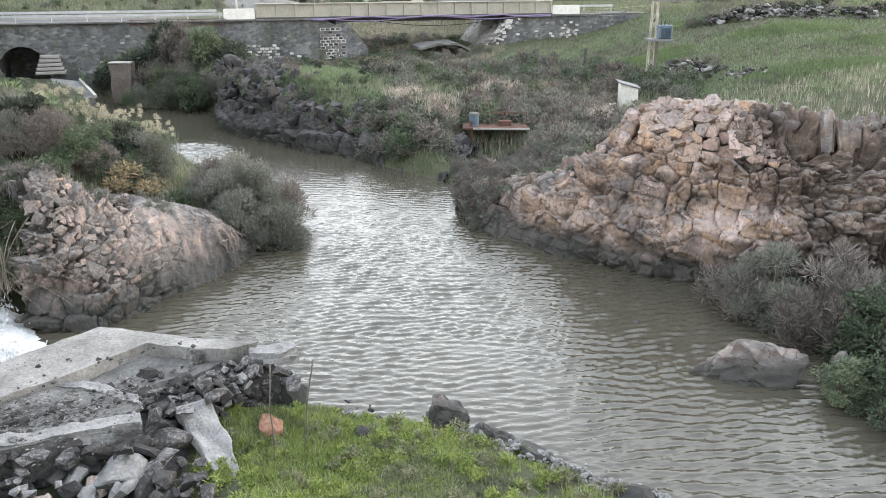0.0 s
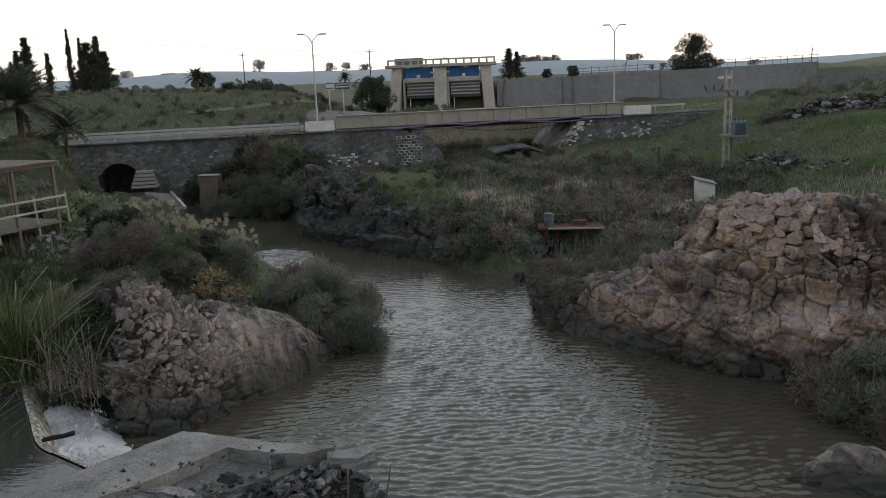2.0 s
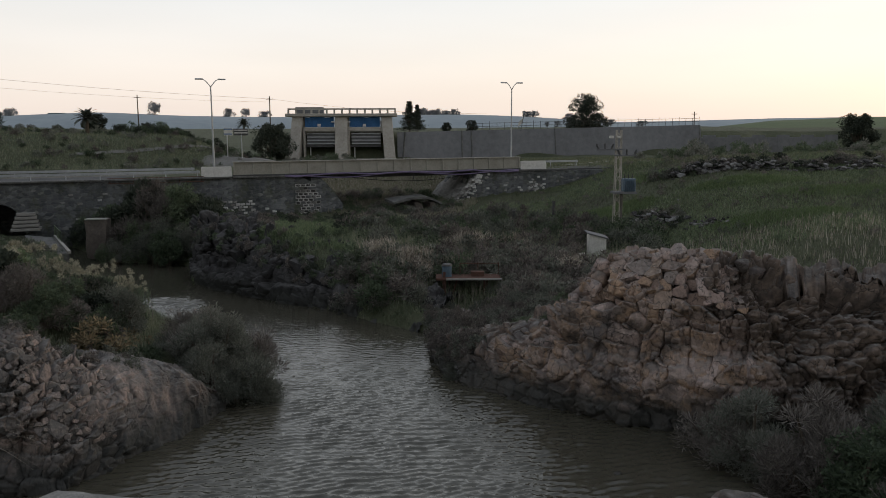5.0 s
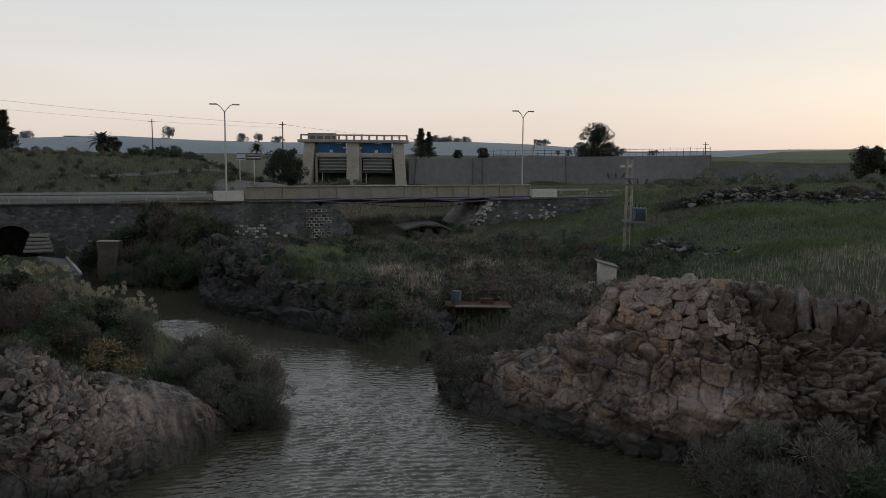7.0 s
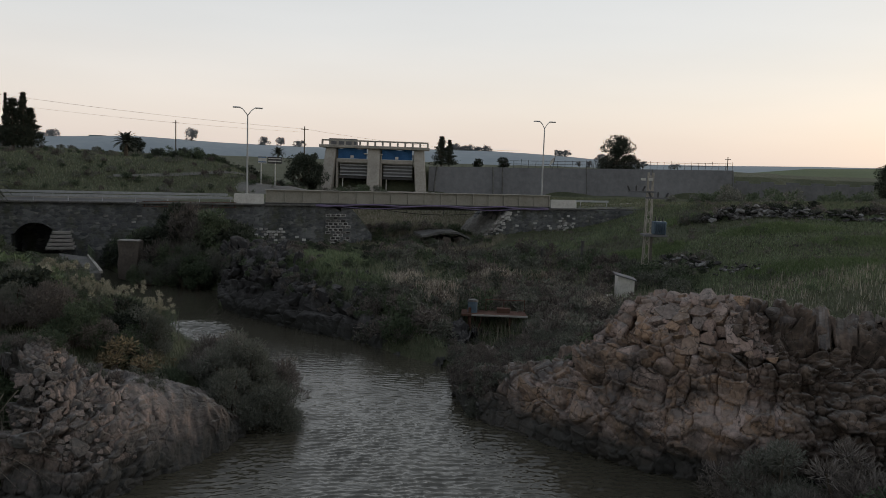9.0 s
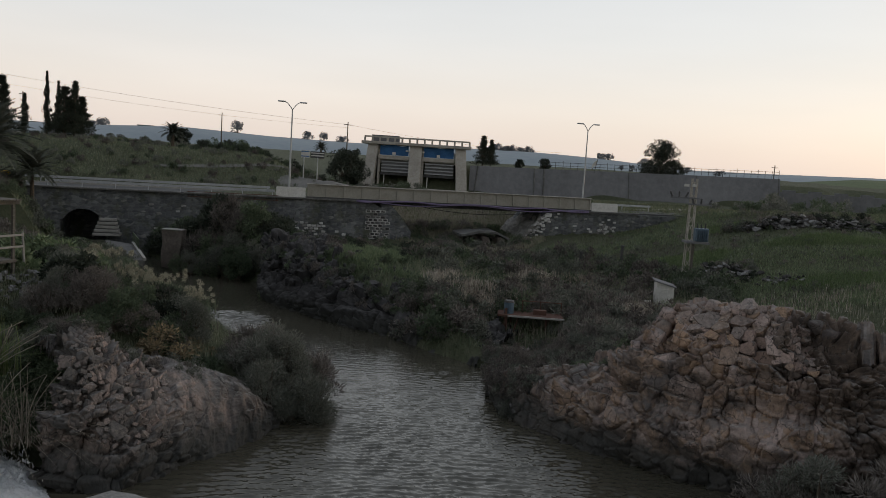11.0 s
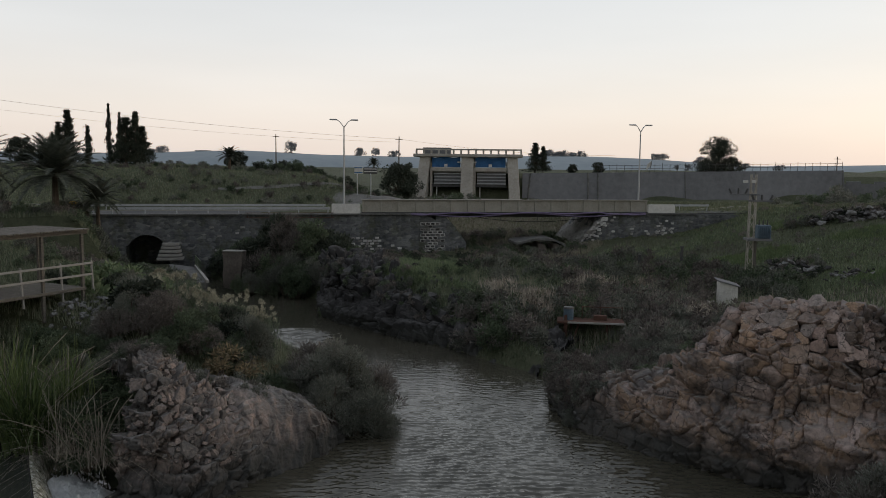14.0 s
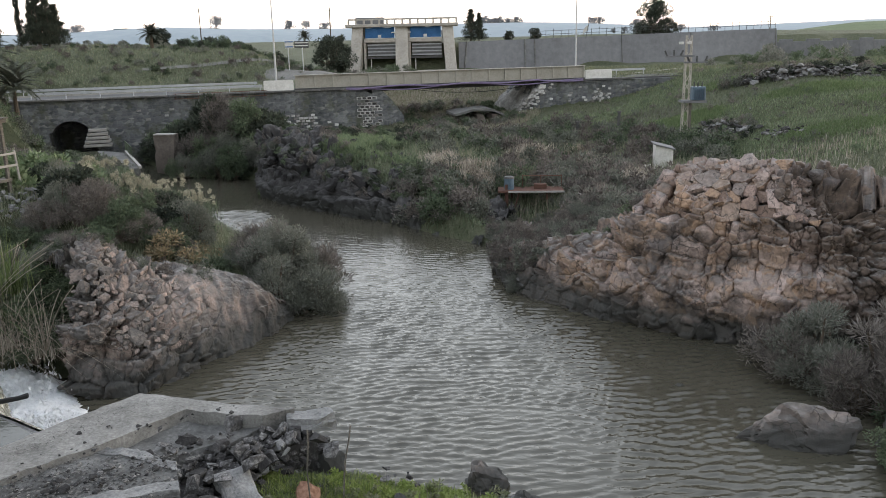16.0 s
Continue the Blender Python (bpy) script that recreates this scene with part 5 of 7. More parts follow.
hut = thing("white_hut", "small white rendered hut with a sloping roof", "hut", pose(13.4, 52.0, 1.25, 0, 0, -6))
bm = bmesh.new()
box(bm, -0.55, 0, 0, 0.55, 1.3, 1.55)
for v in bm.verts:
    if v.co.z > 1 and v.co.x < 0:
        v.co.z += 0.28
part("hut_body", bm, M["white"], hut)
bm = bmesh.new()
box(bm, -0.72, -0.15, 1.84, 0.68, 1.45, 1.92, 0.02)
for v in bm.verts:
    v.co.z -= 0.255 * (v.co.x + 0.55)
part("roof", bm, M["dam"], hut)
boxed("door", (-0.25, -0.04, 0.05, 0.3, -0.005, 1.4), M["white"], hut)
panel = thing("leaning_sign", "leaning blank white metal sign beside the hut", "sign", pose(12.3, 51.6, 1.2, -12, 0, 10))
boxed("sheet", (-0.22, -0.03, 0, 0.22, 0.03, 0.75), M["white"], panel)
for x, y, h in ((9.9, 66.0, 1.0), (13.2, 66.0, 1.7)):
    p = thing("fence_post", "short dark wooden fence post in the grass", "post", pose(x, y, on_land(x, y)), "fence posts")
    tubed("stake", (0, 0, -0.3), (0.05, 0, h), 0.13, M["dark_steel"], p, 0.11)
    tubed("cap", (0.05, 0, h), (0.05, 0, h + 0.12), 0.16, M["dark_steel"], p)

pump = thing("pump_platform", "rusty steel pump platform on stilts over the bank", "platform", pose(4.1, 44, 0, 0, 0, -3))
bm = bmesh.new()
box(bm, -1.75, -0.6, 1.78, 1.8, 0.8, 1.9, 0.01)
part("deck", bm, M["rust"], pump)
boxed("edge_beam", (-1.2, -0.68, 1.80, 1.85, -0.61, 1.9), M["gravel"], pump, "bleached edge plank")
for x, y in ((-1.25, -0.5), (-1.0, 0.6), (1.1, 0.6), (0.9, -0.4)):
    tubed("stilt", (x, y, -0.8), (x, y, 1.78), 0.06, M["rust"], pump, n=6)
tubed("brace", (-1.25, -0.5, -0.4), (-0.6, -0.5, 1.78), 0.035, M["rust"], pump, n=5)
for x in (-0.4, 0.6, 1.75):
    tubed("rail_post", (x, 0.75, 1.9), (x, 0.75, 2.55), 0.025, M["rust"], pump, n=5)
tubed("rail", (-0.4, 0.75, 2.5), (1.75, 0.75, 2.5), 0.025, M["rust"], pump, n=5)
boxed("motor", (0.2, 0.0, 1.9, 0.9, 0.4, 2.15), M["rust"], pump)
bm = bmesh.new()
tube(bm, (-1.15, 0.0, 1.9), (-1.15, 0.0, 2.5), 0.27, 0.27, 16)
part("tank", bm, M["grey_blue"], pump, "grey-blue pump tank")
tubed("tank_lid", (-1.15, 0.0, 2.5), (-1.15, 0.0, 2.6), 0.3, M["dark_steel"], pump, 0.25, 16)
tubed("suction_pipe", (-1.4, -0.6, -0.6), (-1.3, -0.3, 2.2), 0.08, M["rust"], pump)

# ---- buildings by the arch, terrace, cables ----
steps = thing("concrete_steps", "stacked pale concrete slabs beside the arch", "steps", BR @ pose(-33.3, -1.0, 0))
for k in range(5):
    boxed("slab", (0.1 + 0.10 * k, -0.9 + 0.22 * k, 1.75 + 0.3 * k, 2.3 - 0.1 * k, 0.7, 1.97 + 0.3 * k), M["gravel"], steps, "", 0.02)
landing = thing("landing_slab", "grey concrete landing with a white edge and green rail", "landing", pose(-24.4, 58.6, 1.9, 0, 0, 0))
bm = prism(bmesh.new(), [(-3.7, 5.0), (-0.8, 3.4), (3.4, -4.9), (1.2, -4.6)], -0.5, 0.1, 0.02)
part("slab", bm, M["ledge_dark"], landing)
bm = bmesh.new()
box(bm, -4.7, -0.1, 0.1, 4.7, 0.1, 0.28, 0.01, Matrix.Translation((1.3, -0.75, 0)) @ pose(0, 0, 0, 0, 0, -63.2))
part("edge", bm, M["gravel"], landing)
for k in range(6):
    a = k / 5
    tubed("rail_post", (-0.8 + 2.0 * a, 3.4 - 3.9 * a, 0.1), (-0.8 + 2.0 * a, 3.4 - 3.9 * a, 1.0), 0.03, M["green"], landing, n=5)
tubed("rail", (-0.8, 3.4, 1.0), (1.2, -0.5, 1.0), 0.035, M["green"], landing, n=5)
butt = thing("plastered_buttress", "crumbling tan plastered wall stub below the bridge", "wall", pose(-22.5, 63, 0))
bm = bmesh.new()
box(bm, -0.85, 0, 0.2, 0.85, 0.8, 3.2)
bmesh.ops.subdivide_edges(bm, edges=bm.edges, cuts=4, use_grid_fill=True)
for v in bm.verts:
    if v.co.z < 3 and v.co.x > 0.2:
        v.co.x -= 0.5 * (3 - v.co.z) / 3
    v.co += Vector(noise.noise_vector(v.co * 1.1)) * 0.14
part("wall_stub", bm, M["terracotta"], butt)
boxed("cap", (-0.85, -0.06, 3.15, 0.7, 0.8, 3.25), M["gravel"], butt, "pale stone cap", 0.03)

terrace = thing("wooden_pergola", "weathered wooden pergola with slatted roof and rails", "pergola", pose(-17.8, 31.9, 4.95, 0, 0, 70))
L_ = 7.5
for x in (0, -1.9, -4.0, -6.2):
    for y in (0, 2.6):
        boxed("post", (x - 0.06, y - 0.06, -1.2, x + 0.06, y + 0.06, 2.2), M["wood"], terrace)
for y in (0, 2.6):
    boxed("beam", (-L_, y - 0.06, 2.2, 0.25, y + 0.06, 2.36), M["wood"], terrace)
for k in range(26):
    x = -L_ + 0.15 + k * 0.29
    boxed("roof_slat", (x, -0.3, 2.365, x + 0.25, 2.9, 2.42), M["wood"], terrace, "", 0.0)
for z in (0.45, 0.92):
    boxed("rail", (-L_, -0.10, z, 0.45, -0.065, z + 0.09), M["gravel"], terrace, "bleached wooden rail")
for x in (0.42, -1.1, -2.9, -5.1):
    tubed("baluster", (x + 0.1, -0.04, -0.5), (x, -0.04, 1.08), 0.05, M["gravel"], terrace, None, 5)
boxed("floor_deck", (-L_, -0.1, -0.12, 0.1, 2.8, 0.0), M["wood"], terrace)
footing = thing("dry_stone_footing", "low heap of grey stones under the pergola's corner", "stones")
q = random.Random(61)
for k in range(70):
    x, y = -17.3 + q.gauss(0, 0.55), 31.0 + q.gauss(0, 0.8)
    ob = new("stone", CRUST[k % 9])
    ob.parent = footing
    ob.matrix_basis = Matrix.LocRotScale((x, y, on_land(x, y) + q.uniform(0.0, 0.35)), Euler((q.uniform(-0.6, 0.6), q.uniform(-0.6, 0.6), q.uniform(0, 6))), Vector((1, 1, 0.8)) * q.uniform(0.15, 0.34))
bin_ = thing("yellow_bin", "small yellow bin beside the palms", "bin", pose(-32.9, 58, on_land(-32.9, 58)))
tubed("body", (0, 0, 0), (0, 0, 0.75), 0.24, M["yellow"], bin_, 0.28, 12)
tubed("lid", (0, 0, 0.75), (0, 0, 0.85), 0.3, M["yellow"], bin_, 0.2, 12)

# overhead cables
def cable(pts, r, sag, label):
    ob = thing("overhead_cable", label, "cable", None, "overhead cables")
    for a, b in zip(pts, pts[1:]):
        a, b = Vector(a), Vector(b)
        bent("span", [a.lerp(b, k / 14) - Vector((0, 0, 4 * sag * (k / 14) * (1 - k / 14))) for k in range(15)], r, M["wire"], ob, 4)
    return ob


cable([(-78, 100, 19.6), (-19, 131, 14.6), (20, 170, 13.0)], 0.014, 0.8, "thin black overhead cable across the valley")
cable([(-76, 104, 18.0), (-19, 131, 14.1)], 0.010, 0.9, "thin black overhead cable across the valley")
for x, y, z0_, h in ((-19, 131, 9.0, 6.0), (-70, 128, 10, 6.5), (-45, 150, 10, 6.0), (60, 160, 8, 5.0)):
    p = thing("utility_pole", "thin grey utility pole on the bank", "pole", pose(x, y, z0_), "utility poles")
    tubed("mast", (0, 0, -1.5), (0, 0, h), 0.12, M["bark"], p, 0.08, 6)
    boxed("crossarm", (-0.6, -0.05, h - 0.5, 0.6, 0.05, h - 0.4), M["bark"], p)

# ---- weir, pool and the broken ledge at the near bank ----
bm = bmesh.new()
bm.faces.new([bm.verts.new((x, y, 1.38)) for x, y in ((-32, 9.5), (-13.2, 10.8), (-10.85, 14.9), (-9.65, 16.85), (-11.6, 18.2), (-14.1, 21.9), (-18, 25.0), (-32, 26))])
pool = tagged(part("pool", bm, M["pool"]), "dark still water of the pool behind the weir", "water", "", "structure")

crest = [(-14.6, 22.6), (-14.0, 21.6), (-12.9, 20.0), (-11.7, 18.3), (-10.7, 17.6), (-9.6, 16.9)]
C_ = spline(crest, 70)
weir = thing("weir", "low concrete weir with water pouring over its lip", "weir")
v, f = [], []
nrow = 12
lip_n = []
for i, (x, y) in enumerate(C_):
    d = C_[min(i + 1, 69)] - C_[max(i - 1, 0)]
    nx, ny = -d[1], d[0]
    ln = math.hypot(nx, ny)
    nx, ny = nx / ln, ny / ln
    if nx * 0.7 + ny * 0.7 < 0:
        nx, ny = -nx, -ny
    lip_n.append((nx, ny))
    for k in range(nrow):
        a = k / (nrow - 1)
        out_ = 0.12 + 0.62 * a + 0.05 * math.sin(i * 1.9 + k * 0.4) * a
        v.append((x + nx * out_, y + ny * out_, 1.39 - 1.3 * a ** 1.9 + 0.03 * math.sin(i * 2.7) * a))
for i in range(69):
    for k in range(nrow - 1):
        f.append((i * nrow + k, i * nrow + k + 1, (i + 1) * nrow + k + 1, (i + 1) * nrow + k))
m_, n_, l_, b_ = material("falling_water", 0.18)
strand = noise_of(n_, l_, 5.0, 5, 0.7, (2.2, 2.2, 0.25))
rr = ramp_of(n_, [(0.38, (0.10, 0.10, 0.075)), (0.52, (0.36, 0.35, 0.28)), (0.68, (0.80, 0.80, 0.77))])
l_.new(strand.outputs["Fac"], rr.inputs["Fac"])
l_.new(rr.outputs["Color"], b_.inputs["Base Color"])
bumped(n_, l_, b_, strand.outputs["Fac"], 0.8, 0.06)
arrays("falling_sheet", np.array(v), np.array(f), m_, weir, "yellowish curtain of falling water", True)
bm = bmesh.new()
for i in range(0, 69):
    (x, y), (x2, y2) = C_[i], C_[i + 1]
    nx, ny = lip_n[i]
    mx, my = lip_n[i + 1]
    q = [bm.verts.new(p) for p in ((x - nx * 0.2, y - ny * 0.2, -0.5), (x2 - mx * 0.2, y2 - my * 0.2, -0.5), (x2 - mx * 0.2, y2 - my * 0.2, 1.34), (x - nx * 0.2, y - ny * 0.2, 1.34),
                                   (x + nx * 0.1, y + ny * 0.1, -0.5), (x2 + mx * 0.1, y2 + my * 0.1, -0.5), (x2 + mx * 0.1, y2 + my * 0.1, 1.34), (x + nx * 0.1, y + ny * 0.1, 1.34))]
    for k in ((3, 2, 6, 7), (0, 3, 7, 4), (4, 7, 6, 5), (1, 2, 3, 0)):
        bm.faces.new([q[t] for t in k])
part("weir_wall", bm, M["ledge_dark"], weir)

# white water below the weir
gx, gy = np.linspace(-14.2, -7.4, 120), np.linspace(16.6, 23.0, 110)
X, Y = np.meshgrid(gx, gy)
x, y = X.ravel(), Y.ravel()
dist = np.min(np.hypot(x[:, None] - C_[None, ::3, 0], y[:, None] - C_[None, ::3, 1]), axis=1)
rough_ = wave(x, y, 0.9, 3, 4) * 0.5 + 0.5
churn = np.exp(-((dist - 1.0) / 1.3) ** 2)
spray = hash3(np.stack([np.floor(x * 9), np.floor(y * 9), 0 * x], 1), 2)[:, 0]
z = -0.06 + churn * (0.30 + 0.42 * rough_ ** 2 + 0.14 * spray) - 0.16 * step(2.2, 3.6, dist + 0.8 * rough_)
v = np.stack([x, y, z], 1)
i = (np.arange(109)[:, None] * 120 + np.arange(119)[None, :]).ravel()
f = np.stack([i, i + 1, i + 121, i + 120], 1)
nn = np.array(lip_n)
near_i = np.argmin(np.hypot(x[:, None] - C_[None, :, 0], y[:, None] - C_[None, :, 1]), axis=1)
front = ((x - C_[near_i, 0]) * nn[near_i, 0] + (y - C_[near_i, 1]) * nn[near_i, 1]) > 0.25
keep = front[f].all(axis=1) & (z[f].max(axis=1) > -0.03)
foam = tagged(arrays("white_water", v, f[keep], M["foam"], None, "", True), "churning white foam below the weir", "white water", "", "stuff")
bm = bmesh.new()
r_ = random.Random(5)
for k in range(1500):
    i0 = r_.randrange(70)
    px = C_[i0, 0] + nn[i0, 0] * r_.uniform(0.5, 2.0) + r_.gauss(0, 0.25)
    py = C_[i0, 1] + nn[i0, 1] * r_.uniform(0.5, 2.0) + r_.gauss(0, 0.25)
    pz, s = 0.15 + abs(r_.gauss(0, 0.28)), r_.uniform(0.012, 0.04)
    a = [bm.verts.new((px + s * r_.gauss(0, 1), py + s * r_.gauss(0, 1), pz + s * r_.gauss(0, 1.6))) for _ in range(4)]
    for t in ((0, 1, 2), (0, 2, 3), (0, 3, 1), (1, 3, 2)):
        bm.faces.new([a[j] for j in t])
tagged(part("spray", bm, M["foam"]), "white droplets thrown up below the weir", "spray", "", "stuff")
log = thing("charred_plank", "dark wet plank caught on the weir", "plank", pose(-11.35, 18.55, 1.42, 0, -4, 22))
bm = bmesh.new()
box(bm, -0.2, -0.07, 0, 0.58, 0.07, 0.11, 0.02)
bmesh.ops.subdivide_edges(bm, edges=bm.edges, cuts=2, use_grid_fill=True)
for q in bm.verts:
    q.co += Vector(noise.noise_vector(q.co * 6)) * 0.03
part("plank", bm, M["wire"], log)


def slab(name, outline, z0, z1, mat, parent, label="", rough=0.02, cuts=5):
    bm = prism(bmesh.new(), outline, z0, z1)
    bmesh.ops.triangulate(bm, faces=bm.faces)
    bmesh.ops.subdivide_edges(bm, edges=bm.edges, cuts=cuts, use_grid_fill=True)
    for v in bm.verts:
        top = v.co.z > (z0 + z1) / 2
        v.co += Vector(noise.noise_vector(v.co * 1.9)) * rough * (1 if top else 2.5) + Vector(noise.noise_vector(v.co * 7)) * rough * 0.5
    return part(name, bm, mat, parent, label)


ledge = thing("concrete_ledge", "broken pale concrete ledge with a stepped bench beside the weir", "ledge")
slab("upper_slab", [(-11.2, 14.2), (-9.55, 16.75), (-8.0, 18.75), (-5.2, 17.95), (-3.9, 17.75), (-4.6, 17.35), (-6.5, 17.75), (-7.85, 16.1), (-9.0, 15.0), (-10.2, 13.6)], -0.3, 1.55, M["ledge"], ledge, "worn pale concrete slab", 0.035, 12)
slab("lower_bench", [(-7.9, 16.15), (-6.5, 17.70), (-4.7, 17.38), (-5.2, 16.75), (-6.7, 15.9)], -0.3, 1.24, M["ledge_dark"], ledge, "stained lower concrete bench", 0.07, 8)
slab("pebbled_slab", [(-12.5, 11.0), (-10.2, 13.5), (-9.0, 14.95), (-7.9, 16.05), (-6.9, 15.75), (-5.95, 15.2), (-5.6, 14.45), (-7.1, 13.85), (-8.2, 13.3), (-9.0, 11.0)], -0.2, 1.40, M["ledge_dark"], ledge, "rough concrete set with pebbles", 0.05, 9)
slab("edge_strip", [(-9.2, 13.2), (-7.1, 13.82), (-5.62, 14.42), (-5.75, 14.72), (-7.3, 14.15), (-9.3, 13.6)], 1.1, 1.44, M["crust"], ledge, "pale broken edge strip", 0.09, 7)
slab("inner_strip", [(-8.0, 16.0), (-6.9, 15.65), (-5.9, 15.15), (-6.05, 15.5), (-6.9, 15.95), (-7.8, 16.2)], 1.1, 1.43, M["crust"], ledge, "", 0.09, 7)
slab("tip_slab", [(-4.1, 17.75), (-3.2, 18.0), (-3.0, 17.7), (-3.35, 17.35), (-4.0, 17.4)], 1.12, 1.46, M["crust"], ledge, "jutting broken concrete crust", 0.08, 6)
# core below the tip
slab("rubble_core", [(-6.0, 17.6), (-3.5, 17.75), (-3.3, 17.2), (-4.4, 16.6), (-5.4, 15.6), (-5.6, 14.6), (-6.6, 15.3)], -0.4, 0.95, M["basalt_stone"], ledge, "dark rubble core", 0.12, 7)

# stones of the ledge's broken front
def pile(parent, spots, meshes, seed):
    """Stones heaped over a stretch of ground: (x0, y0, x1, y1, z low, z high, count, size low, size high)."""
    r = random.Random(seed)
    for x0, y0, x1, y1, wid, z0, z1, cnt, lo, hi in spots:
        for k in range(cnt):
            a, s = r.random(), lo * (hi / lo) ** (r.random() ** 1.5)
            ox = r.gauss(0, wid)
            ob = new("stone", meshes[r.randrange(len(meshes))])
            ob.parent = parent
            ob.matrix_basis = Matrix.LocRotScale((x0 + (x1 - x0) * a + ox * 0.6, y0 + (y1 - y0) * a + r.gauss(0, wid), z0 + (z1 - z0) * r.random()), Euler((r.uniform(-0.7, 0.7), r.uniform(-0.7, 0.7), r.uniform(0, 6.28))), Vector((s * r.uniform(0.8, 1.35), s * r.uniform(0.8, 1.2), s * r.uniform(0.6, 1.0))))


rubble = thing("rubble_front", "tumbled dark basalt stones with pale lichen below the ledge", "rubble")
pile(rubble, [(-5.4, 16.6, -3.6, 17.2, 0.25, 0.2, 1.2, 75, 0.2, 0.5), (-5.6, 16.2, -4.6, 15.2, 0.3, 0.2, 1.15, 55, 0.22, 0.6), (-3.9, 17.3, -3.1, 17.5, 0.2, 0.0, 0.8, 25, 0.25, 0.55)], BASALT, 3)
pile(rubble, [(-6.4, 15.3, -4.9, 16.2, 0.3, 0.9, 1.35, 40, 0.18, 0.42), (-4.9, 16.4, -3.6, 17.4, 0.2, 0.8, 1.4, 45, 0.18, 0.42)], BASALT, 13)
pile(rubble, [(-8.8, 13.1, -5.4, 14.2, 0.25, 0.5, 1.35, 80, 0.22, 0.6), (-5.7, 14.3, -4.3, 13.0, 0.4, 0.3, 1.0, 50, 0.25, 0.75), (-10.5, 11.8, -4.6, 12.5, 0.5, 0.35, 0.85, 95, 0.25, 0.7), (-7.0, 15.9, -5.0, 17.0, 0.3, 1.1, 1.4, 40, 0.12, 0.32)], BASALT, 4)
pile(rubble, [(-8.6, 16.6, -5.0, 17.9, 0.25, 1.50, 1.56, 34, 0.05, 0.16), (-9.5, 14.6, -8.0, 16.2, 0.3, 1.50, 1.56, 26, 0.05, 0.14)], BASALT, 15)
pile(rubble, [(-3.6, 16.6, -1.0, 16.6, 0.35, 0.1, 0.4, 34, 0.08, 0.3), (-4.2, 14.6, -3.0, 16.0, 0.3, 0.3, 0.5, 24, 0.08, 0.28)], BASALT, 16)
pile(rubble, [(-9.4, 12.3, -4.9, 13.3, 0.4, 0.6, 1.0, 26, 0.2, 0.8), (-5.3, 15.9, -4.2, 16.8, 0.3, 0.6, 1.2, 14, 0.2, 0.4)], CRUST, 5)
pile(rubble, [(-5.6, 15.6, -3.6, 17.0, 0.3, 0.5, 1.25, 70, 0.25, 0.6), (-9.0, 14.0, -6.2, 15.2, 0.45, 1.38, 1.46, 90, 0.08, 0.24)], BASALT, 17)
pile(rubble, [(-7.6, 13.0, -5.6, 13.2, 0.2, 0.6, 0.9, 4, 0.3, 0.45)], TAN, 6)


def boulder(name, x, y, z, sx, sy, sz, mat, label, seed, turn=0.0, group="", sub=4, blocky=0.5):
    """A single weathered boulder with flattened, chipped faces."""
    bm = bmesh.new()
    bmesh.ops.create_icosphere(bm, subdivisions=sub, radius=1.0)
    r = random.Random(seed)
    planes = [(Vector((r.gauss(0, 1), r.gauss(0, 1), r.gauss(0, 0.8))).normalized(), r.uniform(0.45, 0.8)) for _ in range(16)]
    for v in bm.verts:
        for n, d in planes:
            k = v.co.dot(n) - d
            if k > 0:
                v.co -= n * k * 0.96
        v.co += Vector(noise.noise_vector(v.co * 2.2 + Vector((seed, 0, 0)))) * 0.07 + Vector(noise.noise_vector(v.co * 5.5 + Vector((seed, 3, 0)))) * 0.045
        v.co = Vector((v.co.x * sx, v.co.y * sy, v.co.z * sz))
    if max(sx, sy) > 0.7:
        p = np.array([v.co[:] for v in bm.verts])
        a_, e_, o_ = cells(p, 0.45 * max(sx, sy), seed)
        t_ = np.stack([(a_ * 17.31) % 1.0, (a_ * 31.73) % 1.0, (a_ * 53.17) % 1.0], 1) * 2 - 1
        k_ = (o_ * t_).sum(1) * 0.13 - 0.07 * np.exp(-e_ / 0.03)
        for v, k in zip(bm.verts, k_):
            v.co += v.co.normalized() * float(k)
    bmesh.ops.rotate(bm, verts=bm.verts, cent=(0, 0, 0), matrix=Matrix.Rotation(turn, 3, "Z"))
    bmesh.ops.translate(bm, verts=bm.verts, vec=(x, y, z))
    ob = tagged(part(name, bm, mat), label, "boulder", group)
    att = ob.data.attributes.new("block", "FLOAT", "POINT")
    att.data.foreach_set("value", [0.5 + 0.4 * noise.noise(v.co * 1.1) for v in ob.data.vertices])
    return ob


M["orange_rock"] = spotted("orange_rock", (0.09, 0.05, 0.035), (0.24, 0.13, 0.085), (0.36, 0.23, 0.165), 2.6, 12, bump=0.6)
pale_rock = rock_material("river_boulder", [(0.0, (0.16, 0.13, 0.115)), (0.5, (0.29, 0.24, 0.215)), (1.0, (0.37, 0.315, 0.29))], dark_share=0.44, wet_top=0.55)
boulder("boulder", 8.6, 18.7, 0.10, 2.0, 1.1, 1.1, pale_rock, "large pale pinkish boulder standing in the shallows", 11, -0.15, "", 5)
boulder("boulder", 10.7, 18.2, 0.10, 0.95, 0.8, 0.85, M["grey_rock"], "grey boulder half under a shrub", 12, 0.4)
boulder("boulder", 0.55, 16.75, 0.05, 0.85, 0.55, 0.50, pale_rock, "dark-stained rock at the grassy bank's edge", 13, -0.2)
boulder("boulder", 1.6, 16.0, -0.05, 0.75, 0.5, 0.35, pale_rock, "low rock along the water's edge", 14, -0.5)
boulder("boulder", 2.5, 15.2, -0.05, 0.6, 0.45, 0.30, pale_rock, "low rock along the water's edge", 18, -0.7)
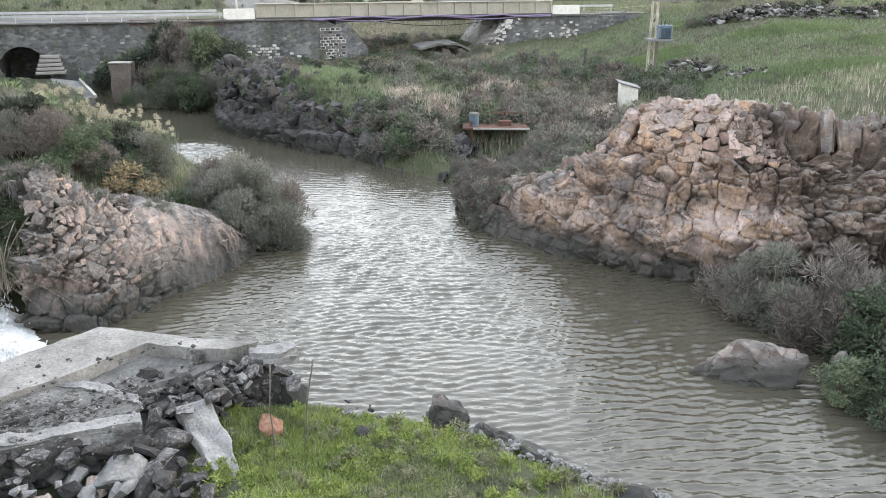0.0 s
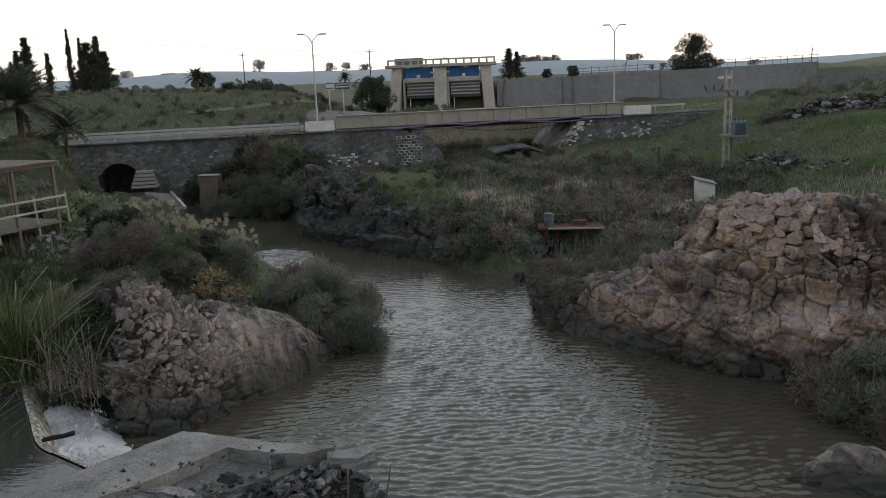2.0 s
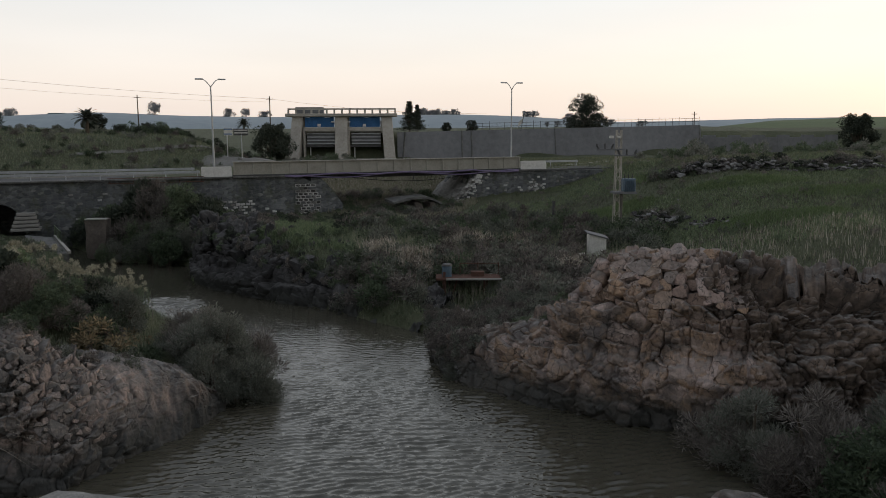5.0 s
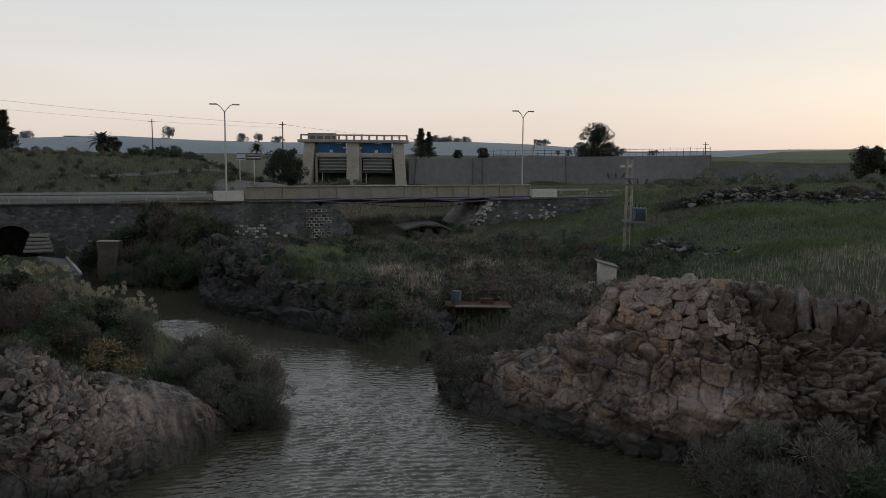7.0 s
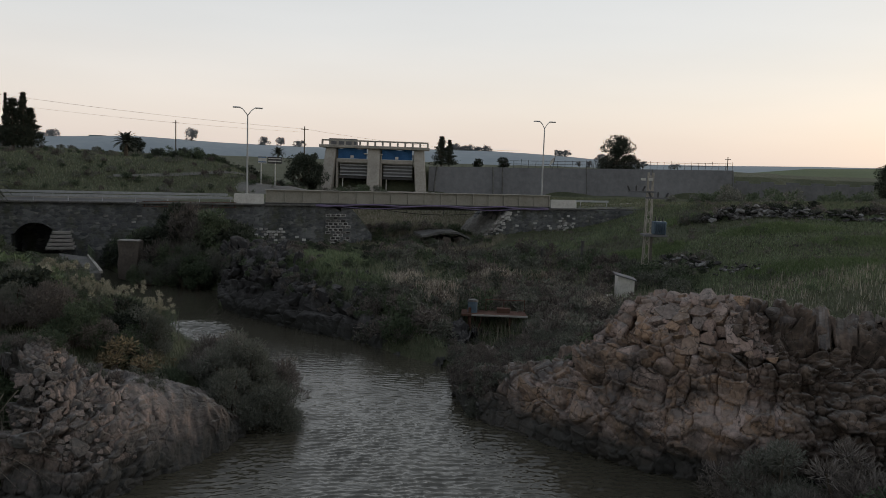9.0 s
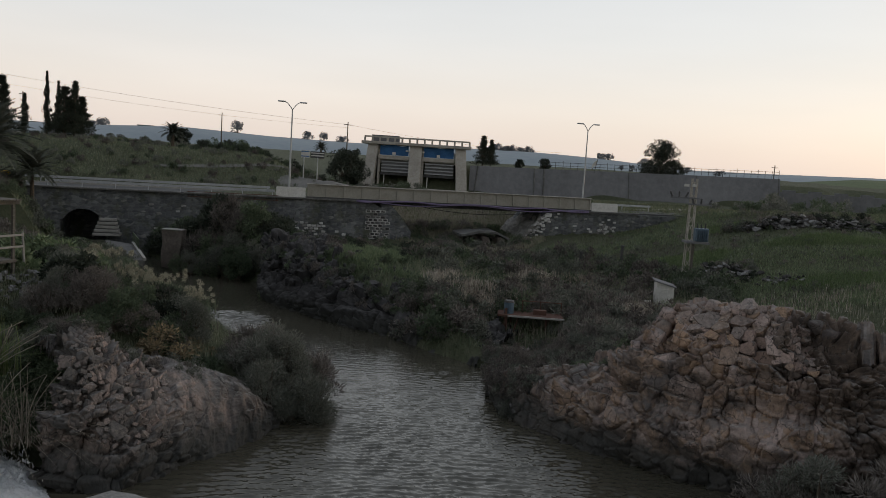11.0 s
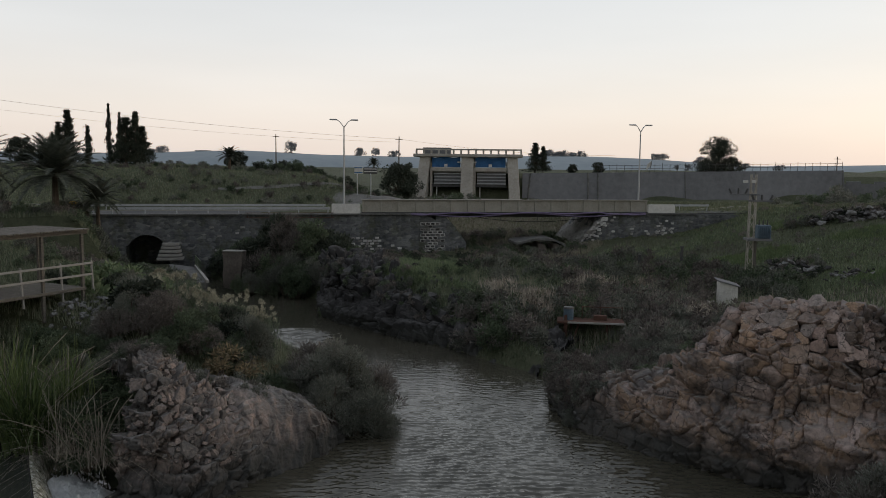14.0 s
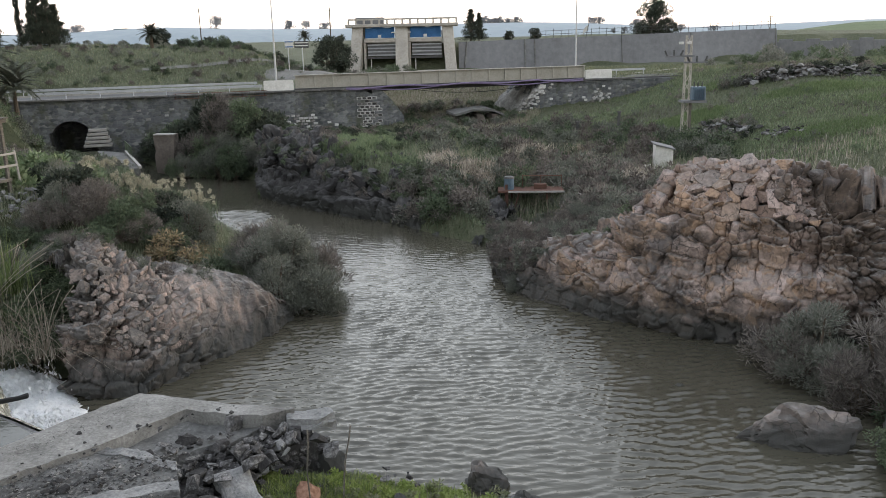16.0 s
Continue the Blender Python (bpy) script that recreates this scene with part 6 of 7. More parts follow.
boulder("boulder", 4.3, 13.6, 0.0, 0.7, 0.5, 0.42, M["black_rock"], "dark rock at the water's edge", 15, -0.4)
boulder("boulder", -3.1, 17.3, 0.2, 0.5, 0.45, 0.55, M["black_rock"], "dark rock below the ledge's tip", 16)
boulder("boulder", -3.3, 15.7, 0.45, 0.42, 0.36, 0.34, M["orange_rock"], "orange-tan rock in the grass", 17)
boulder("boulder", -1.3, 15.5, 0.35, 0.25, 0.2, 0.28, M["grey_rock"], "small grey stone in the grass", 19)
boulder("boulder", -5.9, 13.55, 0.75, 0.62, 0.5, 0.52, M["crust"], "pale lichened boulder below the ledge", 21, 0.4)
boulder("boulder", -5.15, 14.6, 0.85, 0.5, 0.42, 0.45, M["basalt_stone"], "dark basalt boulder below the ledge", 22)
boulder("boulder", -6.2, 16.7, 1.2, 0.36, 0.3, 0.3, M["basalt_stone"], "dark basalt boulder on the bench", 23)
boulder("boulder", -5.3, 17.3, 1.38, 0.32, 0.24, 0.2, M["basalt_stone"], "dark block lying on the ledge", 24, 0.3)
boulder("boulder", 6.4, 22.2, -0.12, 0.5, 0.3, 0.22, M["black_rock"], "dark rock just breaking the water", 25)
boulder("boulder", 5.6, 20.4, -0.16, 0.6, 0.3, 0.22, M["black_rock"], "dark rock just breaking the water", 26)
boulder("boulder", -12.2, 27.4, 2.5, 0.42, 0.35, 1.0, M["tan_rock"], "upright reddish stone on the bank", 31, 0.2)
boulder("boulder", -11.6, 28.9, 2.2, 0.65, 0.35, 0.22, M["ledge"], "pale flat block among the bushes", 32, 0.1)
leaning = thing("leaning_slab", "pale concrete slab leaning down into the grass", "slab", pose(-4.35, 14.7, 0.75, 0, 14, -58))
bm = bmesh.new()
box(bm, -1.2, -0.28, -0.1, 1.4, 0.28, 0.12, 0.03)
bmesh.ops.subdivide_edges(bm, edges=bm.edges, cuts=8, use_grid_fill=True)
for q in bm.verts:
    q.co += Vector(noise.noise_vector(q.co * 2.5)) * 0.08 + Vector(noise.noise_vector(q.co * 7)) * 0.035
    q.co.z -= 0.05 * max(0, q.co.x) ** 2
    q.co.y *= 1.15 - 0.3 * q.co.x
part("slab", bm, M["crust"], leaning)
# pebbles on the rough slab
v, f = [], []
r_ = random.Random(8)
for k in range(4200):
    a, b = r_.random(), r_.random()
    px, py = -9.4 + 3.5 * a + 0.4 * b, 13.9 + 1.9 * b + 0.35 * (a - 0.5)
    pz = 1.425
    if k % 7 == 0:
        px, py, pz = -10.4 + 3.4 * a + 1.1 * b - 1.0, 14.0 + 3.9 * a + 0.3 * b + 0.3, 1.56
    elif r_.random() < 0.35:
        px, py = px - 1.6 * r_.random(), py - 1.3 * r_.random()
    s = 0.014 + 0.045 * r_.random() ** 5 * (pz < 1.5)
    o = len(v)
    for dx, dy, dz in ((1, 0, 0), (-0.5, 0.87, 0), (-0.5, -0.87, 0), (0, 0, 1), (0.3, 0.2, -0.6)):
        v.append((px + dx * s * r_.uniform(0.7, 1.3), py + dy * s * r_.uniform(0.7, 1.3), pz + dz * s * 0.55))
    f += [(o, o + 1, o + 3), (o + 1, o + 2, o + 3), (o + 2, o, o + 3)]
peb, n_, l_, b_ = material("loose_pebbles", 0.9)
g_ = n_.new("ShaderNodeNewGeometry")
rr = ramp_of(n_, [(0.0, (0.035, 0.033, 0.032)), (0.55, (0.11, 0.105, 0.10)), (0.85, (0.20, 0.19, 0.175)), (1.0, (0.32, 0.30, 0.28))])
l_.new(g_.outputs["Random Per Island"], rr.inputs["Fac"])
l_.new(rr.outputs["Color"], b_.inputs["Base Color"])
tagged(arrays("pebbles", v, f, peb), "small loose pebbles strewn over rough concrete", "pebbles", "", "stuff")
for x, y, h, lean in ((-3.02, 14.4, 2.35, 0.03), (-2.5, 14.9, 2.2, 0.22)):
    p = thing("dry_stalk", "tall thin dry stalk standing in the grass", "stalk", pose(x, y, on_land(x, y)), "dry stalks")
    pts = [(lean * k / 8 * h * 0.6 + 0.02 * math.sin(k), 0.02 * math.cos(k * 2), -0.1 + h * k / 8) for k in range(9)]
    bent("stem", pts, 0.018, M["wood"], p, 5)

# jutting stones on the rock faces
stacked(outcrop, OP, ON, M["tan_rock"], [(0.34, 0.62, 40, 900), (0.2, 0.34, 120, 2000)], 21, (0.44, 0.72), (0.34, 0.76), 300, (-0.50, -0.30), 0.44, 0.16)
stacked(outcrop, OP, ON, M["tan_rock"], [(0.3, 0.5, 40, 2000), (0.15, 0.26, 160, 3000)], 22, (0.03, 0.46), (0.40, 0.86), 0, (-0.48, -0.25))
stacked(outcrop, OP, ON, M["tan_rock"], [(0.28, 0.5, 70, 1200)], 27, (0.4, 0.78), (0.62, 0.74), 0, (-0.40, -0.1), 0.42, 0.2)
stacked(left_rock, LP, LN, M["grey_rock"], [(0.3, 0.42, 12, 300), (0.16, 0.3, 90, 2000), (0.08, 0.16, 170, 3000)], 23, (0.06, 0.48), (0.16, 0.8), 300, (-0.42, -0.2), 0.40, 0.3)
stacked(far_rock, FP, FN, M["black_rock"], [(0.45, 0.8, 40, 1500), (0.22, 0.42, 200, 3000)], 25, (0.03, 0.99), (0.08, 0.9), 120, (-0.5, -0.3), 0.40, 0.3)
stones_on(outcrop, OP, ON, 150, BASALT, 0.2, 0.55, 29, (0.0, 0.17), (0.1, 0.85), 0.2)
strand = thing("shingle_strip", "pale broken shingle along the grassy bank's edge", "shingle")
pile(strand, [(0.8, 16.3, 3.4, 14.3, 0.16, 0.0, 0.12, 130, 0.08, 0.24), (3.4, 14.3, 5.0, 13.5, 0.15, 0.0, 0.1, 40, 0.08, 0.22)], CRUST, 12)
scree = thing("scree", "pale fallen blocks scattered below the breach", "scree")
pile(scree, [(-7.0, 74.5, -4.0, 66.0, 1.2, 1.4, 2.0, 40, 0.4, 1.2), (-3.0, 66.0, 2.0, 62.0, 1.2, 1.5, 2.0, 20, 0.3, 0.9)], BASALT, 9)

# low ruined walls and stone rows in the field
def stone_row(pts, wide, high, count, lo, hi, seed, label):
    ob = thing("ruined_wall", label, "ruin", None, "ruined walls in the field")
    q = random.Random(seed)
    for k in range(count):
        a = q.random() * (len(pts) - 1)
        i = min(int(a), len(pts) - 2)
        x = pts[i][0] + (pts[i + 1][0] - pts[i][0]) * (a - i) + q.gauss(0, wide)
        y = pts[i][1] + (pts[i + 1][1] - pts[i][1]) * (a - i) + q.gauss(0, wide)
        st, sz = new("stone", (CRUST if q.random() < 0.22 else BASALT)[k % 9]), q.uniform(lo, hi)
        st.parent = ob
        st.matrix_basis = Matrix.LocRotScale((x, y, on_land(x, y) + high * q.random() * q.random()), Euler((q.uniform(-0.4, 0.4), q.uniform(-0.4, 0.4), q.uniform(0, 6))), Vector((1.2, 1.0, 0.75)) * sz)
    return ob


stone_row([(18.0, 62.5), (19.4, 60.8), (20.8, 59.0)], 0.5, 0.9, 90, 0.25, 0.7, 71, "dark tumbled basalt stones of a field wall")
stone_row([(21.8, 57.4), (23.4, 56.0)], 0.4, 0.4, 36, 0.2, 0.55, 72, "grey stones lying in the grass")
stone_row([(25.5, 73.0), (28.0, 72.6), (30.5, 71.8), (33.0, 71.6), (38.0, 71.0), (44.0, 71.0)], 0.35, 1.3, 230, 0.3, 0.8, 73, "ruined dark stone wall along the field's edge")
stone_row([(23.0, 66.0), (30.0, 63.0)], 1.6, 0.1, 24, 0.12, 0.35, 74, "pale stones scattered in the field")

# ---- plants ----
def leaf_cloud(r, lobes, per, ln, wd, up=0.4, spread=1.0):
    """Many small leaves round a set of twig ends: (centre, radius) each."""
    C = np.array([c for c, _ in lobes])
    R = np.array([q for _, q in lobes])
    n = len(lobes) * per
    w = np.repeat(np.arange(len(lobes)), per)
    d = r.normal(size=(n, 3))
    d /= np.linalg.norm(d, axis=1, keepdims=True)
    pos = C[w] + d * (R[w] * r.random(n) ** 0.45)[:, None] * np.array([1, 1, 0.85])
    ax = d * spread + r.normal(size=(n, 3)) * 0.55
    ax[:, 2] += up
    ax /= np.linalg.norm(ax, axis=1, keepdims=True)
    sd = np.cross(ax, r.normal(size=(n, 3)))
    sd /= np.linalg.norm(sd, axis=1, keepdims=True)
    L = ln * (0.6 + 0.8 * r.random(n))[:, None]
    W = wd * (0.6 + 0.8 * r.random(n))[:, None]
    v = np.stack([pos - sd * W / 2, pos + ax * L * 0.5 - sd * W * 0.05 + sd * W * 0.55, pos + ax * L, pos + ax * L * 0.45 - sd * W * 0.5], 1).reshape(-1, 3)
    i = np.arange(n)[:, None] * 4
    return v, np.concatenate([i, i + 1, i + 2, i + 3], 1)


def limbs(bm, r, base, tips, r0, n=5):
    for t in tips:
        t = Vector(t)
        mid = Vector(base).lerp(t, 0.5) + Vector((r.gauss(0, 0.08), r.gauss(0, 0.08), 0.06)) * t.length * 0.6
        tube(bm, base, mid, r0, r0 * 0.6, n)
        tube(bm, mid, t, r0 * 0.6, r0 * 0.2, n)
    return bm


def shrub(seed, mat, h=1.0, w=1.0, lobes=22, per=110, ln=0.11, wd=0.03, up=0.5, base=0.1, label="", category="shrub", name="shrub", trunk=0.04, shape="dome"):
    """A bush about h high and w wide at the origin: stems and a crown of small leaves with gaps."""
    r, q = np.random.default_rng(seed), random.Random(seed)
    ls = []
    for k in range(lobes):
        a, rad = q.uniform(0, 6.283), q.random() ** 0.55
        if shape == "dome":
            z = h * (base + (0.86 - base) * q.random() * math.sqrt(max(0.05, 1 - 0.75 * rad * rad)))
            c = (w / 2 * rad * 0.85 * math.cos(a), w / 2 * rad * 0.85 * math.sin(a), z)
            s = 0.16 * (w + h) / 2 * q.uniform(0.6, 1.3)
        elif shape == "spire":
            z = h * (0.06 + 0.9 * (k + q.random()) / lobes)
            k2 = w / 2 * (1 - z / h) * 0.8
            c = (k2 * rad * math.cos(a), k2 * rad * math.sin(a), z)
            s = w * 0.24 * q.uniform(0.6, 1.2) * (1.0 - z / h) + 0.03
        else:
            z = h * (base + (0.92 - base) * q.random())
            k2 = w / 2 * math.sqrt(max(0.06, 1 - ((z / h - (base + 0.92) / 2) / (0.55 * (1 - base))) ** 2))
            c = (k2 * rad * math.cos(a), k2 * rad * math.sin(a), z)
            s = 0.13 * (w + h) / 2 * q.uniform(0.6, 1.35)
        ls.append((c, s))
    v, f = leaf_cloud(r, ls, per, ln, wd, up)
    ob = thing(name, label, category)
    bm = bmesh.new()
    if shape == "dome":
        limbs(bm, q, (0, 0, -0.15), [c for c, _ in ls[::2]], trunk)
    else:
        tube(bm, (0, 0, -0.5), (0, 0, h * 0.75), trunk, trunk * 0.4, 7)
        limbs(bm, q, (0, 0, h * max(base, 0.15)), [c for c, _ in ls[::2]], trunk * 0.45)
    part("trunk", bm, M["bark"], ob)
    arrays("crown", v, f, M[mat], ob)
    return ob


def park(ob):
    """Put the pattern itself at the first place it is wanted."""
    ob["used"] = 0
    return ob


def put(pattern, x, y, s, turn, z=None, sx=1.0, group=""):
    z = on_land(x, y) - 0.04 if z is None else z
    m = Matrix.LocRotScale((x, y, z), Euler((0, 0, turn)), Vector((s * sx, s * sx, s)))
    if not pattern.get("used"):
        pattern["used"] = 1
        pattern.matrix_basis = m
        ob = pattern
    else:
        ob = copy_thing(pattern, m)
        ob.matrix_basis = m
    if group:
        ob["group"] = group
    return ob


def scatter(patterns, n, area, lo, hi, seed, ok=None, z=None, group="", sx=(0.9, 1.25)):
    """n plants over an ellipse (x, y, rx, ry)."""
    q = random.Random(seed)
    done = tries = 0
    while done < n and tries < n * 40:
        tries += 1
        a, r = q.uniform(0, 6.283), math.sqrt(q.random())
        x, y = area[0] + area[2] * r * math.cos(a), area[1] + area[3] * r * math.sin(a)
        if float(river_side(x, y)) < 0.15 or (ok and not ok(x, y)):
            continue
        put(patterns[done % len(patterns)], x, y, lo + (hi - lo) * q.random(), q.uniform(0, 6.283), z(x, y) if z else None, q.uniform(*sx), group)
        done += 1


def fresh(seed, mat, label, n=3, **kw):
    return [park(shrub(seed + i, mat, label=label, **kw)) for i in range(n)]


sage = fresh(40, "sage", "grey-green tamarisk bush on the bank", 4, lobes=30, per=400, ln=0.055, wd=0.010, up=0.7)
brown = fresh(50, "brown", "bare brown twiggy bush on the bank", 4, lobes=24, per=210, ln=0.10, wd=0.010, up=0.8)
green = fresh(60, "green", "leafy green bush on the bank", 3, lobes=26, per=270, ln=0.052, wd=0.024, up=0.3)
dark = fresh(70, "dark_leaf", "dark dense bush against the old wall", 3, lobes=26, per=130, ln=0.10, wd=0.05, up=0.3)
amber = fresh(80, "amber", "low bush with yellowing leaves", 1, lobes=16, per=110, ln=0.08, wd=0.035)

# near right bank, below the outcrop
for pat, x, y, s, z in ((sage[0], 10.6, 22.4, 2.1, 0.0), (brown[0], 9.8, 23.0, 1.7, 0.0), (brown[3], 12.2, 21.0, 2.5, 0.0), (green[0], 13.4, 19.4, 2.6, 0.2), (green[2], 11.8, 18.9, 2.0, 0.1), (brown[1], 11.2, 20.4, 1.9, 0.0),
                        (green[1], 10.9, 16.6, 1.5, 0.0), (sage[3], 11.9, 15.6, 1.5, 0.1), (green[2], 10.4, 17.2, 1.1, 0.0), (sage[0], 14.8, 20.6, 2.6, 0.4), (brown[2], 12.6, 17.2, 1.7, 0.2), (sage[1], 13.6, 16.2, 1.8, 0.3)):
    put(pat, x, y, s * 1.18, x * 3.1, z, 1.15, "bushes on the near bank")
def bend_open(x, y, h=1.5):
    """Plants kept low where the river's bend shows over the left bank."""
    return not (-0.325 < x / y < -0.262) or on_land(x, y) + h < 10 * (1 - y / 42.0)


# left bank: tamarisk fringe behind the rock
q = random.Random(3)
for k in range(26):
    a = k / 25
    y = 29.4 + 14.5 * a + q.uniform(-0.4, 0.4)
    edge = np.interp(y, [29, 32, 36.4, 42, 45], [-5.4, -5.6, -7.9, -11.6, -13.6])
    x = edge - q.random() * (2.6 - 1.4 * a)
    h = q.uniform(2.0, 2.8) if y < 33.5 else q.uniform(0.7, 1.1)
    while not bend_open(x, y, h) and h > 0.3:
        h -= 0.15
    put((sage + brown + green)[k % 11], x, y, h, q.uniform(0, 6), None, q.uniform(0.9, 1.15), "tamarisk fringe")
scatter(sage[:2] + brown[:2] + green + dark[:1], 40, (-13.0, 34.5, 4.0, 4.5), 1.2, 2.0, 5, lambda x, y: x < -8.5 and x / y < -0.29 and bend_open(x, y, 1.8), None, "left bank thicket")
scatter(green + dark[:1] + sage[:1], 30, (-18.5, 38.5, 5.0, 5.0), 1.2, 2.0, 6, None, None, "left bank thicket")
scatter(green + sage[:2] + brown[:1], 26, (-15.6, 27.5, 2.6, 4.0), 0.9, 1.6, 7, lambda x, y: x < -13.2, None, "left bank thicket")
put(amber[0], -10.79, 29.50, 1.7, 1.0, 1.54, 1.3)
put(amber[0], -10.2, 31.2, 1.3, 2.0, 1.1, 1.3)
scatter(green + brown[:2], 12, (-11.5, 22.2, 1.8, 0.7), 0.5, 0.9, 8, None, None, "left bank thicket")


leafy = fresh(90, "meadow", "broad-leaved yellow-green bush on the bank", 2, lobes=26, per=110, ln=0.12, wd=0.065, up=0.3)
for k, (x, y, z) in enumerate(((-19.25, 36.00, 5.31), (-17.52, 35.00, 5.05), (-17.03, 36.00, 4.64), (-18.26, 33.00, 4.89), (-17.11, 33.00, 4.64), (-15.44, 34.00, 4.32))):
    put(leafy[k % 2], x, y, 2.3, k * 1.7, z - 1.9, 1.1, "leafy bushes")


def open_view(x, y):
    """Ground kept low before the hut and the pump platform."""
    return not (46 < y < 53.2 and 0.225 < x / y < 0.285) and not (36.5 < y < 45.2 and 0.03 < x / y < 0.15)


def thicket(name, label, mats, n, area, lo, hi, seed, ok=None, lobes=16, per=44, ln=0.15, wd=0.045, up=0.5, face=None, rows=(0.25, 0.9)):
    """Scrub too far off to tell bush from bush: leaves of many bushes, joined by kind."""
    q = random.Random(seed)
    spots = []
    if face is not None:
        for k in range(n):
            p = face[int((rows[0] + (rows[1] - rows[0]) * q.random()) * (face.shape[0] - 1)), int(q.random() * (face.shape[1] - 1))]
            spots.append((p[0], p[1], lo + (hi - lo) * q.random(), p[2] - 0.1))
    while len(spots) < n:
        a, r = q.uniform(0, 6.283), math.sqrt(q.random())
        x, y = area[0] + area[2] * r * math.cos(a), area[1] + area[3] * r * math.sin(a)
        if float(river_side(x, y)) > 0.1 and (open_view(x, y) or hi < 0.7) and (ok is None or ok(x, y)):
            spots.append((x, y, lo + (hi - lo) * q.random(), on_land(x, y)))
    for m, mat in enumerate(mats):
        r = np.random.default_rng(seed * 10 + m)
        vs, fs, o = [], [], 0
        for x, y, s, z in spots[m::len(mats)]:
            ls = []
            for k in range(lobes):
                a, rad = q.uniform(0, 6.283), q.random() ** 0.55
                ls.append(((x + 0.5 * s * rad * math.cos(a), y + 0.5 * s * rad * math.sin(a), z + s * (0.05 + 0.75 * q.random() * math.sqrt(max(0.05, 1 - 0.8 * rad * rad)))), 0.17 * s * q.uniform(0.6, 1.3)))
            v, f = leaf_cloud(r, ls, per, ln * s, wd * s, up)
            vs.append(v)
            fs.append(f + o)
            o += len(v)
        tagged(arrays(name, np.concatenate(vs), np.concatenate(fs), M[mat]), label, "scrub", "", "stuff")


before = lambda x, y: along(x, y)[1] < -0.8
for k, (x, y, h) in enumerate(((-16.6, 60.6, 3.4), (-17.9, 62.0, 4.2), (-19.4, 63.4, 4.6), (-21.0, 65.0, 4.6), (-16.0, 63.5, 4.4), (-18.4, 65.5, 4.6), (-22.4, 66.8, 4.0), (-15.4, 61.6, 2.6), (-17.2, 64.0, 4.4), (-20.0, 66.0, 4.8), (-19.0, 62.6, 3.6), (-21.6, 64.4, 3.2), (-21.4, 61.6, 1.9), (-20.6, 62.0, 2.2))):
    put((green[1], sage[1], brown[0], dark[1], green[0], brown[2])[k % 6], x, y, h, k * 1.9, max(0.0, on_land(x, y) - 0.2), 0.85, "bushes below the wall")
scatter(dark + sage[:1], 16, (-17.5, 64.0, 4.2, 5.0), 1.7, 2.8, 9, before, None, "bushes below the wall")
thicket("scrub", "dark dense scrub below the old wall", ["dark_leaf", "green"], 40, (-17.5, 63.0, 5.0, 7.0), 1.2, 2.2, 9, before)
thicket("scrub", "green scrub beside the landing", ["green", "sage"], 26, (-26.0, 56.0, 4.0, 6.0), 0.9, 1.6, 10)
thicket("scrub", "brown and grey scrub on the rocky far bank", ["brown", "sage", "green"], 34, (-3.0, 53.5, 8.0, 5.0), 0.4, 0.9, 11)
thicket("scrub", "brown and green scrub along the water", ["brown", "green", "sage"], 80, (0.4, 45.0, 4.0, 3.6), 0.8, 1.7, 12)
thicket("scrub", "grey-green scrub behind the rocks", ["sage", "brown", "green"], 70, (-10.0, 33.0, 3.2, 3.4), 0.6, 1.3, 22, lambda x, y: float(river_side(x, y)) > 0.4 and bend_open(x, y, 1.0), 20, 90, 0.11, 0.03)
thicket("scrub", "brown scrub on the low point", ["brown", "sage"], 60, (4.6, 37.0, 3.0, 3.4), 0.5, 1.1, 23, None, 18, 70, 0.12, 0.03)
thicket("scrub", "scrub behind the outcrop's shoulder", ["sage", "brown"], 60, (8.5, 36.0, 4.0, 2.6), 0.5, 1.1, 30, None, 18, 60, 0.12, 0.03)
thicket("scrub", "low growth between the far boulders", ["dark_leaf", "brown", "green", "sage"], 190, None, 0.25, 0.7, 24, face=FP)
thicket("scrub", "tufts rooted along the outcrop's top and shoulder", ["sage", "brown", "green"], 60, None, 0.3, 0.7, 41, face=OP[:, :300], rows=(0.55, 0.95))
thicket("scrub", "grey brush over the outcrop's low tip", ["sage", "brown", "brown"], 60, None, 0.4, 0.9, 48, face=OP[:, :110], rows=(0.25, 0.9))
thicket("scrub", "tufts rooted in the rocks by the weir", ["sage", "brown", "green"], 46, None, 0.25, 0.6, 42, face=LP[:, :330], rows=(0.6, 0.95))
thicket("leafy_weeds", "low leafy weed clumps in the near grass", ["lawn", "olive", "lawn"], 230, (0.2, 14.0, 4.8, 3.4), 0.14, 0.42, 43, None, 9, 22, 0.22, 0.10, 0.3)
scatter(brown + sage, 22, (7.0, 41.0, 4.6, 4.4), 0.8, 1.5, 13, open_view, None, "far bank scrub")
thicket("scrub", "low scrub on the point", ["brown", "sage"], 60, (2.6, 37.2, 1.4, 3.4), 0.35, 0.69, 31)
thicket("scrub", "low scrub before the pump platform", ["brown", "sage"], 50, (4.2, 41.0, 2.4, 4.0), 0.4, 0.69, 26)
thicket("scrub", "brown and grey scrub behind the outcrop", ["brown", "sage", "brown"], 140, (8.0, 45.0, 6.5, 6.5), 0.8, 1.8, 13)
thicket("scrub", "mixed scrub on the far bank", ["brown", "green", "sage"], 190, (8.0, 58.0, 11.0, 11.0), 0.8, 1.9, 14, before)
thicket("scrub", "dark scrub below the breach", ["dark_leaf", "brown", "green"], 140, (-5.0, 65.0, 10.0, 9.0), 0.4, 0.95, 15, before)
thicket("scrub", "low bushes in the field", ["sage", "brown", "green"], 260, (32.0, 70.0, 23.0, 24.0), 0.25, 0.7, 16, None, 12, 34)
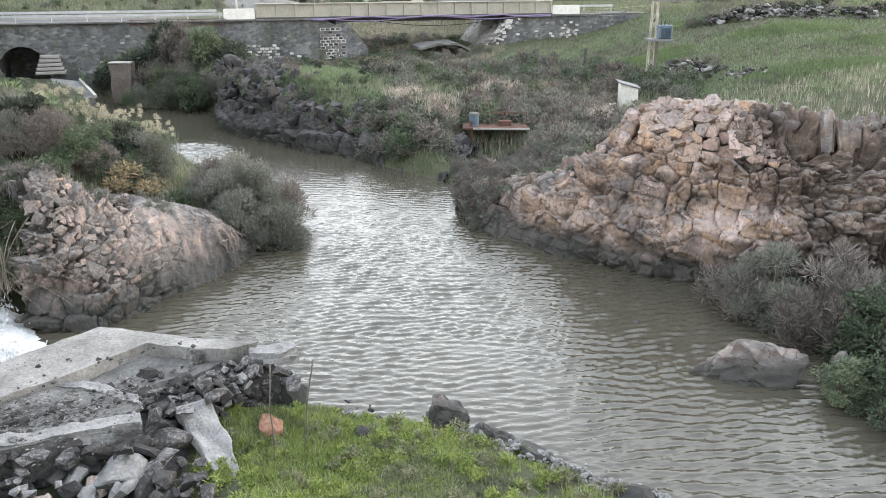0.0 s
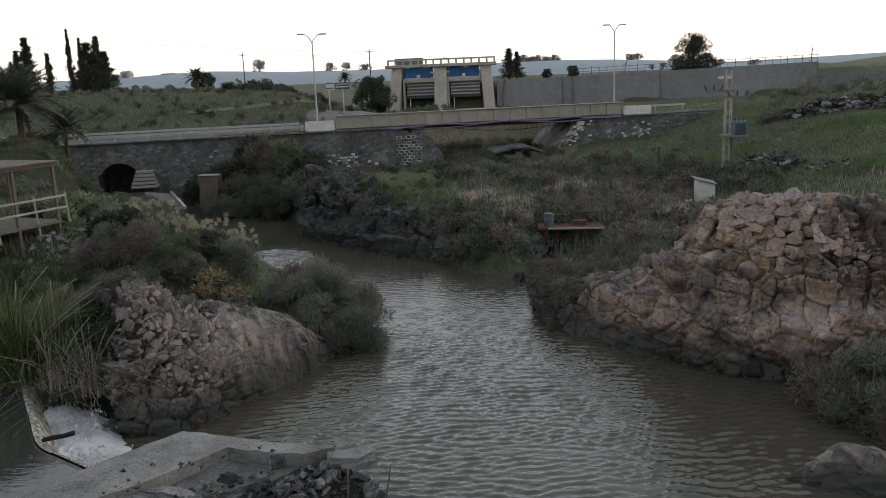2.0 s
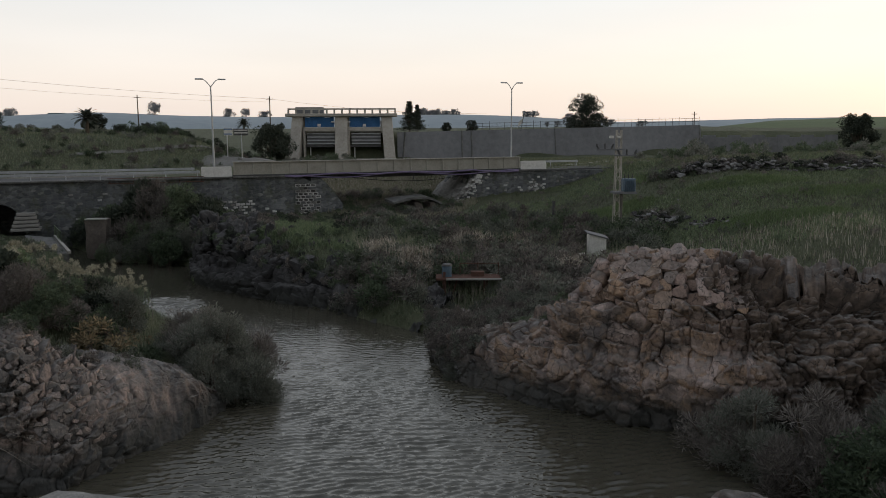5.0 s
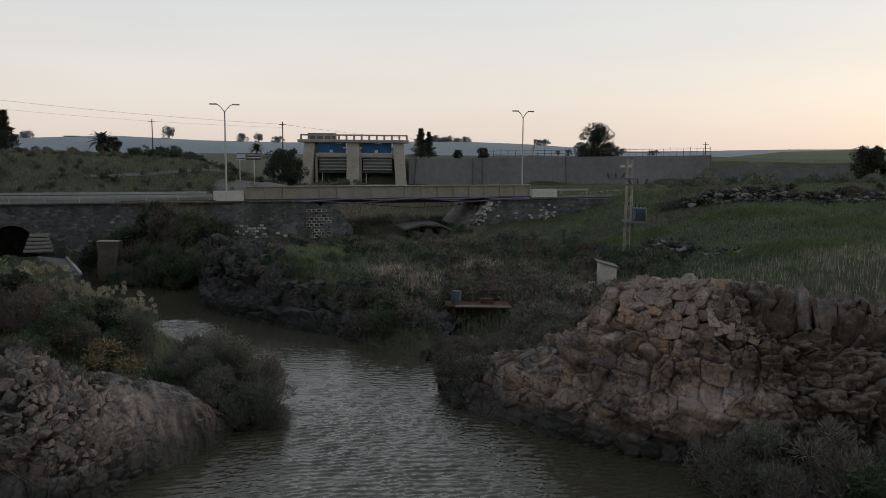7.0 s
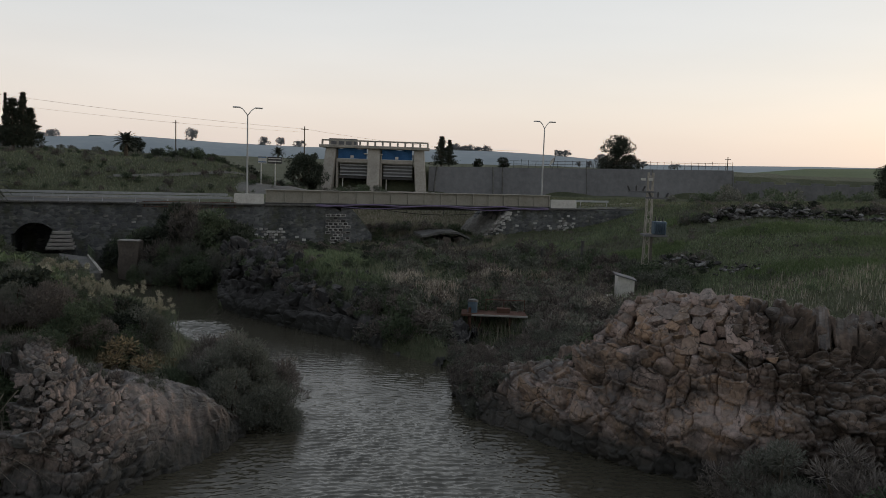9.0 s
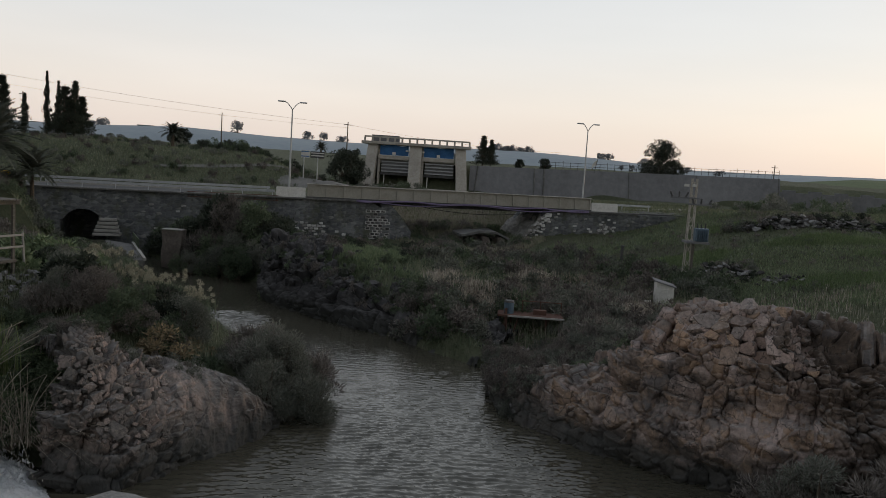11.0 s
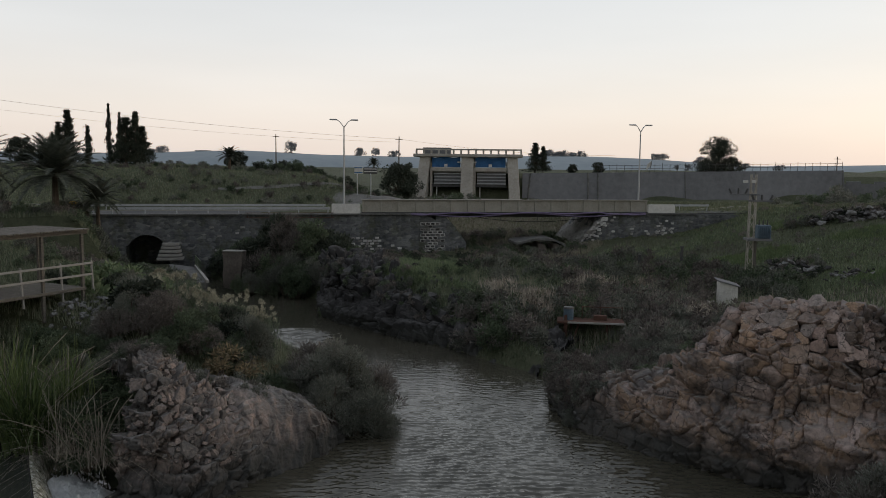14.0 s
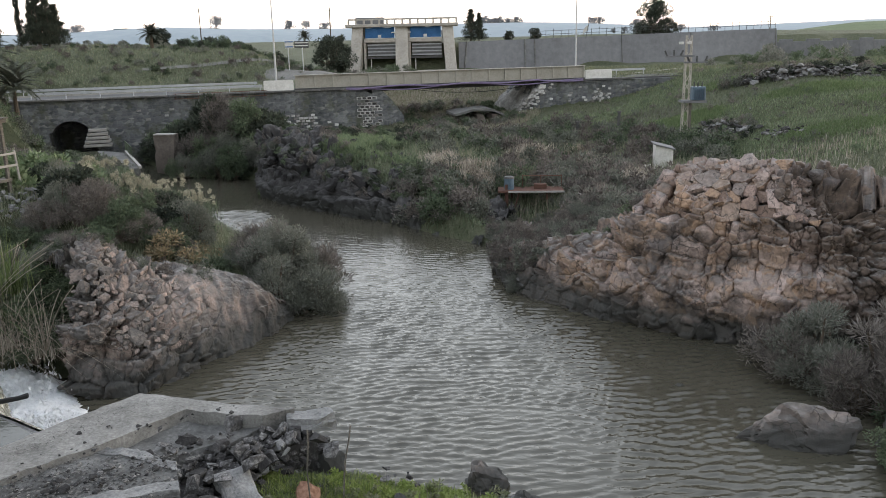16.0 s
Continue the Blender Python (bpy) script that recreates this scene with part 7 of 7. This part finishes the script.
thicket("scrub", "grey-green bushes on the bank beyond the road", ["sage", "green", "sage", "brown"], 420, (-40.0, 106.0, 34.0, 17.0), 0.35, 1.1, 17, lambda x, y: along(x, y)[1] > 9, 14, 44)
thicket("scrub", "dark bushes in a row on the bank beyond the road", ["dark_leaf", "green"], 46, (-27.0, 110.0, 9.0, 3.0), 0.8, 1.9, 49, lambda x, y: along(x, y)[1] > 9)
thicket("scrub", "dark bushes near the gate house", ["green", "sage"], 40, (-14.0, 108.0, 12.0, 8.0), 0.7, 1.6, 18, lambda x, y: along(x, y)[1] > 9)
thicket("scrub", "grey-green bushes beyond the field", ["green", "sage"], 60, (58.0, 112.0, 26.0, 20.0), 1.0, 3.2, 19)
scatter(brown[:2] + sage[:1], 12, (4.0, 35.6, 1.8, 2.0), 0.7, 1.2, 20, None, None, "far bank scrub")
scatter(sage[:2] + brown[:1], 5, (2.3, 32.6, 0.7, 1.2), 0.8, 1.3, 21, None, None, "far bank scrub")


thicket("scrub", "scrub and weeds grown over the breach", ["green", "brown", "sage"], 130, (0.5, 82.0, 7.5, 7.0), 0.5, 1.3, 27, lambda x, y: -7 < along(x, y)[0] < 7 and along(x, y)[1] > -4)
thicket("scrub", "weeds and bushes on the mound by the palms", ["green", "sage", "brown"], 150, (-29.0, 51.0, 7.0, 11.0), 0.5, 1.4, 28, lambda x, y: along(x, y)[1] < -2)
thicket("scrub", "trailing growth along the old wall's foot", ["green", "dark_leaf", "sage"], 90, (-18.0, 71.5, 16.0, 7.0), 0.8, 1.9, 29, lambda x, y: -2.4 < along(x, y)[1] < -0.5 and along(x, y)[0] < -18.5)
for x, y, z, k in ((-12.8, 22.9, 0.9, 0), (-13.2, 24.2, 1.6, 1), (-12.5, 24.6, 1.5, 2), (-13.6, 25.7, 2.1, 0), (-14.2, 24.0, 1.5, 1), (-13.4, 23.4, 1.2, 2), (-12.0, 23.2, 0.8, 1)):
    put(green[k], x, y, 1.35 + 0.1 * k, x * 2, z, 1.1, "left bank thicket")


# trees
def tree(seed, mat, h, w, label, shape="ball", base=0.12, lobes=46, per=170, ln=0.32, wd=0.14, trunk=0.22, category="tree", name="tree"):
    return park(shrub(seed, mat, h, w, lobes, per, ln, wd, 0.1, base, label, category, name, trunk, shape))


euc = tree(101, "dark_leaf", 6.6, 6.2, "dark spreading tree on the skyline", "ball", 0.02, 64)
put(euc, 33.0, 140.5, 1.0, 0.3)
put(euc, 36.2, 142, 0.5, 2.0)
rnd = tree(102, "dark_leaf", 5.8, 5.2, "round dense dark tree beside the gate house", "ball", 0.02, 60, 170)
put(rnd, -16.8, 118, 1.0, 0)
cyp = park(shrub(103, "dark_leaf", 6.8, 2.5, 60, 80, 0.36, 0.05, 2.2, 0.05, "slender dark cypress on the skyline", "tree", "tree", 0.10, "spire"))
for x, y, s, sx in ((-57.9, 112, 1.30, 0.55), (-56.8, 113, 1.12, 0.7), (-55.4, 112, 1.02, 2.3), (-54.2, 112.5, 1.15, 1.5), (-53.4, 113, 0.85, 2.0), (-61.0, 112, 0.85, 1.1), (-64.6, 113, 1.2, 1.5), (-66.0, 113, 0.95, 1.5), (-47.3, 70, 0.8, 1.4), (3.0, 136, 0.74, 2.3), (4.3, 136.5, 0.66, 2.0)):
    put(cyp, x, y, s, x, None, sx, "cypresses")
# skyline trees, paled by the haze in their leaf colour
far_a = tree(104, "hazed_leaf", 9.0, 8.0, "grey tree with painted-in haze on the distant rise", "ball", 0.15, 26, 90, 0.6, 0.3)
far_b = tree(105, "hazed_leaf", 8.0, 9.5, "spreading grey tree with painted-in haze on the distant rise", "ball", 0.3, 24, 90, 0.6, 0.3)
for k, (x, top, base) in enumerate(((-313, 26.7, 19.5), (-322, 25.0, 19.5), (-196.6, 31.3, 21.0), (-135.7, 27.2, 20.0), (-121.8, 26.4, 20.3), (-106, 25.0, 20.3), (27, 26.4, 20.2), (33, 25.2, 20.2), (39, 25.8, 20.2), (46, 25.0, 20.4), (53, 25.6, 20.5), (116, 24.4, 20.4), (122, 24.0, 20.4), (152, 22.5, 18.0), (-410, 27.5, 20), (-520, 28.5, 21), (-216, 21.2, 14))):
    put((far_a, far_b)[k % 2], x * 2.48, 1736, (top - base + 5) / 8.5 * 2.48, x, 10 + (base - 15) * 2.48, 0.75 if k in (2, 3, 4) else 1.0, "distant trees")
house = thing("far_house", "low flat-roofed house on the distant ridge", "house", pose(-276 * 2.48, 1728, 35.5) @ Matrix.Scale(2.0, 4))
# wall takes the hills' colour, painted haze included
boxed("wall", (-7, 0, -1, 7, 9, 3.4), M["hazed_hill"], house, "", 0.05)
boxed("roof", (-7.4, -0.4, 3.4, 7.4, 9.4, 3.8), M["dam"], house, "", 0.05)
for x in (-5, -1.2, 2.6):
    boxed("window", (x, -0.08, 0.8, x + 1.6, -0.005, 2.2), M["dark_steel"], house, "", 0.0)
for x, y, s in ((9.3, 139, 0.30), (13.6, 139, 0.36), (-44.5, 128, 0.5), (-46, 129, 0.42), (-34.5, 118, 0.32), (88, 150, 1.2), (-75, 118, 0.8)):
    put(rnd, x, y, s, x, None, 1.0, "skyline trees")
# more far trees with the same haze-paled leaves
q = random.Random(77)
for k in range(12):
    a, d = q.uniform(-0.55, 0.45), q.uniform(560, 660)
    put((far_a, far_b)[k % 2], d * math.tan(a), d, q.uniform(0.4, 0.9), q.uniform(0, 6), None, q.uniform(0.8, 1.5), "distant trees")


def palm(trunk_h, fronds, ln, seed, label):
    """A date palm: ringed trunk and arching feathered fronds, each frond a part."""
    q = random.Random(seed)
    ob = thing("palm_tree", label, "palm tree")
    bm = bmesh.new()
    n = 12
    for k in range(n):
        z0, z1 = trunk_h * k / n - 0.2, trunk_h * (k + 1) / n - 0.2
        tube(bm, (0, 0, z0), (0, 0, z1), 0.30 - 0.008 * k, 0.26 - 0.008 * k, 9)
    part("trunk", bm, M["bark"], ob)
    v, f = [], []
    seg = 14
    pts = [Vector((ln * (0.98 * t - 0.10 * t * t), 0, ln * (0.26 * t - 0.48 * t * t))) for t in (i / seg for i in range(seg + 1))]
    for i in range(seg):
        a, b = pts[i], pts[i + 1]
        for s in (-1, 1):
            for j in range(4):
                p = a.lerp(b, j / 4)
                t = (i + j / 4) / seg
                if t < 0.1:
                    continue
                l = ln * 0.24 * math.sin(math.pi * min(1, 0.25 + t * 0.72)) * q.uniform(0.85, 1.1)
                tip = p + Vector((l * 0.62, s * l * 0.72, l * (0.22 - 0.5 * t) + q.uniform(-0.06, 0.06)))
                o = len(v)
                d = (b - a).normalized() * 0.085
                v += [tuple(p - d * 0.6), tuple(p + d * 0.6), tuple(tip)]
                f.append((o, o + 1, o + 2))
        o = len(v)
        w_ = 0.035 * (1 - i / seg) + 0.008
        v += [(a.x, -w_, a.z), (a.x, w_, a.z), (b.x, w_, b.z), (b.x, -w_, b.z)]
        f.append((o, o + 1, o + 2, o + 3))
    data = bpy.data.meshes.new("frond")
    data.from_pydata(v, [], f)
    data.materials.append(M["palm"])
    for k in range(fronds):
        fr = new("frond", data)
        fr.parent = ob
        fr.matrix_basis = pose(0, 0, trunk_h - 0.2, 0, 24 - 100 * (1 - (k + 0.5) / fronds) ** 0.9, k * 137.5) @ Matrix.Diagonal((1, 1, 1, 1))
    return park(ob)


pa = palm(3.5, 56, 3.9, 1, "broad feathery date palm with a dark ringed trunk")
put(pa, -32.5, 55, 1.0, 0.4, 5.9, 1.0, "date palms")
put(pa, -41.4, 59, 1.05, 2.0, 6.2, 1.0, "date palms")
put(pa, -31.0, 58.0, 0.6, 3.0, 5.3, 1.0, "date palms")
pb = palm(2.2, 34, 2.0, 2, "small date palm on the far bank")
put(pb, -39.6, 110, 1.0, 1.0, None, 1.0, "date palms")
put(pb, -19.6, 111, 0.62, 2.0, 9.2, 1.0, "date palms")


# reeds and grasses
def blades(r, pos, ln, wd, lean, seg=3, droop=0.25):
    """Ribbons that rise from pos and bend over."""
    n = len(pos)
    a = r.uniform(0, 6.283, n)
    out = np.stack([np.cos(a), np.sin(a), np.zeros(n)], 1)
    sd = np.stack([-np.sin(a), np.cos(a), np.zeros(n)], 1)
    le = lean * r.random(n)[:, None]
    L = ln * (0.55 + 0.75 * r.random(n))[:, None]
    W = wd * (0.7 + 0.6 * r.random(n))[:, None]
    up = np.array([0, 0, 1.0])
    rows = []
    for k in range(seg + 1):
        t = k / seg
        p = pos + up * L * (t - droop * le * t * t) + out * L * le * (0.35 * t + 0.65 * t * t)
        w = W * (1 - t) ** 0.7 if k < seg else W * 0.0
        rows.append((p - sd * w / 2, p + sd * w / 2) if k < seg else (p,))
    v = np.concatenate([np.stack(x, 1) for x in rows], 1)
    m = v.shape[1]
    v = v.reshape(-1, 3)
    i = np.arange(n) * m
    f = []
    for k in range(seg - 1):
        f.append(np.stack([i + 2 * k, i + 2 * k + 1, i + 2 * k + 3, i + 2 * k + 2], 1))
    tip = np.stack([i + 2 * seg - 2, i + 2 * seg - 1, i + 2 * seg], 1)
    return v, f + [tip]


def grass(name, spot, n, ln, wd, lean, mat, label, seed, seg=2, tuft=1, spread=0.12, category="grass"):
    r = np.random.default_rng(seed)
    x, y = spot(r, n)
    keep = river_side(x, y) > 0.05
    x, y = x[keep], y[keep]
    x, y = np.repeat(x, tuft), np.repeat(y, tuft)
    x, y = x + r.normal(size=len(x)) * spread, y + r.normal(size=len(y)) * spread
    pos = np.stack([x, y, land(x, y) - 0.03], 1)
    v, f = blades(r, pos, ln, wd, lean, seg)
    return tagged(arrays(name, v, f, M[mat]), label, category, "", "stuff")


def disc(cx, cy, rx, ry):
    def f(r, n):
        a, q = r.uniform(0, 6.283, n), np.sqrt(r.random(n))
        return cx + rx * q * np.cos(a), cy + ry * q * np.sin(a)
    return f


def bank_near(r, n):
    x, y = r.uniform(-4.6, 5.0, n), r.uniform(9.5, 17.4, n)
    return x, y


def patchy(spot, scale, seed, lo):
    def f(r, n):
        x, y = spot(r, n)
        k = wave(x, y, scale, seed, 3) > lo
        return x[k], y[k]
    return f


grass("lawn_grass", patchy(bank_near, 2.2, 3, -0.35), 26000, 0.11, 0.026, 1.5, "lawn", "bright yellow-green weeds carpeting the near bank", 1, 2, 4, 0.05)
grass("lawn_weeds", patchy(bank_near, 1.4, 8, 0.05), 16000, 0.17, 0.022, 1.2, "olive", "olive weeds in the near grass", 11, 2, 4, 0.05)
grass("lawn_grass", patchy(bank_near, 1.1, 5, 0.25), 7000, 0.24, 0.02, 0.9, "lawn", "taller tufts in the near grass", 12, 3, 3, 0.04)
grass("weeds", disc(-2.8, 15.2, 1.4, 1.6), 1100, 0.2, 0.016, 1.0, "lawn", "taller green weeds beside the rubble", 2, 3, 4, 0.07, "weeds")
grass("dry_tufts", patchy(bank_near, 1.6, 21, 0.2), 2600, 0.12, 0.02, 1.4, "brown", "brown withered weeds in the near grass", 45, 2, 4, 0.06)
grass("dry_tufts", bank_near, 500, 0.3, 0.012, 1.1, "straw", "dry straws among the near grass", 3, 3, 3, 0.1)
grass("field_grass", patchy(disc(34, 66, 28, 26), 9, 6, 0.05), 34000, 0.28, 0.05, 1.1, "meadow", "rough green field grass in patches", 4, 2, 4, 0.25)
grass("dry_weeds", patchy(disc(34, 66, 28, 26), 6, 31, 0.1), 16000, 0.3, 0.035, 1.1, "brown", "brown withered weeds in patches over the field", 20, 2, 4, 0.3)
grass("field_grass", disc(34, 66, 28, 26), 22000, 0.3, 0.035, 1.1, "olive", "olive-brown field weeds", 18, 2, 4, 0.25)
for k, (x, y, rx, ry) in enumerate(((25.1, 76.2, 3.0, 2.2), (19.6, 67.5, 2.6, 1.8), (16.8, 68.0, 1.8, 1.4), (30.0, 67.0, 5.0, 1.6), (36.0, 62.0, 6.0, 1.8), (27.0, 55.0, 5.0, 1.6))):
    grass("lush_grass", disc(x, y, rx, ry), 1700, 0.3, 0.05, 1.0, "lush", "patch of lush bright grass in the field", 60 + k, 2, 4, 0.22)
thicket("scrub", "brown weeds along the field walls", ["brown", "dark_leaf", "sage"], 70, (20.0, 61.0, 2.4, 3.4), 0.3, 0.69, 46)
thicket("scrub", "dark brambles along the far field wall", ["dark_leaf", "brown", "sage"], 110, (36.0, 74.0, 12.0, 1.8), 0.5, 1.3, 47)
grass("bank_grass", patchy(disc(-5, 55, 9, 5), 4, 9, -0.1), 9000, 0.4, 0.05, 1.0, "meadow", "bright grass on top of the dark rocks", 44, 2, 4, 0.2)
grass("scrub_grass", disc(4, 57, 16, 17), 22000, 0.35, 0.04, 1.0, "field", "rough grass among the far bank scrub", 5, 2, 4, 0.25)
grass("straw_grass", disc(8, 52, 10, 12), 900, 0.9, 0.025, 0.5, "straw", "tall dry reeds and straw behind the outcrop", 6, 3, 5, 0.2)
grass("tall_grass", disc(7, 53, 10, 11), 2600, 0.9, 0.03, 0.6, "field", "tall yellowish-green grass behind the pump platform", 19, 3, 5, 0.25)
grass("straw_grass", disc(24, 45, 14, 8), 700, 0.6, 0.03, 0.5, "straw", "tall dry straw behind the outcrop", 7, 3, 5, 0.2)
grass("bank_grass", disc(-40, 105, 34, 24), 36000, 0.34, 0.05, 1.1, "field", "rough green grass on the bank beyond the road", 8, 2, 3, 0.4)
grass("bank_grass", disc(-18, 34, 9, 12), 12000, 0.45, 0.03, 0.8, "field", "rough grass under the bushes", 9, 2, 4, 0.15)
grass("mound_grass", disc(-29, 50, 8, 12), 9000, 0.4, 0.035, 0.8, "field", "rough grass on the mound by the palms", 13, 2, 4, 0.2)
grass("breach_grass", disc(0.5, 83, 8, 9), 5000, 0.5, 0.05, 0.8, "straw", "dry grass in the breach", 14, 2, 3, 0.25)
grass("breach_grass", disc(0.5, 83, 8, 9), 8000, 0.45, 0.05, 0.8, "field", "green grass in the breach", 15, 2, 3, 0.25)
grass("breach_grass", disc(-2, 97, 13, 10), 12000, 0.4, 0.05, 0.9, "straw", "dry grass beyond the breach", 16, 2, 3, 0.3)
grass("breach_grass", disc(-2, 97, 13, 10), 9000, 0.4, 0.05, 0.9, "olive", "weeds beyond the breach", 17, 2, 3, 0.3)
grass("road_grass", disc(40, 100, 36, 20), 20000, 0.36, 0.05, 1.1, "olive", "rough grass beyond the road", 10, 2, 3, 0.4)


def reed_clump(seed, n, h, plumes, label, mat="green"):
    """Reeds: stems with long leaves, and pale plumes at their tips."""
    r = np.random.default_rng(seed)
    ob = thing("reed_clump", label, "reeds")
    pos = np.stack([r.normal(size=n) * 0.5, r.normal(size=n) * 0.5, np.zeros(n) - 0.1], 1)
    v, f = blades(r, pos, h, 0.022, 0.3, 4, 0.1)
    tagged(arrays("stalk_tuft", v, f, M["straw" if mat == "straw" else "brown"], ob), kind="stuff")
    m = n * 7
    k = r.integers(0, n, m)
    lp = pos[k] + np.stack([r.normal(size=m) * 0.12, r.normal(size=m) * 0.12, h * (0.2 + 0.6 * r.random(m))], 1)
    v, f = blades(r, lp, h * 0.28, 0.03, 1.2, 3, 0.5)
    tagged(arrays("leaf_tuft", v, f, M[mat], ob), kind="stuff")
    if plumes:
        v, f = [], []
        for j in range(plumes):
            c = np.array([r.normal() * 0.55, r.normal() * 0.55, h * r.uniform(0.85, 1.1)])
            lv, lf = leaf_cloud(r, [(tuple(c + [0, 0, 0.05 * i]), 0.05 + 0.016 * (2 - abs(i - 1))) for i in range(4)], 18, 0.13, 0.035, 0.9)
            f += (lf + len(v)).tolist()
            v += lv.tolist()
        tagged(arrays("plume_tuft", v, f, M["plume"], ob), kind="stuff")
    return park(ob)


rc = [reed_clump(200 + i, 90, 2.3, 7, "tall reeds with pale feathery plumes") for i in range(3)]
scatter(rc, 16, (-13.2, 36.5, 2.6, 2.6), 0.55, 0.8, 31, lambda x, y: x < -10.9 and bend_open(x, y, 1.9), None, "plumed reeds")
scatter(rc, 15, (-16.5, 36.0, 3.2, 2.8), 0.6, 0.9, 32, None, None, "plumed reeds")
rd = [reed_clump(210 + i, 90, 1.7, 0, "dry brownish reeds on the bank", "straw") for i in range(2)]
scatter(rd, 12, (6.0, 49.0, 7.0, 6.5), 0.7, 1.1, 33, open_view, None, "dry reeds")


def fountain(x, y, z, n, ln, seed, label, mat, lean, wd=0.03, name="grass_clump"):
    r = np.random.default_rng(seed)
    ob = thing(name, label, "grass clump", pose(x, y, z))
    pos = np.stack([r.normal(size=n) * 0.32, r.normal(size=n) * 0.32, np.zeros(n)], 1)
    v, f = blades(r, pos, ln, wd, lean, 7, 0.55)
    tagged(arrays("blade_tuft", v, f, M[mat], ob), kind="stuff")
    for k in range(9):
        a, lo_, h = r.uniform(0, 6.283), r.uniform(0.15, 0.8) * min(lean, 1.2), ln * r.uniform(0.75, 1.15)
        bent("dry_stem", [(math.cos(a) * h * lo_ * (0.4 * t + 0.6 * t * t), math.sin(a) * h * lo_ * (0.4 * t + 0.6 * t * t), h * (t - 0.3 * lo_ * t * t)) for t in (i / 6 for i in range(7))], 0.011, M["straw"], ob, 4)
    return ob


fountain(-14.6, 22.8, 1.35, 300, 3.0, 1, "great fountain-shaped clump of green giant grass", "giant", 1.3, 0.055)
fountain(-15.8, 23.6, 1.4, 220, 3.3, 2, "great fountain-shaped clump of green giant grass", "giant", 1.0, 0.06)
fountain(-13.4, 22.6, 1.3, 130, 2.2, 3, "bent straw-coloured clump hanging over the weir", "straw", 1.9, 0.022)
fountain(-12.2, 22.4, 1.1, 110, 2.2, 4, "bent straw-coloured clump hanging over the bank", "straw", 2.1, 0.02)
fountain(-14.2, 24.4, 2.0, 240, 2.2, 5, "green grass clump above the weir", "giant", 1.0, 0.035)
